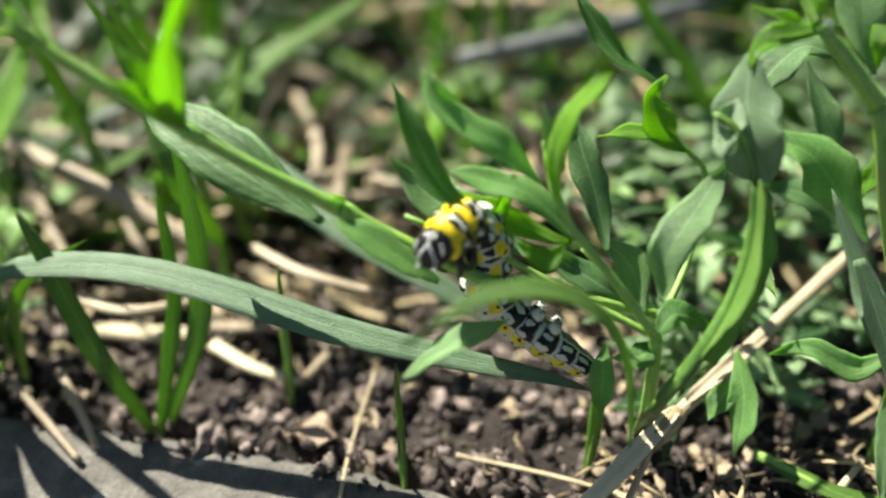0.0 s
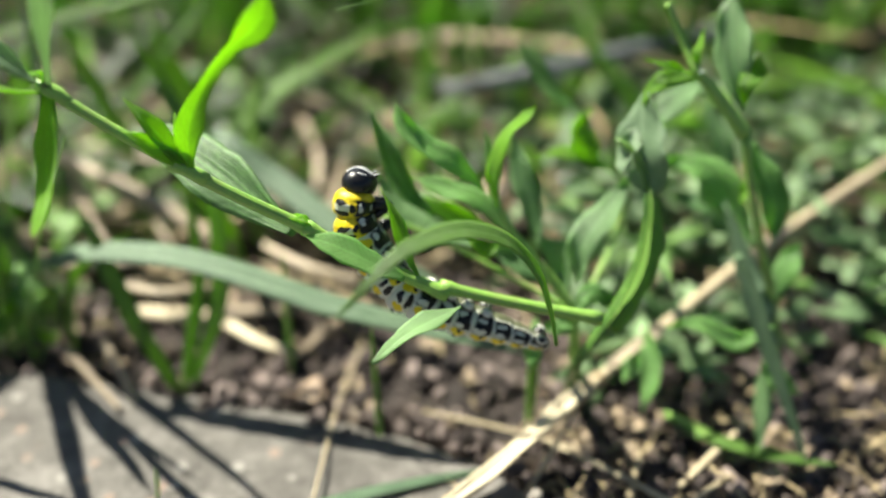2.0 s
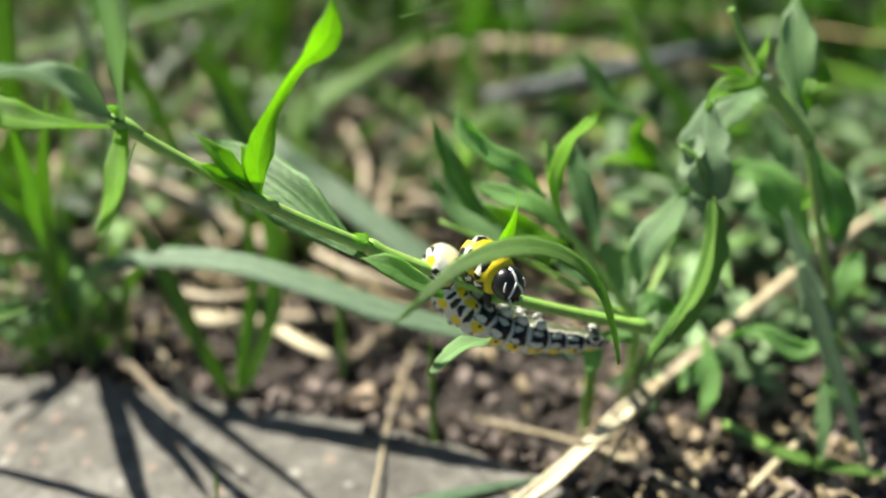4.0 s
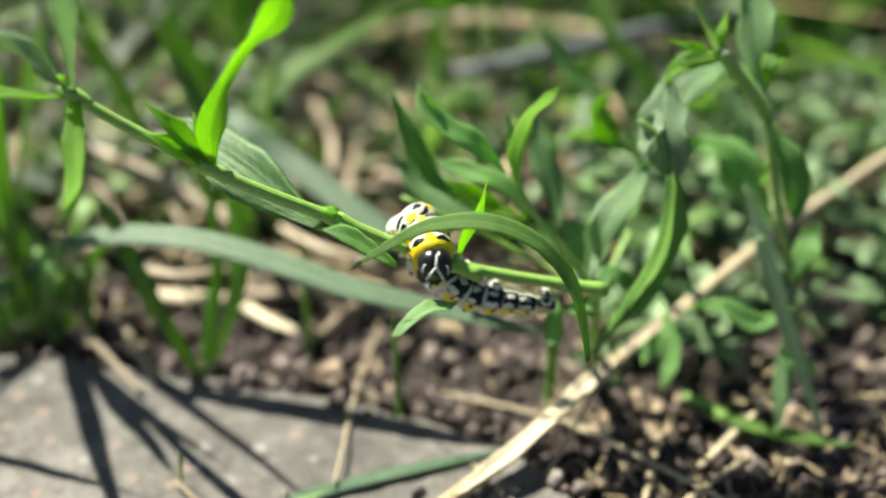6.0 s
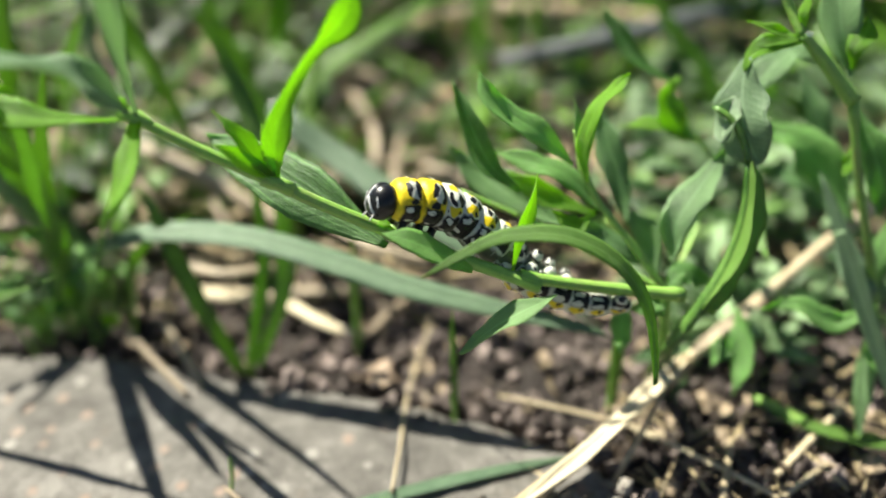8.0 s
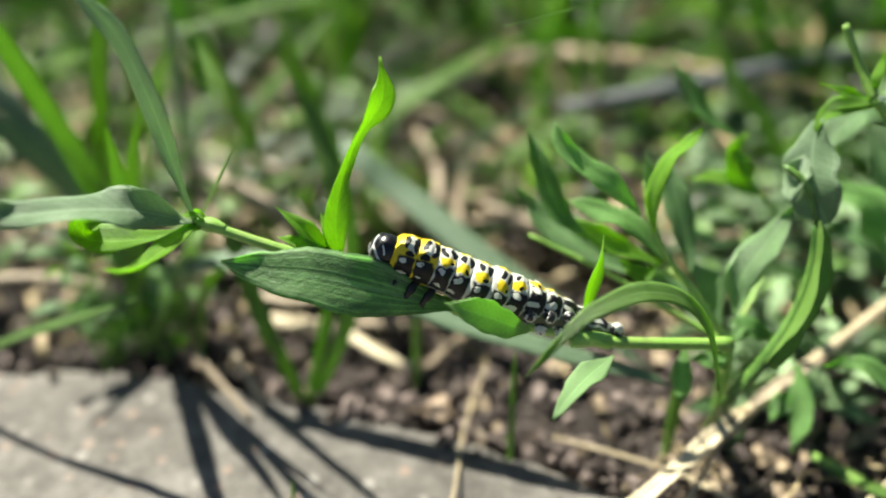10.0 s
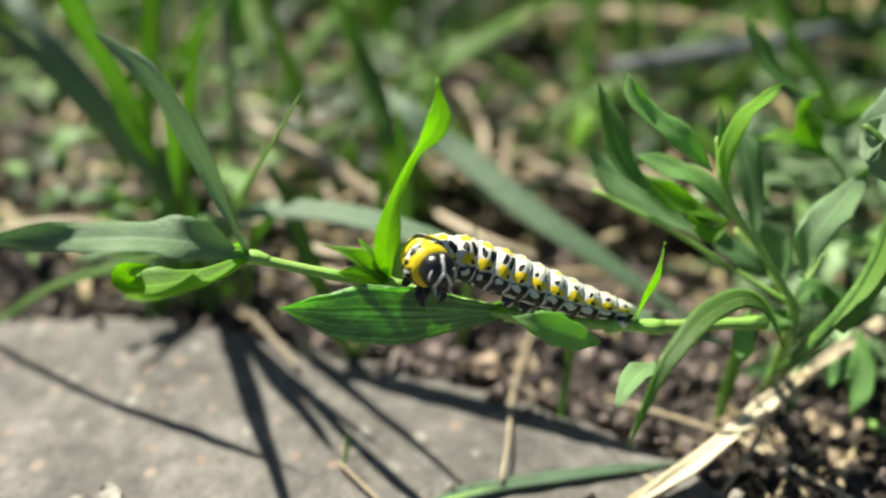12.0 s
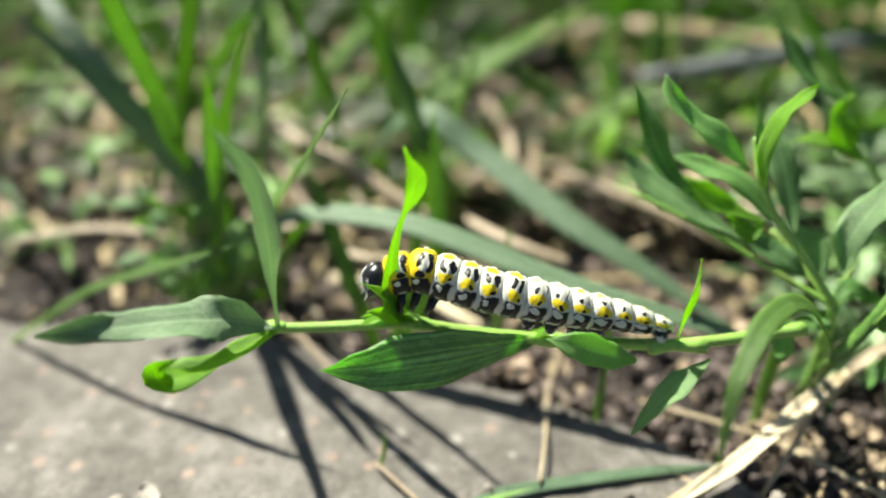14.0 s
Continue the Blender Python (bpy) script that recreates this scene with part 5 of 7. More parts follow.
def make_cover():
    """Low leafy weeds between the grass, out to where the view ends."""
    rng = random.Random(23)
    meshes = []
    for _ in range(380):
        y = rng.uniform(-14, 260)
        x = rng.uniform(-1, 1) * (140 + 0.55 * y)
        if y < 8 and -66 < x < 30 or slab_depth(x, y) > -3 or noise.noise(Vector((x * 0.03, y * 0.03, 9.1))) < -0.05:
            continue
        base = Vector((x, y, soil_height(x, y)))
        broad = rng.random() < 0.5
        for _ in range(rng.randint(3, 8)):
            lift = Vector((rng.gauss(0, 4), rng.gauss(0, 4), rng.uniform(1, 20)))
            length = rng.uniform(5, 12) if broad else rng.uniform(8, 22)
            meshes.append(weed_leaf(rng, base, lift, length, length * rng.uniform(0.4, 0.6) if broad else rng.uniform(1.5, 3.4), len(meshes)))
    for _ in range(70):
        x, y = rng.uniform(-150, 50), rng.uniform(14, 60)
        if slab_depth(x, y) > -10:
            continue
        base = Vector((x, y, soil_height(x, y)))
        for _ in range(rng.randint(2, 5)):
            lift = Vector((rng.gauss(0, 3), rng.gauss(0, 3), rng.uniform(1, 12)))
            length = rng.uniform(4, 13)
            meshes.append(weed_leaf(rng, base, lift, length, length * rng.uniform(0.2, 0.5), len(meshes)))
    ob = part("leafy_weeds", joined("leafy_weeds", meshes), COVER)
    tagged(ob, "low green leafy weeds among the grass", "weeds", kind="stuff")


def make_clump():
    """The small leafy seedling tuft at the slab's corner."""
    rng = random.Random(61)
    clump = thing("seedling_clump", (-77, -20, 0), "low leafy seedling clump at the corner of the slab", "weeds")
    for _ in range(26):
        base = Vector((rng.gauss(0, 4), rng.gauss(2, 4), 0))
        top = Vector((base.x * 1.6 + rng.gauss(0, 3), base.y + rng.uniform(-2, 4), rng.uniform(4, 24)))
        part("stem", tube_mesh("stem", [base, base.lerp(top, 0.5) + Vector((rng.gauss(0, 0.6), 0, 0.6)), top], [0.35, 0.3, 0.22], 6, 6), STEM, clump)
        for _ in range(2):
            part("leaf", weed_leaf(rng, top, Vector((0, 0, 0)), rng.uniform(3, 7), rng.uniform(1.8, 3.2), rng.randint(0, 999)), rng.choice((LEAF_GREY, LEAF_YOUNG, LEAF)), clump)


def make_patch():
    """The denser patch of pale weeds round the feet of the standing plants."""
    rng = random.Random(29)
    meshes = []
    for k in range(125):
        x, y = rng.uniform(26, 125), rng.uniform(-20, 60)
        if k > 105:
            x, y = rng.uniform(34, 100), rng.uniform(-34, -14)
        base = Vector((x, y, soil_height(x, y)))
        for _ in range(rng.randint(3, 6)):
            lift = Vector((rng.gauss(0, 2), rng.gauss(0, 2), rng.uniform(1, 20 if y > -14 else 12)))
            length = rng.uniform(7, 17) * (1 if y > -14 else 0.7)
            meshes.append(weed_leaf(rng, base, lift, length, rng.uniform(1.8, 3.8), len(meshes)))
    ob = part("pale_weeds", joined("pale_weeds", meshes), COVER_PALE)
    tagged(ob, "thick patch of pale green narrow-leaved weeds", "weeds", kind="stuff")


def bare(x, y):
    """Whether a place lies in a gap between the clumps."""
    return y > 40 and noise.noise(Vector((x * 0.03, y * 0.022, 3.3))) < -0.12


def grass_blade_mesh(rng, x, y, h, tilt, seed, thin=False):
    width = rng.uniform(0.7, 1.6) if thin else rng.uniform(1.8, 4.2)
    base = Vector((x, y, soil_height(x, y) - 1))
    lean = Vector((rng.gauss(0, 0.85), rng.gauss(0, 0.6), 0)) * tilt
    if y < 100:
        lean.y = abs(lean.y)
        lean.x = max(-0.45, min(0.45, lean.x))
    droop = rng.uniform(0, 0.45)
    p = [base, base + lean * h * 0.2 + Vector((0, 0, h * 0.45)), base + lean * h * 0.6 + Vector((0, 0, h * (0.85 - droop * 0.3))), base + lean * h * (1.1 + droop) + Vector((0, 0, h * (1 - droop)))]
    return leaf_mesh("g", p, width, (rng.gauss(0, 0.5), -1, 0.5), rng.uniform(-60, 60), 0.2, strap, along=7, across=2, seed=seed)


def sprawling_blade(rng, x, y, length, seed, thin):
    """A long blade that leans over and lies across the others."""
    a = rng.choice((rng.gauss(0.45, 0.35), rng.gauss(2.6, 0.35), rng.uniform(0, 6.28)))
    out = Vector((math.cos(a), math.sin(a), 0))
    if y < 110:
        out.y = abs(out.y)
    rise = rng.uniform(0.25, 0.9)
    base = Vector((x, y, soil_height(x, y) - 1))
    p = [base, base + out * length * 0.3 + Vector((0, 0, length * rise * 0.32)), base + out * length * 0.65 + Vector((0, 0, length * rise * 0.5)), base + out * length + Vector((0, 0, length * rise * rng.uniform(0.3, 0.62)))]
    return leaf_mesh("g", p, rng.uniform(0.8, 1.6) if thin else rng.uniform(1.8, 4.4), (rng.gauss(0, 0.3), -0.6, 1), rng.uniform(-50, 50), 0.2, strap, along=8, across=2, wave=0.03, seed=seed)


def make_field():
    rng = random.Random(31)
    green, dead = [], []
    for k in range(1700):
        y = 38 + 300 * rng.random() ** 0.8
        x = rng.uniform(-1, 1) * (170 + 0.6 * y)
        if y < 60 and rng.random() < 0.4 or slab_depth(x, y) > -4 or bare(x, y):
            continue
        h = rng.uniform(17, 56) * (0.75 if y < 60 else 1.45)
        if rng.random() < 0.25:
            dead.append(grass_blade_mesh(rng, x, y, min(h * 0.75, 30), 1.3, k))
        else:
            green.append(grass_blade_mesh(rng, x, y, h, 1.2, k))
    for k in range(620):  # blades that lie across one another
        y = 12 + 230 * rng.random()
        x = rng.uniform(-1, 1) * (150 + 0.6 * y)
        if slab_depth(x, y) > -8 or k % 3 and bare(x, y):
            continue
        (dead if k % 4 == 0 else green).append(sprawling_blade(rng, x, y, rng.uniform(26, 85) * (0.5 if k % 4 == 0 else 1), k, k % 3 == 0))
    for k in range(560):  # the nearer growth beside the weeds
        x, y = rng.uniform(-190, 90), rng.uniform(0, 75)
        if slab_depth(x, y) > -10 or bare(x, y):
            continue
        if rng.random() < 0.8:
            dead.append(grass_blade_mesh(rng, x, y, rng.uniform(6, 22), 2.2, k, k % 3 == 0))
        else:
            green.append(grass_blade_mesh(rng, x, max(y, 16), rng.uniform(10, 26), 0.8, k))
    for k in range(420):  # thin blades and dry stalks between the broad ones
        y = 10 + 230 * rng.random()
        x = rng.uniform(-1, 1) * (150 + 0.55 * y)
        if slab_depth(x, y) > -8 or bare(x, y):
            continue
        (dead if k % 2 else green).append(grass_blade_mesh(rng, x, y, rng.uniform(16, 46), 0.9, k, True))
    ob = part("grass", joined("grass", green), GRASS_FIELD)
    tagged(ob, "dense sunlit green grass, out of focus", "grass", kind="stuff")
    ob = part("dead_grass", joined("dead_grass", dead), THATCH)
    tagged(ob, "dry brown dead grass among the green", "grass", kind="stuff")


make_grit()
make_flakes()
make_clump()
make_crumbs()
make_litter()
make_cover()
make_patch()
make_field()


# ---- movement ----
def go(ob, rows):
    walk(ob, [(t, pose(x * MM, y * MM, z * MM, rx, ry, rz)) for t, x, y, z, rx, ry, rz in rows])


def motions():
    go(branch_parts['internode_base'], [
        (0, 5.7, 9.44, -5.34, 21.5, -16.9, -180),
        (0.5, 4.59, 9.81, -5.71, 22.4, -17, 179.6),
        (1, 4.89, 7.28, -5.41, 20.5, -19.2, 177.6),
        (1.5, 2.83, 2.42, -1.28, 19.7, -20.1, 180),
        (2, 1.89, -2.81, 1.34, 19.6, -17.3, -177.5),
        (2.5, 1.38, -2.61, 0.88, 18.7, -14.6, -174.6),
        (3, 0.94, -2.18, 0.67, 18.3, -17.8, -174.9),
        (5.5, -1.02, -2.26, 1.76, 20.6, -19.5, -176.3),
        (6, -0.49, -2.04, 2.61, 20.6, -16.9, -174.4),
        (6.5, -0, -1.75, 0.37, 22.2, -18.3, -176.7),
        (7, 0.22, -0.73, -0.25, 21.6, -16.9, -175.2),
        (7.5, 0.03, 0.04, 0.04, 20.8, -15.7, -173.5),
        (8, 0.51, 0.06, -0.45, 20.8, -15, -173.2),
        (8.5, 0.48, -0.08, -0.52, 19.5, -15.4, -172.7),
        (9, 1.19, 1.78, -0.05, 17.5, -13.1, -168.3),
        (11.5, -6.63, -2.88, -1.26, 19.4, -9.8, -165.2),
        (12, -5.65, -0.56, -3.11, 20.1, -8.6, -163.8),
        (12.5, -5.29, -0.03, -3.59, 21.7, -9.4, -162.8),
        (13, -5.88, 0.26, -3.66, 24.6, -8.3, -162.9),
        (13.5, -6.44, -0.96, -2.96, 21.3, -8.2, -163.1),
        (14, -5.31, -0.47, -4.7, 18.1, -4.4, -160.1),
    ])
    go(branch_parts['internode_low'], [
        (0, -19.9, 9.42, 2.42, 23.6, -27.6, 169.4),
        (0.5, -19.67, 9.98, 1.7, 24.3, -26.9, 169.1),
        (1, -20.08, 8.34, 3.3, 21.4, -24.9, 170),
        (1.5, -21.13, 2.43, 7.5, 20.7, -25.6, 171.2),
        (2, -21.14, -3.81, 8.54, 21.5, -27.9, 172.9),
        (2.5, -21.89, -4.82, 6.99, 20.8, -26.6, 169.8),
        (3, -21.4, -4.17, 7.88, 19.5, -23.2, 171.6),
        (5.5, -20.5, -3.52, 8.68, 21.3, -20.9, 175.4),
        (6, -19.81, -3.93, 8.49, 22.1, -23.4, 173.8),
        (6.5, -21.26, -2.96, 7.43, 23.6, -24.3, 172.6),
        (7, -21.18, -2.52, 6.28, 23.6, -29.4, -178.1),
        (7.5, -21.19, -2.36, 6.04, 23.1, -30.2, -177.3),
        (8, -21.17, -2.54, 5.4, 22.2, -20.2, 171.4),
        (8.5, -20.86, -2.83, 5.42, 20.9, -27.4, -174.6),
        (9, -19.8, -2.57, 4.93, 19.2, -20.4, 178.4),
        (11.5, -22.83, -7.17, 1.63, 19.5, -5.5, 176.6),
        (12, -22.44, -5.44, -0.47, 20.5, -3.6, -178.1),
        (12.5, -21.67, -5.1, -0.77, 22.5, -8, -174.5),
        (13, -22.03, -4.71, -1.18, 25.1, -0.2, 177.2),
        (13.5, -22.74, -5.93, -0.5, 21.7, 0.7, 178.1),
        (14, -21.92, -6.5, -3.35, 18.8, 1.6, -179.7),
    ])
    go(branch_parts['internode_mid'], [
        (0, -36.26, 12.48, 11.11, 24.3, -32.6, 176.6),
        (0.5, -37.15, 13.35, 10.71, 24.8, -30.7, 176.7),
        (1, -37.22, 11.37, 11.39, 22.4, -30.7, 178.2),
        (1.5, -36.29, 4.79, 14.86, 21.6, -32.9, -178.3),
        (2, -36.93, -1.84, 16.95, 22.2, -34.1, -177.8),
        (2.5, -37.3, -2.05, 14.84, 20.8, -31.5, -175.1),
        (3, -36.8, -1.89, 14.55, 20.2, -33, -174.2),
        (5.5, -37.08, -2.18, 15.02, 22.2, -30.5, -176.4),
        (6, -36.53, -2.13, 15.76, 22.5, -30, -176.5),
        (6.5, -36.3, -1.01, 14.27, 24.2, -31, -177.2),
        (7, -35.36, -2.99, 14.28, 23.5, -30.1, -176.3),
        (7.5, -34.93, -3, 14.04, 23, -30, -177.1),
        (8, -36.61, -0.22, 11.14, 23.3, -31.7, -177.2),
        (8.5, -35.18, -4.17, 12.86, 21.5, -30.5, -175.4),
        (9, -35.16, -2.14, 10.65, 19.9, -25, 176.3),
        (11.5, -40.98, -6.09, 3.37, 20.8, -19.6, 179.6),
        (12, -38.8, -5.98, 0.55, 21.3, -16, -176.9),
        (12.5, -37.84, -6.66, 1.5, 22.9, -15, -174.8),
        (13, -38.48, -3.91, -1.11, 25.9, -13.4, -175.8),
        (13.5, -39.62, -5.37, -0.7, 22.3, -12.4, -174.7),
        (14, -39.81, -6.61, -3.86, 19, -8, -176),
    ])
    go(branch_parts['internode_top'], [
        (0, -50.43, 13.32, 20.18, 25.4, -35.7, 172.9),
        (0.5, -51.63, 14.19, 19.32, 26.1, -34.6, 172.2),
        (1, -51.38, 11.81, 19.78, 23.1, -32.3, 170.4),
        (1.5, -48.93, 4.41, 23.03, 23.5, -37.5, 171.3),
        (2, -48.65, -2.28, 24.91, 22.9, -34.8, 175.1),
        (2.5, -49.47, -3.09, 22.34, 22.2, -34.7, 177.3),
        (3, -48.66, -3.11, 22.3, 21.4, -34.8, 178.3),
        (5.5, -49.72, -2.98, 22.48, 23.6, -33.6, 176.1),
        (6, -49.18, -2.91, 23.08, 24, -33.3, 176.1),
        (6.5, -48.94, -1.62, 21.89, 25.9, -34.8, 174.9),
        (7, -48.24, -3.83, 21.75, 25.1, -34, 176.7),
        (7.5, -48.64, -3.69, 21.96, 24, -32.7, 179.2),
        (8, -49.53, -0.86, 19.14, 23.7, -31.4, 179.5),
        (8.5, -48.33, -5.24, 20.63, 22.6, -33.3, -179.8),
        (9, -48.83, -1.25, 17.04, 19.9, -24.8, 174.8),
        (11.5, -56.06, -5.97, 8.73, 20.2, -14.6, -178),
        (12, -54.32, -6.81, 5.01, 21, -13.1, -175.7),
        (12.5, -52.59, -7.99, 5.46, 22.9, -14.3, -176.1),
        (13, -53.74, -5.03, 2.53, 25.8, -12.4, -176.5),
        (13.5, -55.74, -6.87, 2.85, 22.3, -12.7, -175.2),
        (14, -58.1, -7.9, -1.29, 18.6, -3.1, -166.8),
    ])
    go(branch_parts['leaf_big'], [
        (0, -36.86, 11.16, 9.19, -35.7, -16.8, 144.8),
        (0.5, -37.75, 12.03, 8.79, -36, -17.4, 145.9),
        (1, -37.82, 10.05, 9.47, -38.1, -16.2, 145.3),
        (1.5, -36.66, 3.96, 13.66, -37.9, -13.8, 145.9),
        (2, -37.3, -2.67, 15.75, -36.1, -14, 141.3),
        (2.5, -37.67, -2.88, 13.64, -35.1, -15.1, 138.8),
        (3, -37.17, -2.71, 13.35, -35.2, -15.9, 139.3),
        (5.5, -37.55, -3.23, 13.5, -35.7, -15.6, 143.5),
        (6, -37.01, -3.17, 14.24, -35.5, -14.7, 143.1),
        (6.5, -36.77, -2.05, 12.75, -36.4, -5.4, 149.5),
        (7, -35.84, -4.04, 12.76, -34.5, -14.8, 143.7),
        (7.5, -35.41, -4.04, 12.52, -36.5, -16.5, 150),
        (8, -37.09, -1.26, 9.62, -36.3, -18.1, 150.4),
        (8.5, -35.76, -5.43, 11.02, -27.5, -26.2, -173.8),
        (9, -35.46, -2.8, 9.69, -28.6, -21.9, -168.7),
        (11.5, -40.98, -6.09, 3.37, -75.8, -20.5, -169.4),
        (12, -38.8, -5.98, 0.55, -74.3, -11.8, -162.9),
        (12.5, -37.84, -6.66, 1.5, -72.4, -11.6, -161.3),
        (13, -38.48, -3.91, -1.11, -69.1, -10.2, -161.6),
        (13.5, -39.62, -5.37, -0.7, -72.7, -10.5, -161.3),
        (14, -39.81, -6.61, -3.86, -74.6, -5.2, -156.8),
    ])
    go(branch_parts['leaf_upright'], [
        (0, -50.43, 13.32, 20.18, 123, -72.3, -26.5),
        (0.5, -51.63, 14.19, 19.32, 130.4, -76.1, -29.9),
        (1, -51.38, 11.81, 19.78, 109, -69.3, -20),
        (1.5, -48.93, 4.41, 23.03, 97.1, -64.2, -12.2),
        (2, -48.65, -2.28, 24.91, 88.8, -62.8, -5.3),
        (2.5, -49.47, -3.09, 22.34, 61.3, -64.5, 32.6),
        (3, -48.66, -3.11, 22.3, 63.7, -64.7, 31.3),
        (5.5, -49.72, -2.98, 22.48, 80.7, -65.3, 7.7),
        (6, -49.18, -2.91, 23.08, 85.3, -65.4, 1.8),
        (6.5, -48.94, -1.62, 21.89, 96.5, -63.6, -12.9),
        (7, -48.24, -3.83, 21.75, 94.6, -64.4, -9.1),
        (7.5, -48.64, -3.69, 21.96, 83.3, -66.7, 7.6),
        (8, -49.53, -0.86, 19.14, 75.3, -65.7, 16.4),
        (8.5, -48.33, -5.24, 20.63, 52.1, -62, 45),
        (9, -48.83, -1.25, 17.04, 50.3, -63.1, 51.1),
        (11.5, -56.06, -5.97, 8.73, 30.5, -65.6, 78),
        (12, -54.32, -6.81, 5.01, 49.1, -69.6, 56.7),
        (12.5, -52.59, -7.99, 5.46, 77.9, -77.1, 31),
        (13, -53.74, -5.03, 2.53, 40.6, -72.7, 69.8),
        (13.5, -55.74, -6.87, 2.85, 21.8, -62.4, 90.5),
        (14, -58.1, -7.9, -1.29, 171.2, -86.1, -51.3),
    ])
    go(branch_parts['leaf_thin'], [
        (0, -19.9, 9.42, 2.42, 60.8, -53.3, 47.5),
        (0.5, -19.67, 9.98, 1.7, 63, -52.5, 42.2),
        (1, -20.08, 8.34, 3.3, 99.6, -66.5, 8.5),
        (1.5, -21.13, 2.43, 7.5, 90.7, -62, 16.6),
        (2, -21.14, -3.81, 8.54, -0.7, -54.8, 129.3),
        (2.5, -21.89, -4.82, 6.99, -0.5, -53.6, 129.8),
        (3, -21.4, -4.17, 7.88, 51.2, -58, 66.5),
        (5.5, -20.5, -3.52, 8.68, 98.7, -72, 17.3),
        (6, -19.81, -3.93, 8.49, 108, -71.5, 7.3),
        (6.5, -21.26, -2.96, 7.43, 81.9, -69.8, 33.8),
        (7, -21.18, -2.52, 6.28, 79.1, -70.2, 37.6),
        (7.5, -21.19, -2.36, 6.04, 54.5, -56.1, 60.6),
        (8, -21.17, -2.54, 5.4, 54.7, -56.6, 60.8),
        (8.5, -20.86, -2.83, 5.42, 54.7, -56.2, 61.3),
        (9, -19.8, -2.57, 4.93, 53.3, -55.8, 65.9),
        (11.5, -22.83, -7.17, 1.63, 59.9, -70.3, 63),
        (12, -22.44, -5.44, -0.47, 118.8, -80.5, 10.2),
        (12.5, -21.67, -5.1, -0.77, 110.7, -81.3, 20.4),
        (13, -22.03, -4.71, -1.18, 154, -83, -19),
        (13.5, -22.74, -5.93, -0.5, 86.6, -79.4, 41.4),
        (14, -21.92, -6.5, -3.35, 96.7, -82.8, 33.7),
    ])
    go(branch_parts['leaf_left'], [
        (0, -64.59, 15.08, 30.45, -21.5, -37.4, -120.6),
        (0.5, -66.12, 16.18, 29.39, -20.5, -37.5, -122.3),
        (1, -69.88, 14.94, 31.65, -15.6, -28.1, -119.2),
        (1.5, -64.49, 6.79, 35.12, -17.1, -26.4, -117.6),
        (2, -63.55, -1, 35.28, -18.7, -32.4, -116.6),
        (2.5, -63.89, -2.41, 32.33, -27.3, -38.9, -120.8),
        (3, -63.47, -2.67, 32.61, -30.4, -35.4, -127.8),
        (5.5, -64.63, -1.96, 32.41, -24.1, -39.4, -119),
        (6, -63.96, -1.9, 32.81, -22, -39.4, -117.5),
        (6.5, -63.38, -0.32, 31.97, -19.3, -37.9, -116.3),
        (7, -62.55, -3.01, 31.42, -19.9, -38.4, -115.6),
        (7.5, -62.85, -3.5, 31.07, -25.4, -40.9, -119.3),
        (8, -64.45, -0.72, 28.24, -27.8, -38.7, -126.6),
        (8.5, -62.34, -5.29, 29.83, -26.8, -32.5, -128.6),
        (9, -65.05, 0.23, 24.59, -29.8, -24.7, -141.6),
        (11.5, -74.15, -6.6, 13.46, -26.5, -19.6, -145.1),
        (12, -72.04, -8.14, 9.13, -27.6, -23.4, -148.9),
        (12.5, -70.72, -9.23, 10.09, -25.4, -23.4, -146.5),
        (13, -72.05, -6.14, 6.55, -21.4, -21.2, -147.6),
        (13.5, -72.34, -8.26, 6.61, -26, -23.8, -148.1),
        (14, -74.44, -11.74, -0.37, -28.5, -21.5, -144.9),
    ])
    go(branch_parts['leaf_tall'], [
        (0, -64.59, 15.08, 30.45, -137.1, -67.6, -80.8),
        (0.5, -66.12, 16.18, 29.39, -132.5, -67.4, -83.8),
        (1, -69.88, 14.94, 31.65, -118.3, -58.9, -86.8),
        (1.5, -64.49, 6.79, 35.12, -155, -61.2, -66.3),
        (2, -63.55, -1, 35.28, -170, -66, -59.9),
        (2.5, -63.89, -2.41, 32.33, -156.8, -71.2, -69.5),
        (3, -63.47, -2.67, 32.61, -160.6, -71.3, -66),
        (5.5, -64.63, -1.96, 32.41, -162.4, -67.5, -63.8),
        (6, -63.96, -1.9, 32.81, -167, -68.2, -61.3),
        (6.5, -63.38, -0.32, 31.97, -147, -64.7, -69.7),
        (7, -62.55, -3.01, 31.42, -138.6, -65.9, -75.9),
        (7.5, -62.85, -3.5, 31.07, -151.1, -73.3, -72.3),
        (8, -64.45, -0.72, 28.24, -131, -76.1, -90.2),
        (8.5, -62.34, -5.29, 29.83, -129.9, -77.4, -92.9),
        (9, -65.05, 0.23, 24.59, -61.6, -83.1, -163.9),
        (11.5, -74.15, -6.6, 13.46, -37.7, -68.4, 178.6),
        (12, -72.04, -8.14, 9.13, -32.2, -65.3, 174.4),
        (12.5, -70.72, -9.23, 10.09, -32.8, -65.6, 177.8),
        (13, -72.05, -6.14, 6.55, -23.1, -72.9, 164.6),
        (13.5, -72.34, -8.26, 6.61, -31.8, -65.4, 175),
        (14, -74.44, -11.74, -0.37, -120.9, -80.1, -98.7),
    ])
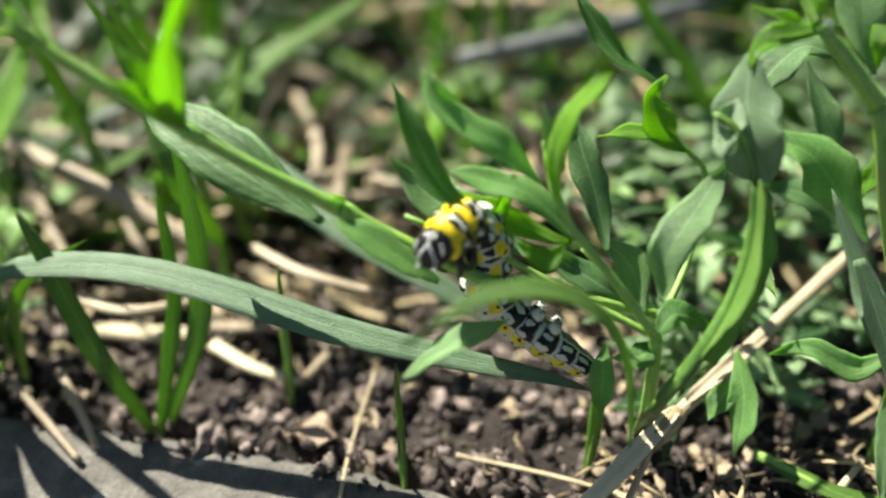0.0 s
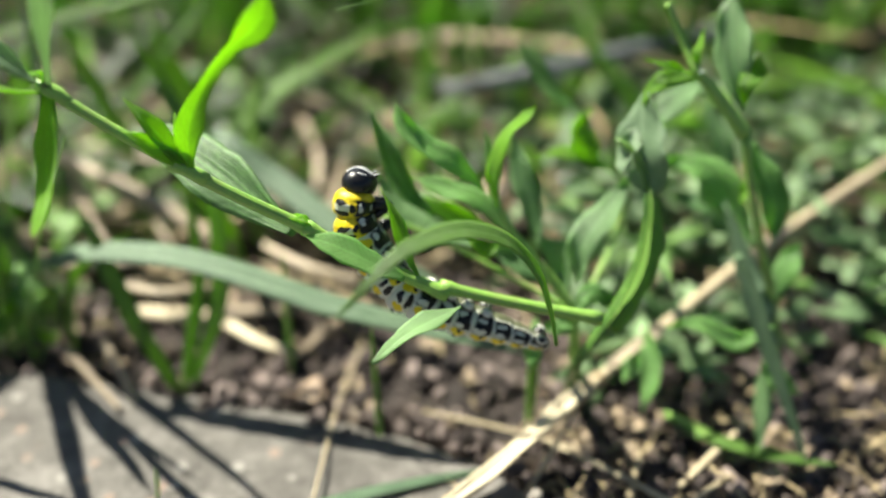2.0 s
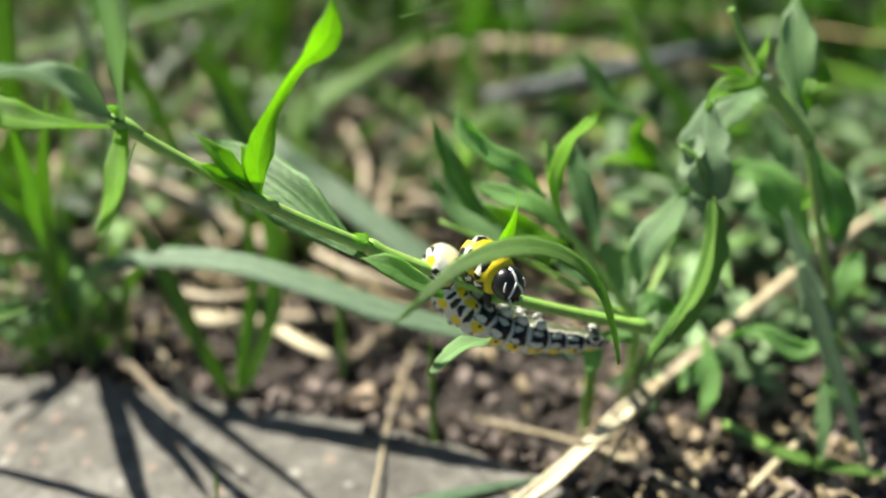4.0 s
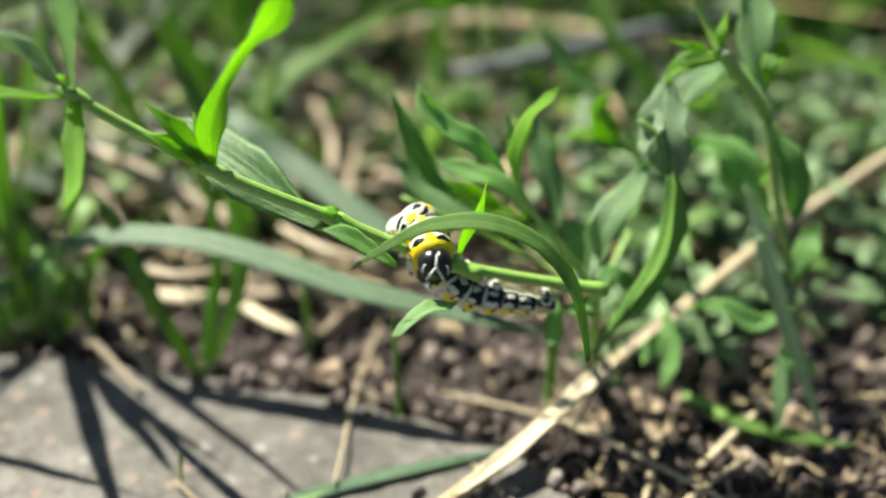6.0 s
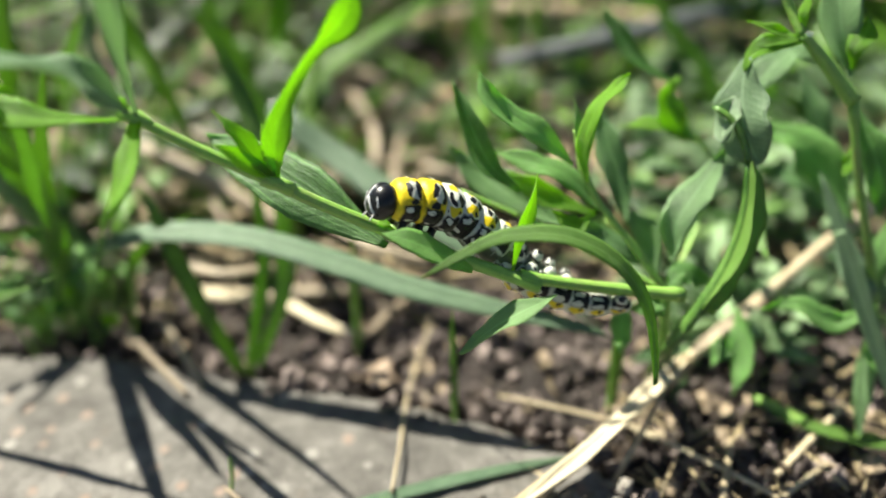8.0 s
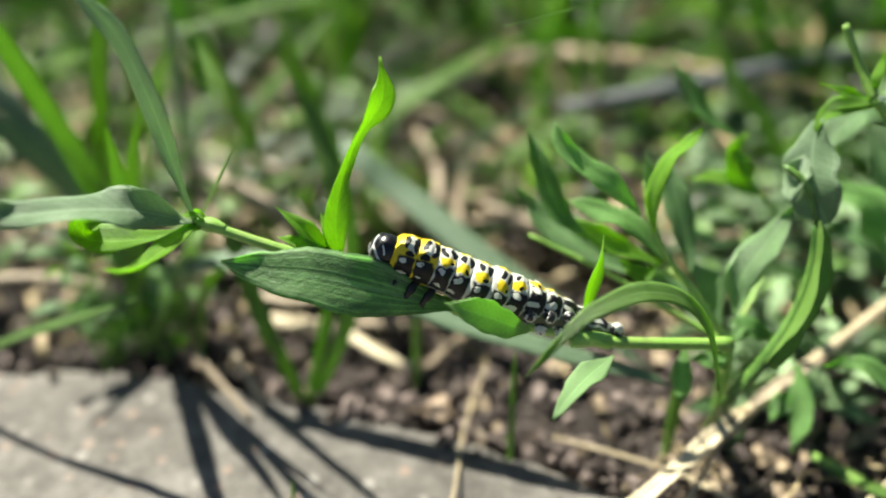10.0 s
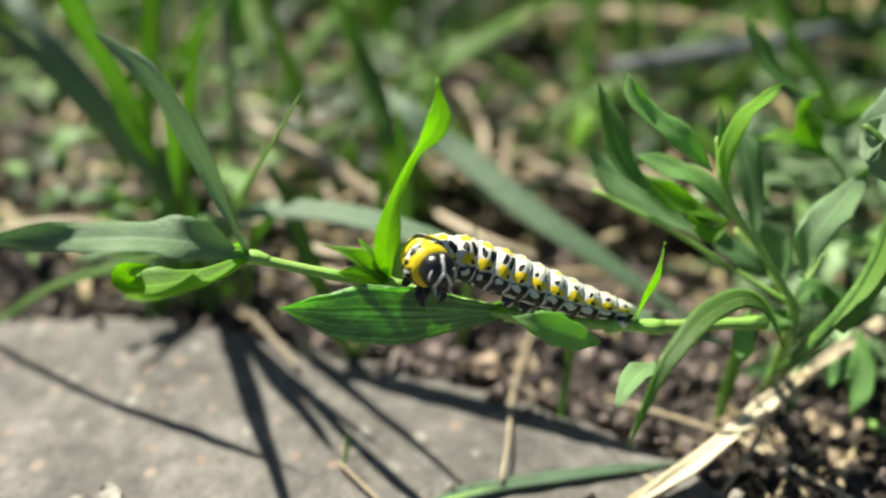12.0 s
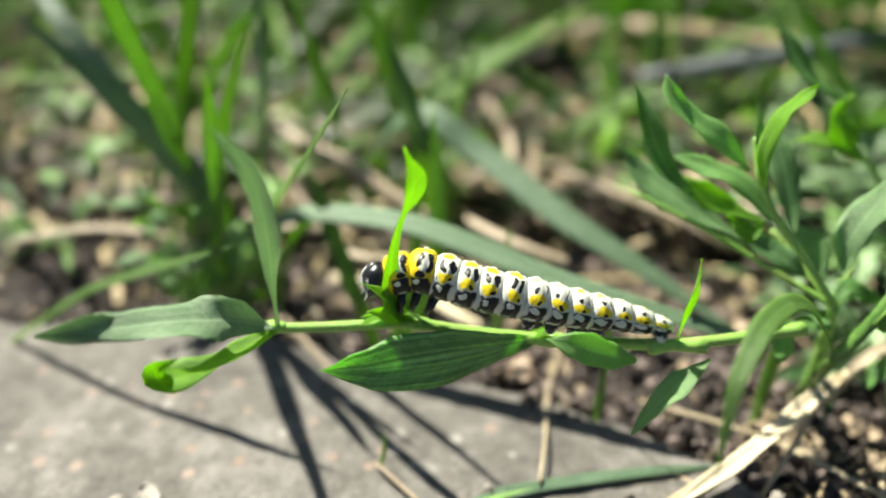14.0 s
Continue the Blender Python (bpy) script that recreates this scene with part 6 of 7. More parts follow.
    go(branch_parts['leaf_drooping'], [
        (0, -64.59, 15.08, 30.45, -4.7, 14.6, -86.8),
        (0.5, -66.12, 16.18, 29.39, -4, 14.3, -87.3),
        (1, -69.88, 14.94, 31.65, -5.7, 52.1, -92.6),
        (1.5, -64.49, 6.79, 35.12, -8.7, 44.1, -96.7),
        (2, -63.55, -1, 35.28, -3.1, 31.3, -82.5),
        (2.5, -63.89, -2.41, 32.33, -2.9, 17.4, -80.9),
        (3, -63.47, -2.67, 32.61, -3.2, 7.7, -79.6),
        (5.5, -64.63, -1.96, 32.41, -2.2, 17.3, -78.4),
        (6, -63.96, -1.9, 32.81, -1.1, 16.9, -75.9),
        (6.5, -63.38, -0.32, 31.97, -3.4, 14.5, -80.8),
        (7, -62.55, -3.01, 31.42, -3.7, 10, -81.1),
        (7.5, -62.85, -3.5, 31.07, -3.5, 6.7, -79.6),
        (8, -64.45, -0.72, 28.24, -5, 6.1, -82.6),
        (8.5, -62.34, -5.29, 29.83, -5.7, 5.3, -83.7),
        (9, -65.05, 0.23, 24.59, -9.7, -3.7, -89.6),
        (11.5, -74.15, -6.6, 13.46, -16.4, -22.1, -109.8),
        (12, -72.04, -8.14, 9.13, -17.3, -19, -115.3),
        (12.5, -70.72, -9.23, 10.09, -15.9, -18.6, -111.6),
        (13, -72.05, -6.14, 6.55, -13.7, -18.1, -113.7),
        (13.5, -72.34, -8.26, 6.61, -16.4, -20.2, -114.3),
        (14, -74.44, -11.74, -0.37, -18.6, -20.9, -112.1),
    ])
    go(branch_parts['leaf_bud'], [
        (0, -50.43, 13.32, 20.18, -49.3, -59.7, 170.3),
        (0.5, -51.63, 14.19, 19.32, -48.7, -59.1, 169.8),
        (1, -51.38, 11.81, 19.78, -52.4, -60.5, 164.9),
        (1.5, -48.93, 4.41, 23.03, -47.4, -55.9, 168.4),
        (2, -48.65, -2.28, 24.91, -46.3, -54.9, 169.7),
        (2.5, -49.47, -3.09, 22.34, -42.6, -50.5, 169.8),
        (3, -48.66, -3.11, 22.3, -42.4, -50.9, 167.7),
        (5.5, -49.72, -2.98, 22.48, -41.6, -51, 170.6),
        (6, -49.18, -2.91, 23.08, -41.7, -51.2, 170.8),
        (6.5, -48.94, -1.62, 21.89, -41.1, -53, 169.4),
        (7, -48.24, -3.83, 21.75, -39.8, -52, 166.7),
        (7.5, -48.64, -3.69, 21.96, -81, -64.5, -127.7),
        (8, -49.53, -0.86, 19.14, -47.5, -58.2, 175.7),
        (8.5, -48.33, -5.24, 20.63, -38.5, -49.5, 166.3),
        (9, -48.83, -1.25, 17.04, -37.8, -47, 166.9),
        (11.5, -56.06, -5.97, 8.73, -35.9, -39.5, -179.8),
        (12, -54.32, -6.81, 5.01, -38, -45.9, -157.2),
        (12.5, -52.59, -7.99, 5.46, -29.2, -33.6, -179.7),
        (13, -53.74, -5.03, 2.53, -27.2, -38.8, -170.6),
        (13.5, -55.74, -6.87, 2.85, -35.9, -44.8, -168.1),
        (14, -58.1, -7.9, -1.29, -60.7, -58.4, -134),
    ])
    go(branch_parts['leaf_low'], [
        (0, -15.84, 5.34, -1.18, -1.8, 7.3, -150.7),
        (0.5, -16.21, 6.02, -1.57, -2.5, 10, -156.2),
        (1, -16.35, 4.1, -0.64, 1.1, -1.1, -141.9),
        (1.5, -18.33, -2.16, 2.73, 3.9, -14.5, -130.5),
        (2, -15.95, -6.51, 6.5, -0, 3.3, -140.6),
        (2.5, -18.22, -7.85, 4.34, 2.1, -11.4, -133.1),
        (3, -20.36, -8.14, 3.81, 3.8, -21.6, -126.7),
        (5.5, -20.4, -8.03, 4.28, 7, -17.3, -123.9),
        (6, -19.38, -7.54, 5.36, 6.7, -18, -126.3),
        (6.5, -16.2, -5.89, 5.2, 1.6, -0.6, -139.9),
        (7, -16.03, -5.13, 4.38, -1.3, 6.7, -147.8),
        (7.5, -15.56, -4.83, 4.21, -3.2, 10.4, -151.8),
        (8, -15.51, -4.75, 3.9, -4.4, 17.3, -155.6),
        (8.5, -14.8, -4.95, 3.87, -6, 21, -156.8),
        (9, -14.54, -4.35, 3.5, -5.1, 14.5, -146.9),
        (11.5, -20.57, -9.83, -0.56, 9.9, -18.8, -113.9),
        (12, -19.4, -8.77, -3.62, 7.8, -18.5, -118.5),
        (12.5, -19.22, -8.22, -3.4, 2.8, -0.9, -131.3),
        (13, -18.32, -7.91, -3.69, 5.4, 3.7, -131.6),
        (13.5, -18.23, -8.03, -2.14, 1.1, 9.8, -137.5),
        (14, -17.37, -7.82, -4.23, -4.5, 33.7, -145.8),
    ])
    go(branch_parts['leaf_short'], [
        (0, -23.91, 7.38, 2.98, -24.6, -30.7, 166.5),
        (0.5, -23.1, 8.21, 2.57, -24.1, -30.4, 165.5),
        (1, -22.61, 5.85, 3.15, -26.7, -29.4, 165.7),
        (1.5, -22.94, 0.24, 7.87, -26.8, -28.5, 168.5),
        (2, -23.28, -5.16, 10.1, -26.1, -26.5, 173.9),
        (2.5, -25.6, -6.4, 8.31, -31, -38.5, -171.5),
        (3, -26.19, -5.85, 9.25, -32.9, -40.9, -160),
        (5.5, -27.62, -5.95, 8.83, -30.9, -45.5, -148.8),
        (6, -27.57, -5.45, 9.84, -28.7, -45.2, -144.1),
        (6.5, -27.05, -4.35, 9.03, -26.9, -43.7, -148.3),
        (7, -25.87, -4.99, 6.51, -27.3, -38.5, -178.4),
        (7.5, -25.03, -3.87, 7.53, -24.9, -29.4, -179.4),
        (8, -26.28, -3.79, 7.3, -27, -37.7, -162.3),
        (8.5, -25.12, -4.85, 6.29, -58.9, -38.5, -167.1),
        (9, -26.13, -4.39, 6.56, -67.4, -42.4, -154.2),
        (11.5, -28.27, -9.28, 2.81, -57.8, -31.7, -156.2),
        (12, -26.98, -8.87, -1, -55.9, -31.9, -159),
        (12.5, -26.44, -8.55, -1.03, -52.8, -31, -160.6),
        (13, -27.38, -8.25, -1.45, -49.7, -29.9, -158.4),
        (13.5, -28.69, -9.22, -0.59, -56.2, -34, -156.2),
        (14, -27.34, -9.91, -3.71, -55.3, -27.6, -160.5),
    ])
    go(arch_blade, [
        (0, 21.43, -51.15, 19.93, 26.6, -38.7, -170),
        (0.5, 20.77, -50.79, 19.7, 27.3, -35.3, -172.6),
        (1, 21.08, -51.46, 21.56, 23.9, -31.7, -167.1),
        (1.5, 19.26, -56.37, 25.8, 22.7, -32.3, -166.2),
        (2, 20.44, -56.88, 35.08, 19.7, -29.4, -152.8),
        (2.5, 20.7, -56.51, 34.93, 17.1, -29, -143.8),
        (3, 19.89, -55.9, 35.12, 16.8, -28.5, -145),
        (5.5, 20.62, -60, 30.66, 24.8, -26.2, 177.7),
        (6, 21.19, -59.77, 31.61, 25.3, -26, 177.2),
        (6.5, 20.9, -59.08, 30.25, 27.2, -28.2, 175.3),
        (7, 20.51, -58.75, 28.72, 28.2, -39.8, -172.6),
        (7.5, 20.57, -58.74, 27.9, 26.6, -29.8, 176.4),
        (8, 20.49, -58.83, 27.35, 26.6, -29.8, 176.3),
        (8.5, 20.42, -58.44, 27.66, 25, -31.2, -179.4),
        (9, 21.2, -56.16, 28.55, 21.4, -33.2, -164.4),
        (11.5, 22.32, -47.77, 26.5, 7.7, -7.3, -142.8),
        (12, 22.71, -48.55, 26.13, 13.6, -7.5, -135.7),
        (12.5, 24.53, -46.78, 23.66, 19.2, -9.7, -136.7),
        (13, 25.01, -47.01, 25.28, 16.1, -4.7, -136.7),
        (13.5, 22.25, -49.04, 25.97, 14, -9.8, -134.7),
        (14, 22.1, -52.37, 28.82, 19.6, -7, -127.7),
    ])
    go(caterpillar, [
        (0, 9.09, -35.75, 26.74, 0, -0, 0),
        (0.5, 8.44, -35.36, 25.85, 0, -0, 0),
        (1, 7.29, -36.5, 27.85, 0, -0, 0),
        (1.5, 6.62, -41.87, 32.65, 0, -0, 0),
        (2, 5.75, -48.88, 34.47, 0, -0, 0),
        (2.5, 6.06, -49.72, 32.7, 0, -0, 0),
        (3, 5.98, -49.18, 33.2, 0, -0, 0),
        (5.5, 2.57, -49.82, 33.57, 0, -0, 0),
        (6, 4.56, -48.46, 35.59, 0, -0, 0),
        (6.5, 5.04, -46.58, 35.36, 0, -0, 0),
        (7, 4.66, -44.95, 35.66, 0, -0, 0),
        (7.5, 5.31, -45.06, 35.1, 0, -0, 0),
        (8, 4.62, -45.05, 34.83, 0, -0, 0),
        (8.5, 2.21, -46.29, 37.27, 0, -0, 0),
        (9, 1.74, -46.3, 38.95, 0, -0, 0),
        (11.5, -12.24, -52.05, 39.55, 0, -0, 0),
        (12, -11.78, -51.24, 36.45, 0, -0, 0),
        (12.5, -11.7, -50.26, 37, 0, -0, 0),
        (13, -10.78, -49.88, 35.31, 0, -0, 0),
        (13.5, -12.7, -51.48, 36.59, 0, -0, 0),
        (14, -14.12, -53.08, 33.96, 0, -0, 0),
    ])
    go(rings[0], [
        (0, 10.53, -4.15, -6.75, -160.2, -33.9, 162.8),
        (0.5, 10.42, -4.04, -6.11, -159.5, -33, 162),
        (1, 9.46, -4.57, -7.29, -158.1, -38.9, 158.6),
        (1.5, 9.18, -4.07, -7.44, -158.1, -40.9, 160.3),
        (2, 13.25, -1.18, -5.05, -167.9, -21.5, 175.4),
        (2.5, 14.1, -0.61, -4.38, -168.9, -19, 175.9),
        (3, 13.23, -0.12, -4.12, -170.3, -16.6, 179.6),
        (5.5, 13.53, 0.26, -2.23, -164.4, 1.3, -179.9),
        (6, 12.21, -0.78, -3.28, -163.8, -5.8, 174.5),
        (6.5, 12.1, -1.54, -4.04, -162.8, -2.8, 177.6),
        (7, 12.85, -2.1, -4.84, 196.3, -8.1, 173.9),
        (7.5, 12.34, -1.52, -4.34, 199.5, -4.2, 177.5),
        (8, 13.08, -1.72, -4.78, 199.7, -5.7, 176.5),
        (8.5, 11.38, -0.92, -7.2, 192.9, -19.5, 178.3),
        (9, 11.24, 0.52, -6.53, 170.5, -21.7, -179),
        (10.25, 11.36, 0.68, -5.03, 90.2, -18.3, -176.5),
        (11.5, 11.47, 0.83, -3.52, 13.2, -14.9, -174),
        (12, 11.9, 0.77, -3.93, 14.1, -14.6, -173.6),
        (12.5, 12.37, 0.62, -4.18, 16.1, -16.5, -174.3),
        (13, 11.35, 0.4, -3.47, 19.1, -15.7, -176.6),
        (13.5, 12.46, 1.05, -3.5, 15.7, -17.3, -175.9),
        (14, 14.21, 1.76, -3.77, 12.5, -16.4, -173.8),
    ])
    go(rings[1], [
        (0, 8.43, -3.52, -5.27, -160.2, -33.9, 162.8),
        (0.5, 8.38, -3.39, -4.71, -159.5, -33.1, 162.1),
        (1, 7.6, -3.85, -5.67, -158.1, -38.9, 158.6),
        (1.5, 7.4, -3.44, -5.79, -158.1, -40.8, 160.3),
        (2, 10.61, -0.97, -4.01, -167.9, -21.4, 175.4),
        (2.5, 11.31, -0.4, -3.41, -168.9, -19.1, 175.8),
        (3, 10.58, -0.1, -3.33, -170.3, -16.6, 179.6),
        (5.5, 10.73, 0.26, -2.31, -164.4, 0.3, -179.4),
        (6, 9.66, -0.52, -3.04, -163.8, -6.3, 174.7),
        (6.5, 9.48, -1.44, -3.95, -162.8, -3.6, 177.4),
        (7, 10.07, -1.81, -4.48, 196.4, -8.8, 173.7),
        (7.5, 9.65, -1.41, -4.19, 199.5, -4.8, 177.3),
        (8, 10.23, -1.55, -4.53, 199.8, -6.7, 176.2),
        (8.5, 8.8, -0.85, -6.32, 193.1, -20.7, 178),
        (9, 8.81, 0.48, -5.57, 170.7, -23.1, -178.7),
        (10.25, 8.98, 0.53, -4.24, 91.3, -19.1, -176.3),
        (11.5, 9.15, 0.58, -2.91, 13.2, -15, -174),
        (12, 9.48, 0.5, -3.31, 14.1, -14.7, -173.7),
        (12.5, 9.87, 0.36, -3.44, 16.1, -16.6, -174.4),
        (13, 9.06, 0.26, -2.83, 19.1, -15.7, -176.5),
        (13.5, 9.99, 0.87, -2.72, 15.7, -17.2, -175.9),
        (14, 11.39, 1.46, -2.93, 12.4, -16.2, -173.7),
    ])
    go(rings[2], [
        (0, 6.33, -2.83, -3.82, -159.8, -32, 160.4),
        (0.5, 6.34, -2.7, -3.34, -159.4, -30.9, 160.4),
        (1, 5.73, -3.08, -4.09, -158.5, -36.2, 155.9),
        (1.5, 5.6, -2.76, -4.18, -158.8, -37.7, 157.5),
        (2, 7.96, -0.75, -2.98, -167.2, -20.3, 175.4),
        (2.5, 8.52, -0.21, -2.46, -168.2, -18.1, 176.7),
        (3, 7.92, -0.09, -2.54, -169.3, -17, 179.5),
        (5.5, 7.95, 0.16, -2.19, -164.7, -4.6, -175.1),
        (6, 7.13, -0.34, -2.65, -163.5, -11.1, 178.3),
        (6.5, 6.88, -1.26, -3.57, -161.4, -15.1, 174),
        (7, 7.35, -1.46, -3.85, 198.0, -18.1, 171.5),
        (7.5, 7, -1.23, -3.76, 200.8, -15.6, 174),
        (8, 7.44, -1.3, -3.97, 201.2, -17.1, 173.3),
        (8.5, 6.33, -0.72, -5.15, 196.0, -30.9, 175.7),
        (9, 6.47, 0.39, -4.4, 169.9, -30.4, -176.7),
        (10.25, 6.66, 0.38, -3.33, 92, -23.4, -176),
        (11.5, 6.85, 0.36, -2.26, 13.3, -16.4, -175.3),
        (12, 7.06, 0.26, -2.63, 14.3, -17, -175.4),
        (12.5, 7.38, 0.15, -2.66, 16.3, -18.2, -176.6),
        (13, 6.78, 0.13, -2.18, 19.2, -16.4, -177.2),
        (13.5, 7.51, 0.69, -1.97, 15.6, -15.9, -175.3),
        (14, 8.55, 1.13, -2.14, 12.3, -14.4, -172.9),
    ])
    go(rings[3], [
        (0, 4.19, -1.98, -2.52, -161.1, -26.5, 156.4),
        (0.5, 4.24, -1.89, -2.13, -161, -24.8, 157.9),
        (1, 3.8, -2.13, -2.69, -161.2, -30.1, 152.5),
        (1.5, 3.72, -1.89, -2.77, -161.5, -31.3, 153.3),
        (2, 5.28, -0.54, -2.04, -166.5, -18.9, 175.7),
        (2.5, 5.7, -0.09, -1.59, -167.6, -16.1, 178.4),
        (3, 5.27, -0.06, -1.72, -168.3, -17.2, 179.7),
        (5.5, 5.19, -0.2, -1.9, -164.8, -9.1, -173),
        (6, 4.62, -0.4, -2.09, -163.6, -14.8, -177.3),
        (6.5, 4.45, -0.93, -2.63, -158.9, -24.9, 171.1),
        (7, 4.78, -1.04, -2.79, 200.0, -25.2, 170.2),
        (7.5, 4.51, -0.88, -2.79, 202.4, -25.1, 170.4),
        (8, 4.81, -0.92, -2.93, 202.3, -24.7, 170.7),
        (8.5, 4.1, -0.51, -3.58, 197.0, -38, 173.8),
        (9, 4.29, 0.23, -2.98, 160.7, -34.5, -175.5),
        (10.25, 4.42, 0.22, -2.27, 85.6, -26.2, -176.1),
        (11.5, 4.55, 0.2, -1.55, 13.4, -17.8, -176.7),
        (12, 4.69, 0.12, -1.83, 14.5, -20, -177.9),
        (12.5, 4.91, 0.07, -1.8, 16.5, -19.9, -179.1),
        (13, 4.51, 0.05, -1.49, 19.3, -17.6, -178.7),
        (13.5, 5.01, 0.46, -1.31, 15.4, -14.2, -174.5),
        (14, 5.7, 0.74, -1.45, 12.2, -13, -172.2),
    ])
    go(rings[4], [
        (0, 2.03, -0.97, -1.38, -158.9, -26.9, 154.4),
        (0.5, 2.07, -0.97, -1.14, -159.7, -23.2, 156),
        (1, 1.83, -1.06, -1.45, -159.2, -30.1, 150.6),
        (1.5, 1.8, -0.89, -1.5, -158.9, -32.2, 152.5),
        (2, 2.61, -0.32, -1.09, -164, -20.8, 174.3),
        (2.5, 2.85, -0.04, -0.8, -165.8, -15.3, 179.3),
        (3, 2.62, -0.05, -0.89, -166.1, -17.8, 179.5),
        (5.5, 2.5, -0.34, -1.19, -165.3, -20.9, 176.9),
        (6, 2.2, -0.42, -1.26, -163.8, -24.5, 174.9),
        (6.5, 2.16, -0.52, -1.4, -159.7, -30.1, 168.4),
        (7, 2.32, -0.58, -1.49, -156.2, -29.6, 168),
        (7.5, 2.18, -0.44, -1.51, 197.7, -31.2, 168.8),
        (8, 2.32, -0.48, -1.6, 193.5, -30.6, 169.1),
        (8.5, 2.02, -0.26, -1.83, 181.6, -40.9, 172.9),
        (9, 2.15, 0.08, -1.49, 131.1, -34.7, -177),
        (10.25, 2.21, 0.08, -1.14, 74, -26.8, -177.3),
        (11.5, 2.27, 0.09, -0.79, 13.5, -18.8, -177.5),
        (12, 2.34, 0.06, -0.93, 14.7, -21.5, -178.7),
        (12.5, 2.46, 0.05, -0.9, 16.5, -20.3, -179.5),
        (13, 2.25, 0.02, -0.75, 19.4, -18.3, -179.5),
        (13.5, 2.5, 0.22, -0.68, 15.5, -14.3, -174.6),
        (14, 2.84, 0.36, -0.77, 12.3, -13.9, -172.7),
    ])
    go(rings[5], [
        (0, 0, 0, 0, -147.5, -36.6, 155.1),
        (0.5, 0, 0, 0, -148.8, -32.7, 153.3),
        (1, 0, 0, 0, -145.5, -40.6, 148.7),
        (1.5, 0, 0, 0, -147.2, -41, 155.8),
        (2, 0, 0, 0, -157, -23.7, 172),
        (2.5, 0, 0, 0, -159.7, -16.1, 178.8),
        (3, 0, 0, 0, -159.7, -19.8, 178.1),
        (5.5, 0, 0, 0, -159.8, -29.4, 168.5),
        (6, 0, 0, 0, -157.4, -33.1, 165.1),
        (6.5, 0, 0, 0, -154.5, -35.3, 163.4),
        (7, 0, 0, 0, -162.6, -35.2, 161.7),
        (7.5, 0, 0, 0, 181.1, -38.1, 167.8),
        (8, 0, 0, 0, 169.7, -38.9, 166.8),
        (8.5, 0, 0, 0, 153.8, -44.1, 171.4),
        (9, 0, 0, 0, 107.6, -35, -178.4),
        (10.25, 0, 0, 0, 60.3, -27.7, -178.1),
        (11.5, 0, 0, 0, 13.6, -20.3, -177.8),
        (12, 0, 0, 0, 14.7, -22, -178.2),
        (12.5, 0, 0, 0, 16.4, -19.5, -177.7),
        (13, 0, 0, 0, 19.4, -18.2, -179),
        (13.5, 0, 0, 0, 15.6, -16.2, -175),
        (14, 0, 0, 0, 12.4, -15.9, -172.7),
    ])
    go(rings[6], [
        (0, -1.82, 0.84, 1.72, -123.6, -46.4, 153.8),
        (0.5, -1.72, 0.96, 1.63, -121.7, -45.4, 148.1),
        (1, -1.46, 0.97, 1.87, -115.2, -52.2, 144.4),
        (1.5, -1.64, 0.69, 1.77, -124, -49.6, 156.9),
        (2, -2.56, 0.39, 1.18, -140.1, -26.2, 170),
        (2.5, -2.85, 0.03, 0.78, -143.9, -14.8, 179.7),
        (3, -2.6, 0.1, 0.95, -143.6, -20.1, 177.6),
        (5.5, -2.22, 0.63, 1.57, -132.7, -40.1, 158.2),
        (6, -1.97, 0.65, 1.51, -133.1, -38.9, 158.7),
        (6.5, -1.91, 0.71, 1.66, -128.8, -42, 156.8),
        (7, -1.99, 0.88, 1.79, -166.1, -42.3, 152.9),
        (7.5, -1.94, 0.46, 1.81, 141.9, -45.1, 165.9),
        (8, -2.01, 0.54, 1.96, 125, -46, 164.2),
        (8.5, -1.86, 0.32, 1.98, 117.8, -47, 170.5),
        (9, -2.14, -0.04, 1.5, 81.9, -34.9, -179.6),
        (11.5, -2.24, -0.08, 0.88, 13.7, -21.8, -178.2),
        (12, -2.32, -0.07, 0.97, 14.8, -23.1, -178.2),
        (12.5, -2.47, -0.15, 0.85, 16.3, -18.6, -175.8),
        (13, -2.26, -0.08, 0.73, 19.3, -17.9, -176.7),
        (13.5, -2.47, -0.23, 0.76, 15.7, -17.5, -175.2),
        (14, -2.83, -0.33, 0.82, 12.4, -15.5, -174.6),
    ])
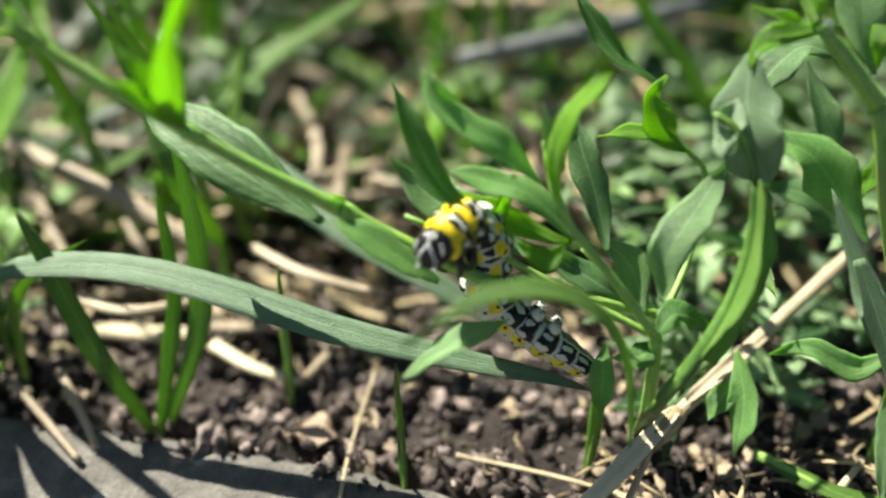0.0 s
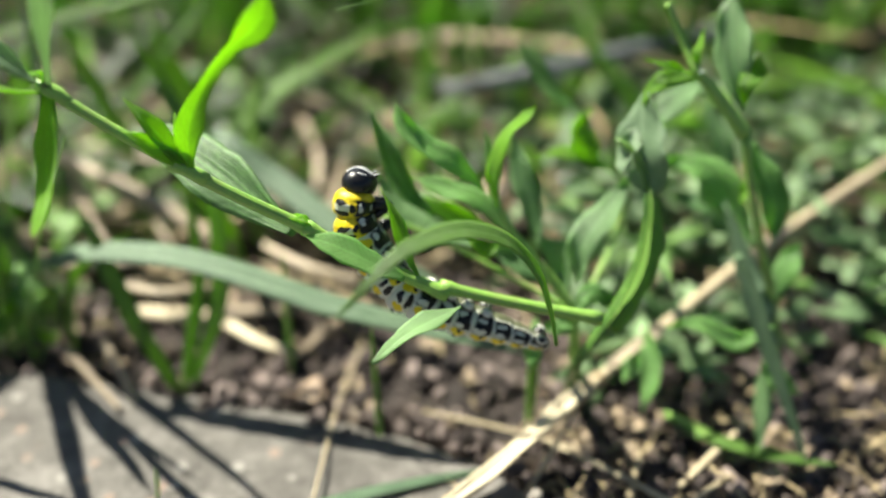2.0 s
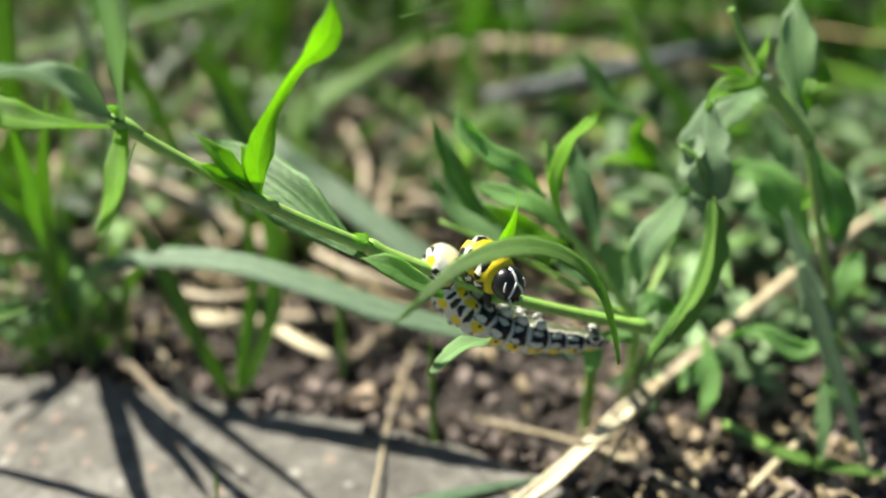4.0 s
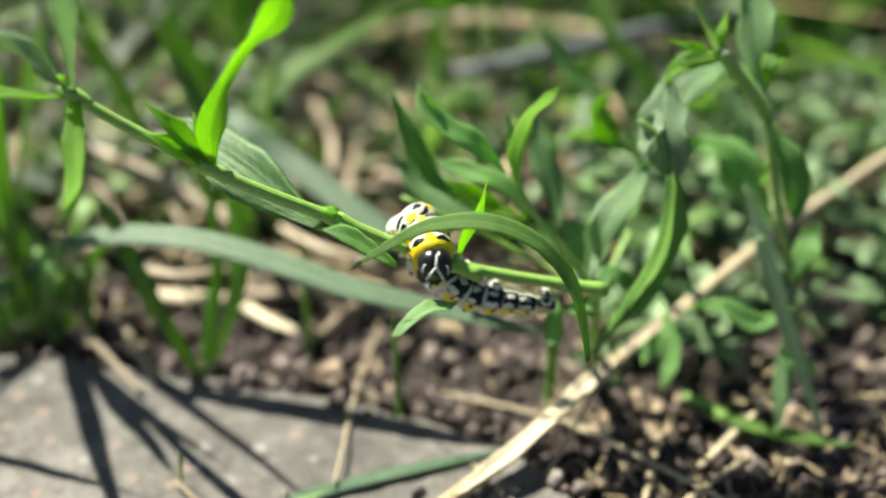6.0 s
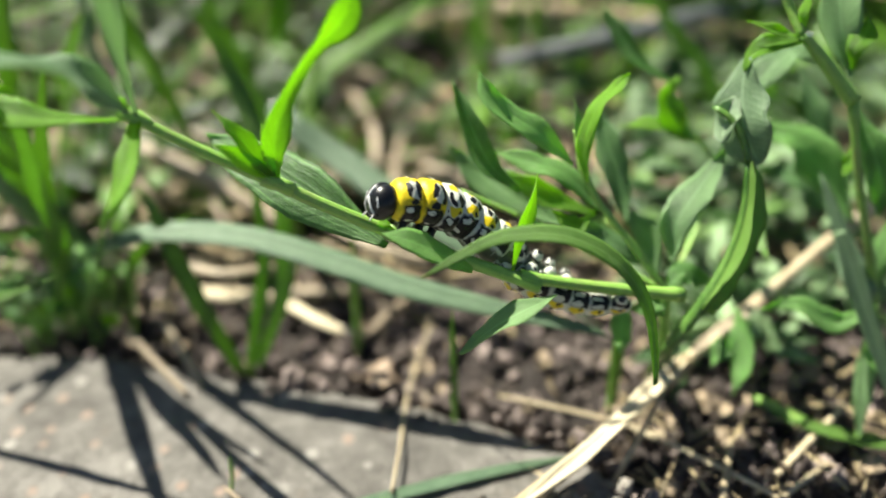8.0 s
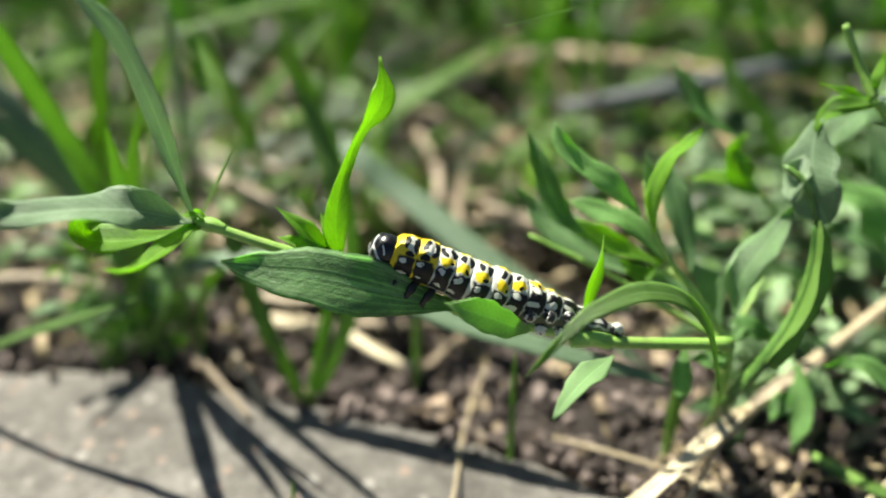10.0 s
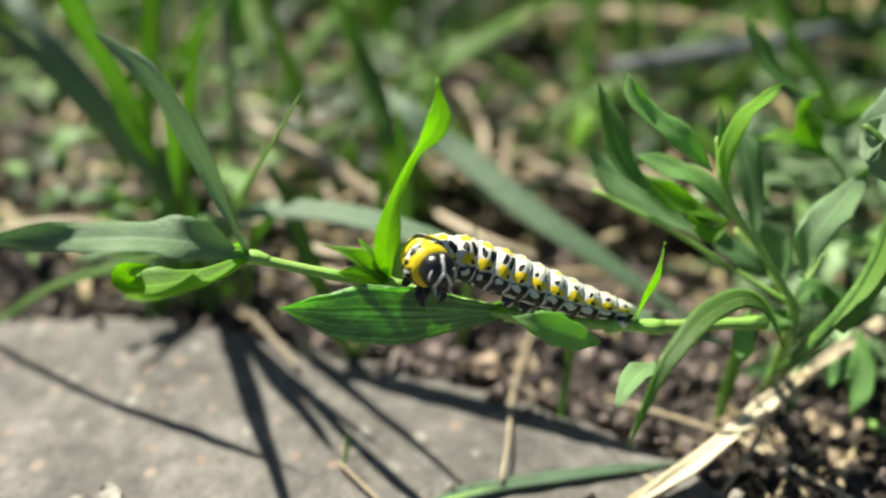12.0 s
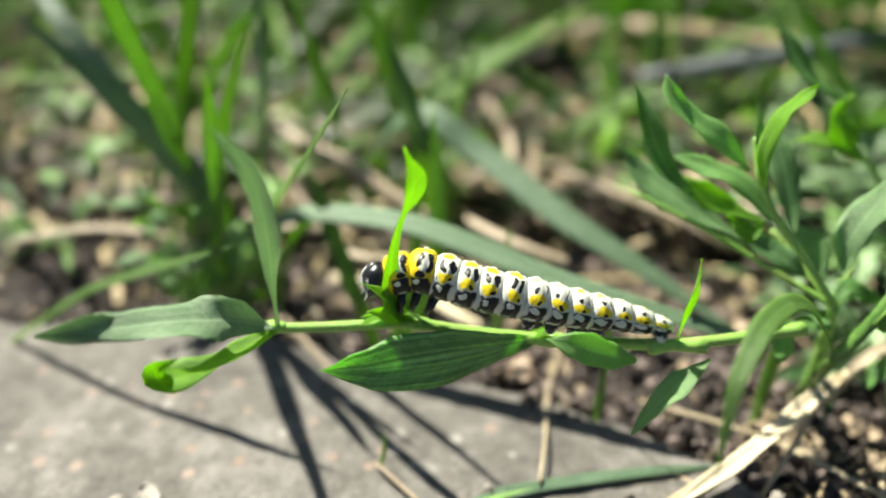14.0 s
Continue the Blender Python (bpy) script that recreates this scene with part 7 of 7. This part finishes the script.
    go(rings[7], [
        (0, -3.02, 1.63, 3.91, -65.1, -69.7, 120.1),
        (0.5, -2.98, 1.87, 3.64, -76.1, -59.8, 137.5),
        (1, -2.64, 1.8, 3.99, -102.2, -58, 146.4),
        (1.5, -2.94, 1.31, 3.81, -108.9, -60.1, 152.8),
        (2, -4.99, 0.91, 2.57, -98, -33.7, 164.4),
        (2.5, -5.68, 0.1, 1.62, -93, -20.6, 176.4),
        (3, -5.18, 0.25, 1.96, -100.1, -24.6, 175),
        (5.5, -3.85, 1.64, 3.58, -81.6, -50.1, 137.9),
        (6, -3.7, 1.45, 3.23, -88.9, -45.1, 148.8),
        (6.5, -3.67, 1.49, 3.45, -91.8, -42.7, 154.4),
        (7, -3.85, 1.73, 3.72, -163.5, -42.3, 162.9),
        (7.5, -3.74, 0.91, 3.77, 114.3, -46.6, 167.8),
        (8, -3.9, 1.05, 4.04, 86.6, -45.5, 167.2),
        (8.5, -3.78, 0.56, 3.91, 86.7, -41.3, 176.4),
        (9, -4.3, -0.02, 2.97, 59.8, -33, 178),
        (11.5, -4.48, -0.13, 1.75, 13.5, -19.7, -179.9),
        (12, -4.63, -0.16, 1.95, 14.8, -22.8, -177.8),
        (12.5, -4.95, -0.36, 1.67, 16.2, -18, -174.1),
        (13, -4.51, -0.24, 1.46, 19.3, -17.6, -175.8),
        (13.5, -4.94, -0.37, 1.55, 15.8, -17.7, -179),
        (14, -5.7, -0.49, 1.53, 12.3, -12.1, -179.4),
    ])
    go(rings[8], [
        (0, -2.88, 2.34, 6.44, -22.9, -76.2, 64.9),
        (0.5, -3.34, 2.69, 6.01, -33.9, -73.2, 78.8),
        (1, -3.7, 2.49, 6.22, -113, -63.1, 147.9),
        (1.5, -3.9, 1.83, 6.07, -115.9, -67.4, 148.3),
        (2, -7, 1.71, 4.4, -98.8, -45.9, 151.8),
        (2.5, -8.22, 0.51, 3.05, -99.4, -38.9, 162.5),
        (3, -7.51, 0.62, 3.4, -96, -39.7, 163.3),
        (5.5, -4.98, 2.91, 5.8, -69.7, -55.8, 126.1),
        (6, -5.11, 2.5, 5.11, -78.3, -48.8, 140.1),
        (6.5, -5.33, 2.44, 5.26, -79.5, -44.1, 148.5),
        (7, -5.91, 2.18, 5.59, -29.8, -41.4, 172.6),
        (7.5, -5.56, 1.26, 5.72, 8, -47.8, 168.1),
        (8, -5.95, 1.43, 6, 36.3, -42.1, 171),
        (8.5, -5.91, 0.58, 5.62, 56.4, -36.5, -178.8),
        (9, -6.51, 0.15, 4.35, 49.8, -30.7, 174),
        (11.5, -6.79, -0.07, 2.43, 13, -12.8, 176.8),
        (12, -6.95, -0.2, 2.94, 13.4, -22.9, -178.5),
        (12.5, -7.43, -0.64, 2.45, 15.3, -16.5, -173.4),
        (13, -6.78, -0.37, 2.16, 19.2, -15.9, -179.3),
        (13.5, -7.43, -0.26, 2.3, 15.6, -16, 173.9),
        (14, -8.61, -0.42, 2.1, 12.2, -10.8, 177.5),
    ])
    go(rings[9], [
        (0, -3.11, 2.68, 9.02, -99.9, -73.3, 167.3),
        (0.5, -3.18, 3.25, 8.49, -77, -81.3, 121.3),
        (1, -4.58, 3, 8.58, -134.3, -71.1, 154.8),
        (1.5, -4.56, 2.35, 8.43, -110.4, -72.3, 131.8),
        (2, -8.55, 2.72, 6.56, -99.7, -51.4, 144.5),
        (2.5, -10.06, 1.39, 5.17, -101, -50.5, 148.5),
        (3, -9.18, 1.44, 5.43, -82.9, -55.2, 144.7),
        (5.5, -5.3, 3.89, 8.27, 26.5, -53, -4.8),
        (6, -6.29, 3.55, 7.14, -77.4, -59.1, 140.4),
        (6.5, -7.02, 3.27, 7.08, -69.7, -40.8, 174.4),
        (6.75, -7.55, 2.54, 7.16, -38.4, -25.9, -166.7),
        (7, -8.09, 1.8, 7.23, -6, -21.7, -143.6),
        (7.5, -7.35, 1.5, 7.71, 6.3, -43.2, -175.6),
        (8, -8.09, 1.63, 7.88, 28.2, -39.8, -179.6),
        (8.5, -8.17, 0.52, 7.16, 48, -31.6, -179.1),
        (9, -8.78, 0.37, 5.64, 45.5, -28.3, 176.2),
        (11.5, -9.14, 0.12, 2.89, 12.8, -11.5, 174.4),
        (12, -9.27, -0.46, 3.84, 10.9, -17.3, -166.7),
        (12.5, -9.91, -1.02, 3.18, 13.2, -17, -166.9),
        (13, -9.08, -0.23, 2.7, 18.6, -11, 173.1),
        (13.5, -9.89, 0.13, 3.04, 15.6, -18.8, 168.6),
        (14, -11.5, -0.29, 2.71, 12.4, -14.4, 176.4),
    ])
    go(rings[10], [
        (0, -4.12, 2.62, 11.45, 8.8, -55.4, -158.2),
        (0.5, -3.82, 3.36, 10.95, -59.1, -69, -172.1),
        (0.75, -4.53, 3.29, 11, -106.9, -72.3, 172.9),
        (1, -5.23, 3.21, 11.05, -168.2, -78.3, 172.2),
        (1.5, -4.94, 2.99, 10.83, -95.2, -74.8, 105.8),
        (2, -10.01, 3.72, 8.79, -105.2, -51.8, 146.4),
        (2.5, -11.58, 2.39, 7.5, -102.6, -52.4, 144.6),
        (3, -9.78, 2.19, 7.97, -6.2, -75.6, 48.3),
        (4.25, -6.33, 2.49, 8.39, 32.4, -39.7, -11.3),
        (5.5, -2.88, 2.79, 8.81, 25.4, -0.5, -33.7),
        (6, -5.27, 2.59, 7.98, 29.7, 10, -45.2),
        (6.5, -7.7, 1.37, 6.53, 22.3, 29.8, -88.9),
        (7, -9.62, -0.49, 7.48, 8.4, 3.5, -114.8),
        (7.5, -9.44, 0.5, 8.91, -3, -10.5, -139.5),
        (8, -10.3, 1.22, 9.62, -3.1, -34.8, -159.1),
        (8.5, -10.59, 0.55, 8.43, 40.6, -23.8, 178.4),
        (9, -11.11, 0.42, 6.82, 40.9, -25.3, -179.1),
        (11.5, -11.47, 0.36, 3.45, 13, -14.5, 174.1),
        (12, -11.62, -1.18, 4.39, 8.7, -10.2, -159.6),
        (12.5, -12.3, -1.73, 3.98, 10.9, -17.7, -161.2),
        (13, -11.38, 0.04, 3.22, 19.4, -17.9, 177.3),
        (13.5, -12.22, 0.69, 4.03, 16.3, -25.3, 164.1),
        (14, -14.34, -0.05, 3.53, 12.4, -15.6, 175.6),
    ])
    go(rings[11], [
        (0, -5.82, 1.25, 12.71, 8.5, -6.7, -132.8),
        (0.5, -4.99, 2.66, 13.05, 11.9, -34.4, -132.2),
        (0.75, -5.22, 2.83, 13.32, 37.5, -50.4, -101.5),
        (1, -5.45, 3, 13.58, 53.9, -74, -67.9),
        (1.5, -4.71, 3.41, 13.26, -5.6, -69.2, -2.2),
        (2, -11.31, 4.72, 11.12, -100.9, -60.2, 131.7),
        (2.5, -12.82, 3.48, 9.95, -97.9, -63.5, 128.1),
        (3, -8.52, 2.34, 10.38, 23.6, -45.8, -16.3),
        (5.5, -0.83, 0.91, 8.73, 15.3, 5.1, -49.1),
        (6, -3.93, 0.47, 7.58, 13.9, 7.3, -71.9),
        (6.5, -7.94, -1.01, 5.54, 5.8, 8.9, -107),
        (7, -10.7, -3.07, 7.17, 7.8, 6.9, -113.3),
        (7.5, -11.35, -1.38, 9.11, -0.9, -2.6, -136.1),
        (8, -12.5, 0.16, 11.11, 2.4, -27.6, -153.8),
        (8.5, -13.15, 0.58, 9.41, 35.4, -19.3, -178.5),
        (9, -13.5, 0.3, 7.85, 36.3, -21, -175.2),
        (11.5, -13.76, 0.65, 4.13, 13.3, -19.5, 170),
        (12, -13.74, -2.37, 4.91, 2.8, -18.8, -127.7),
        (12.5, -14.31, -3.02, 4.85, -0.7, -20.8, -106.4),
        (13, -13.53, -0.13, 4.2, 20.7, -29.2, -173.1),
        (13.5, -14.41, 1.4, 5.22, 16.6, -29.1, 159.9),
        (14, -17.23, 0.04, 4.15, 12.1, -5.7, -177),
    ])
    go(rings[12], [
        (0, -7.54, -0.76, 12.68, 8, 3.4, -129.8),
        (0.5, -6.39, 0.66, 13.72, 7.4, -6.7, -122.4),
        (0.75, -5.47, 1.24, 14.67, 22.9, -20.7, -86.5),
        (1, -4.55, 1.82, 15.62, 27.4, -40.9, -49.1),
        (1.5, -3.18, 2.87, 15.13, 3.7, -37.5, -23.1),
        (2, -11.49, 5.82, 13.69, -46.1, -64.6, 63.4),
        (2.5, -12.65, 4.19, 12.73, -2, -66.4, 17.7),
        (3, -6.46, 0.86, 11.22, 3.6, -2, -42.2),
        (5.5, 0.9, -1.25, 8.4, 7.5, 7.6, -52),
        (6, -3.35, -2.01, 7.2, 3.2, 8.7, -78.8),
        (6.5, -8.93, -3.44, 5.49, -3.9, -2.4, -114.4),
        (7, -11.81, -5.62, 6.73, 7, 12.3, -111.8),
        (7.5, -13.45, -3.06, 9.27, -3.4, -2.2, -144.9),
        (8, -14.93, -0.88, 12.18, 7.4, -15.8, -158.3),
        (8.5, -15.75, 0.39, 10.21, 28.2, -14.6, -174),
        (9, -15.97, -0.03, 8.64, 31.6, -14.5, -169.9),
        (11.5, -15.86, 1.21, 5.15, 14, -30, 160),
        (11.75, -14.48, -1.62, 5.46, -3, -31, -122.2),
        (12, -13.11, -4.44, 5.77, -8.3, -17.2, -50.8),
        (12.5, -13.27, -5.27, 5.36, -9.6, -7.3, -52.4),
        (12.75, -14.39, -2.58, 5.39, -5.9, -30.1, -122.2),
        (13, -15.52, 0.1, 5.42, 21, -32.1, 155.1),
        (13.5, -16.45, 2.27, 6.58, 17.2, -35.1, 152.3),
        (14, -20.13, -0.44, 3.99, 12, 9.4, -166.2),
    ])
    go(cat_head, [
        (0, -9.24, -2.78, 12.56, 1.3, -23.6, -113.8),
        (0.5, -7.75, -1.48, 14.02, -8.1, -19.7, -85.3),
        (1, -3.25, 0.34, 17.27, 17.5, -34, -46.3),
        (1.5, -1.35, 2.09, 16.64, 21.6, -34.8, -49.9),
        (2, -10.79, 6.89, 16.23, -37.2, -60.5, 49.1),
        (2.5, -11.35, 4.48, 15.37, -16.2, -60.4, 28),
        (3, -4.42, -1.01, 11.27, -9, -19.9, -46.6),
        (5.5, 2.62, -3.43, 8.04, -2, -6.2, -66.5),
        (6, -2.85, -4.5, 6.82, -6.1, -6.5, -87.4),
        (6.5, -10.02, -5.84, 5.6, -10.3, -1, -123.5),
        (7, -12.81, -8.18, 6.1, 5.9, 18.4, -111.4),
        (7.5, -15.67, -4.58, 9.34, -2.4, -11.3, -144.1),
        (8, -17.51, -1.9, 12.88, 11.4, -14.8, -150.9),
        (8.5, -18.39, 0.1, 10.88, 9.3, -17.8, -144.7),
        (9, -18.46, -0.49, 9.27, 21.3, -14.8, -141.1),
        (11.5, -17.78, 1.95, 6.39, 8.8, -21.9, -126.9),
        (12, -11.58, -6.29, 6.51, -7.8, -7.2, -62.9),
        (12.5, -11.69, -7.33, 5.7, -9.7, -2.4, -53),
        (12.75, -14.46, -3.09, 6.2, -0.4, -17.9, -105.8),
        (13, -17.23, 1.15, 6.69, 18.5, -19.2, -163.1),
        (13.5, -18.25, 3.31, 8.13, 15.7, -26.7, -160.8),
        (14, -22.96, -1.16, 3.47, 11.3, 2.1, -156.3),
    ])


motions()
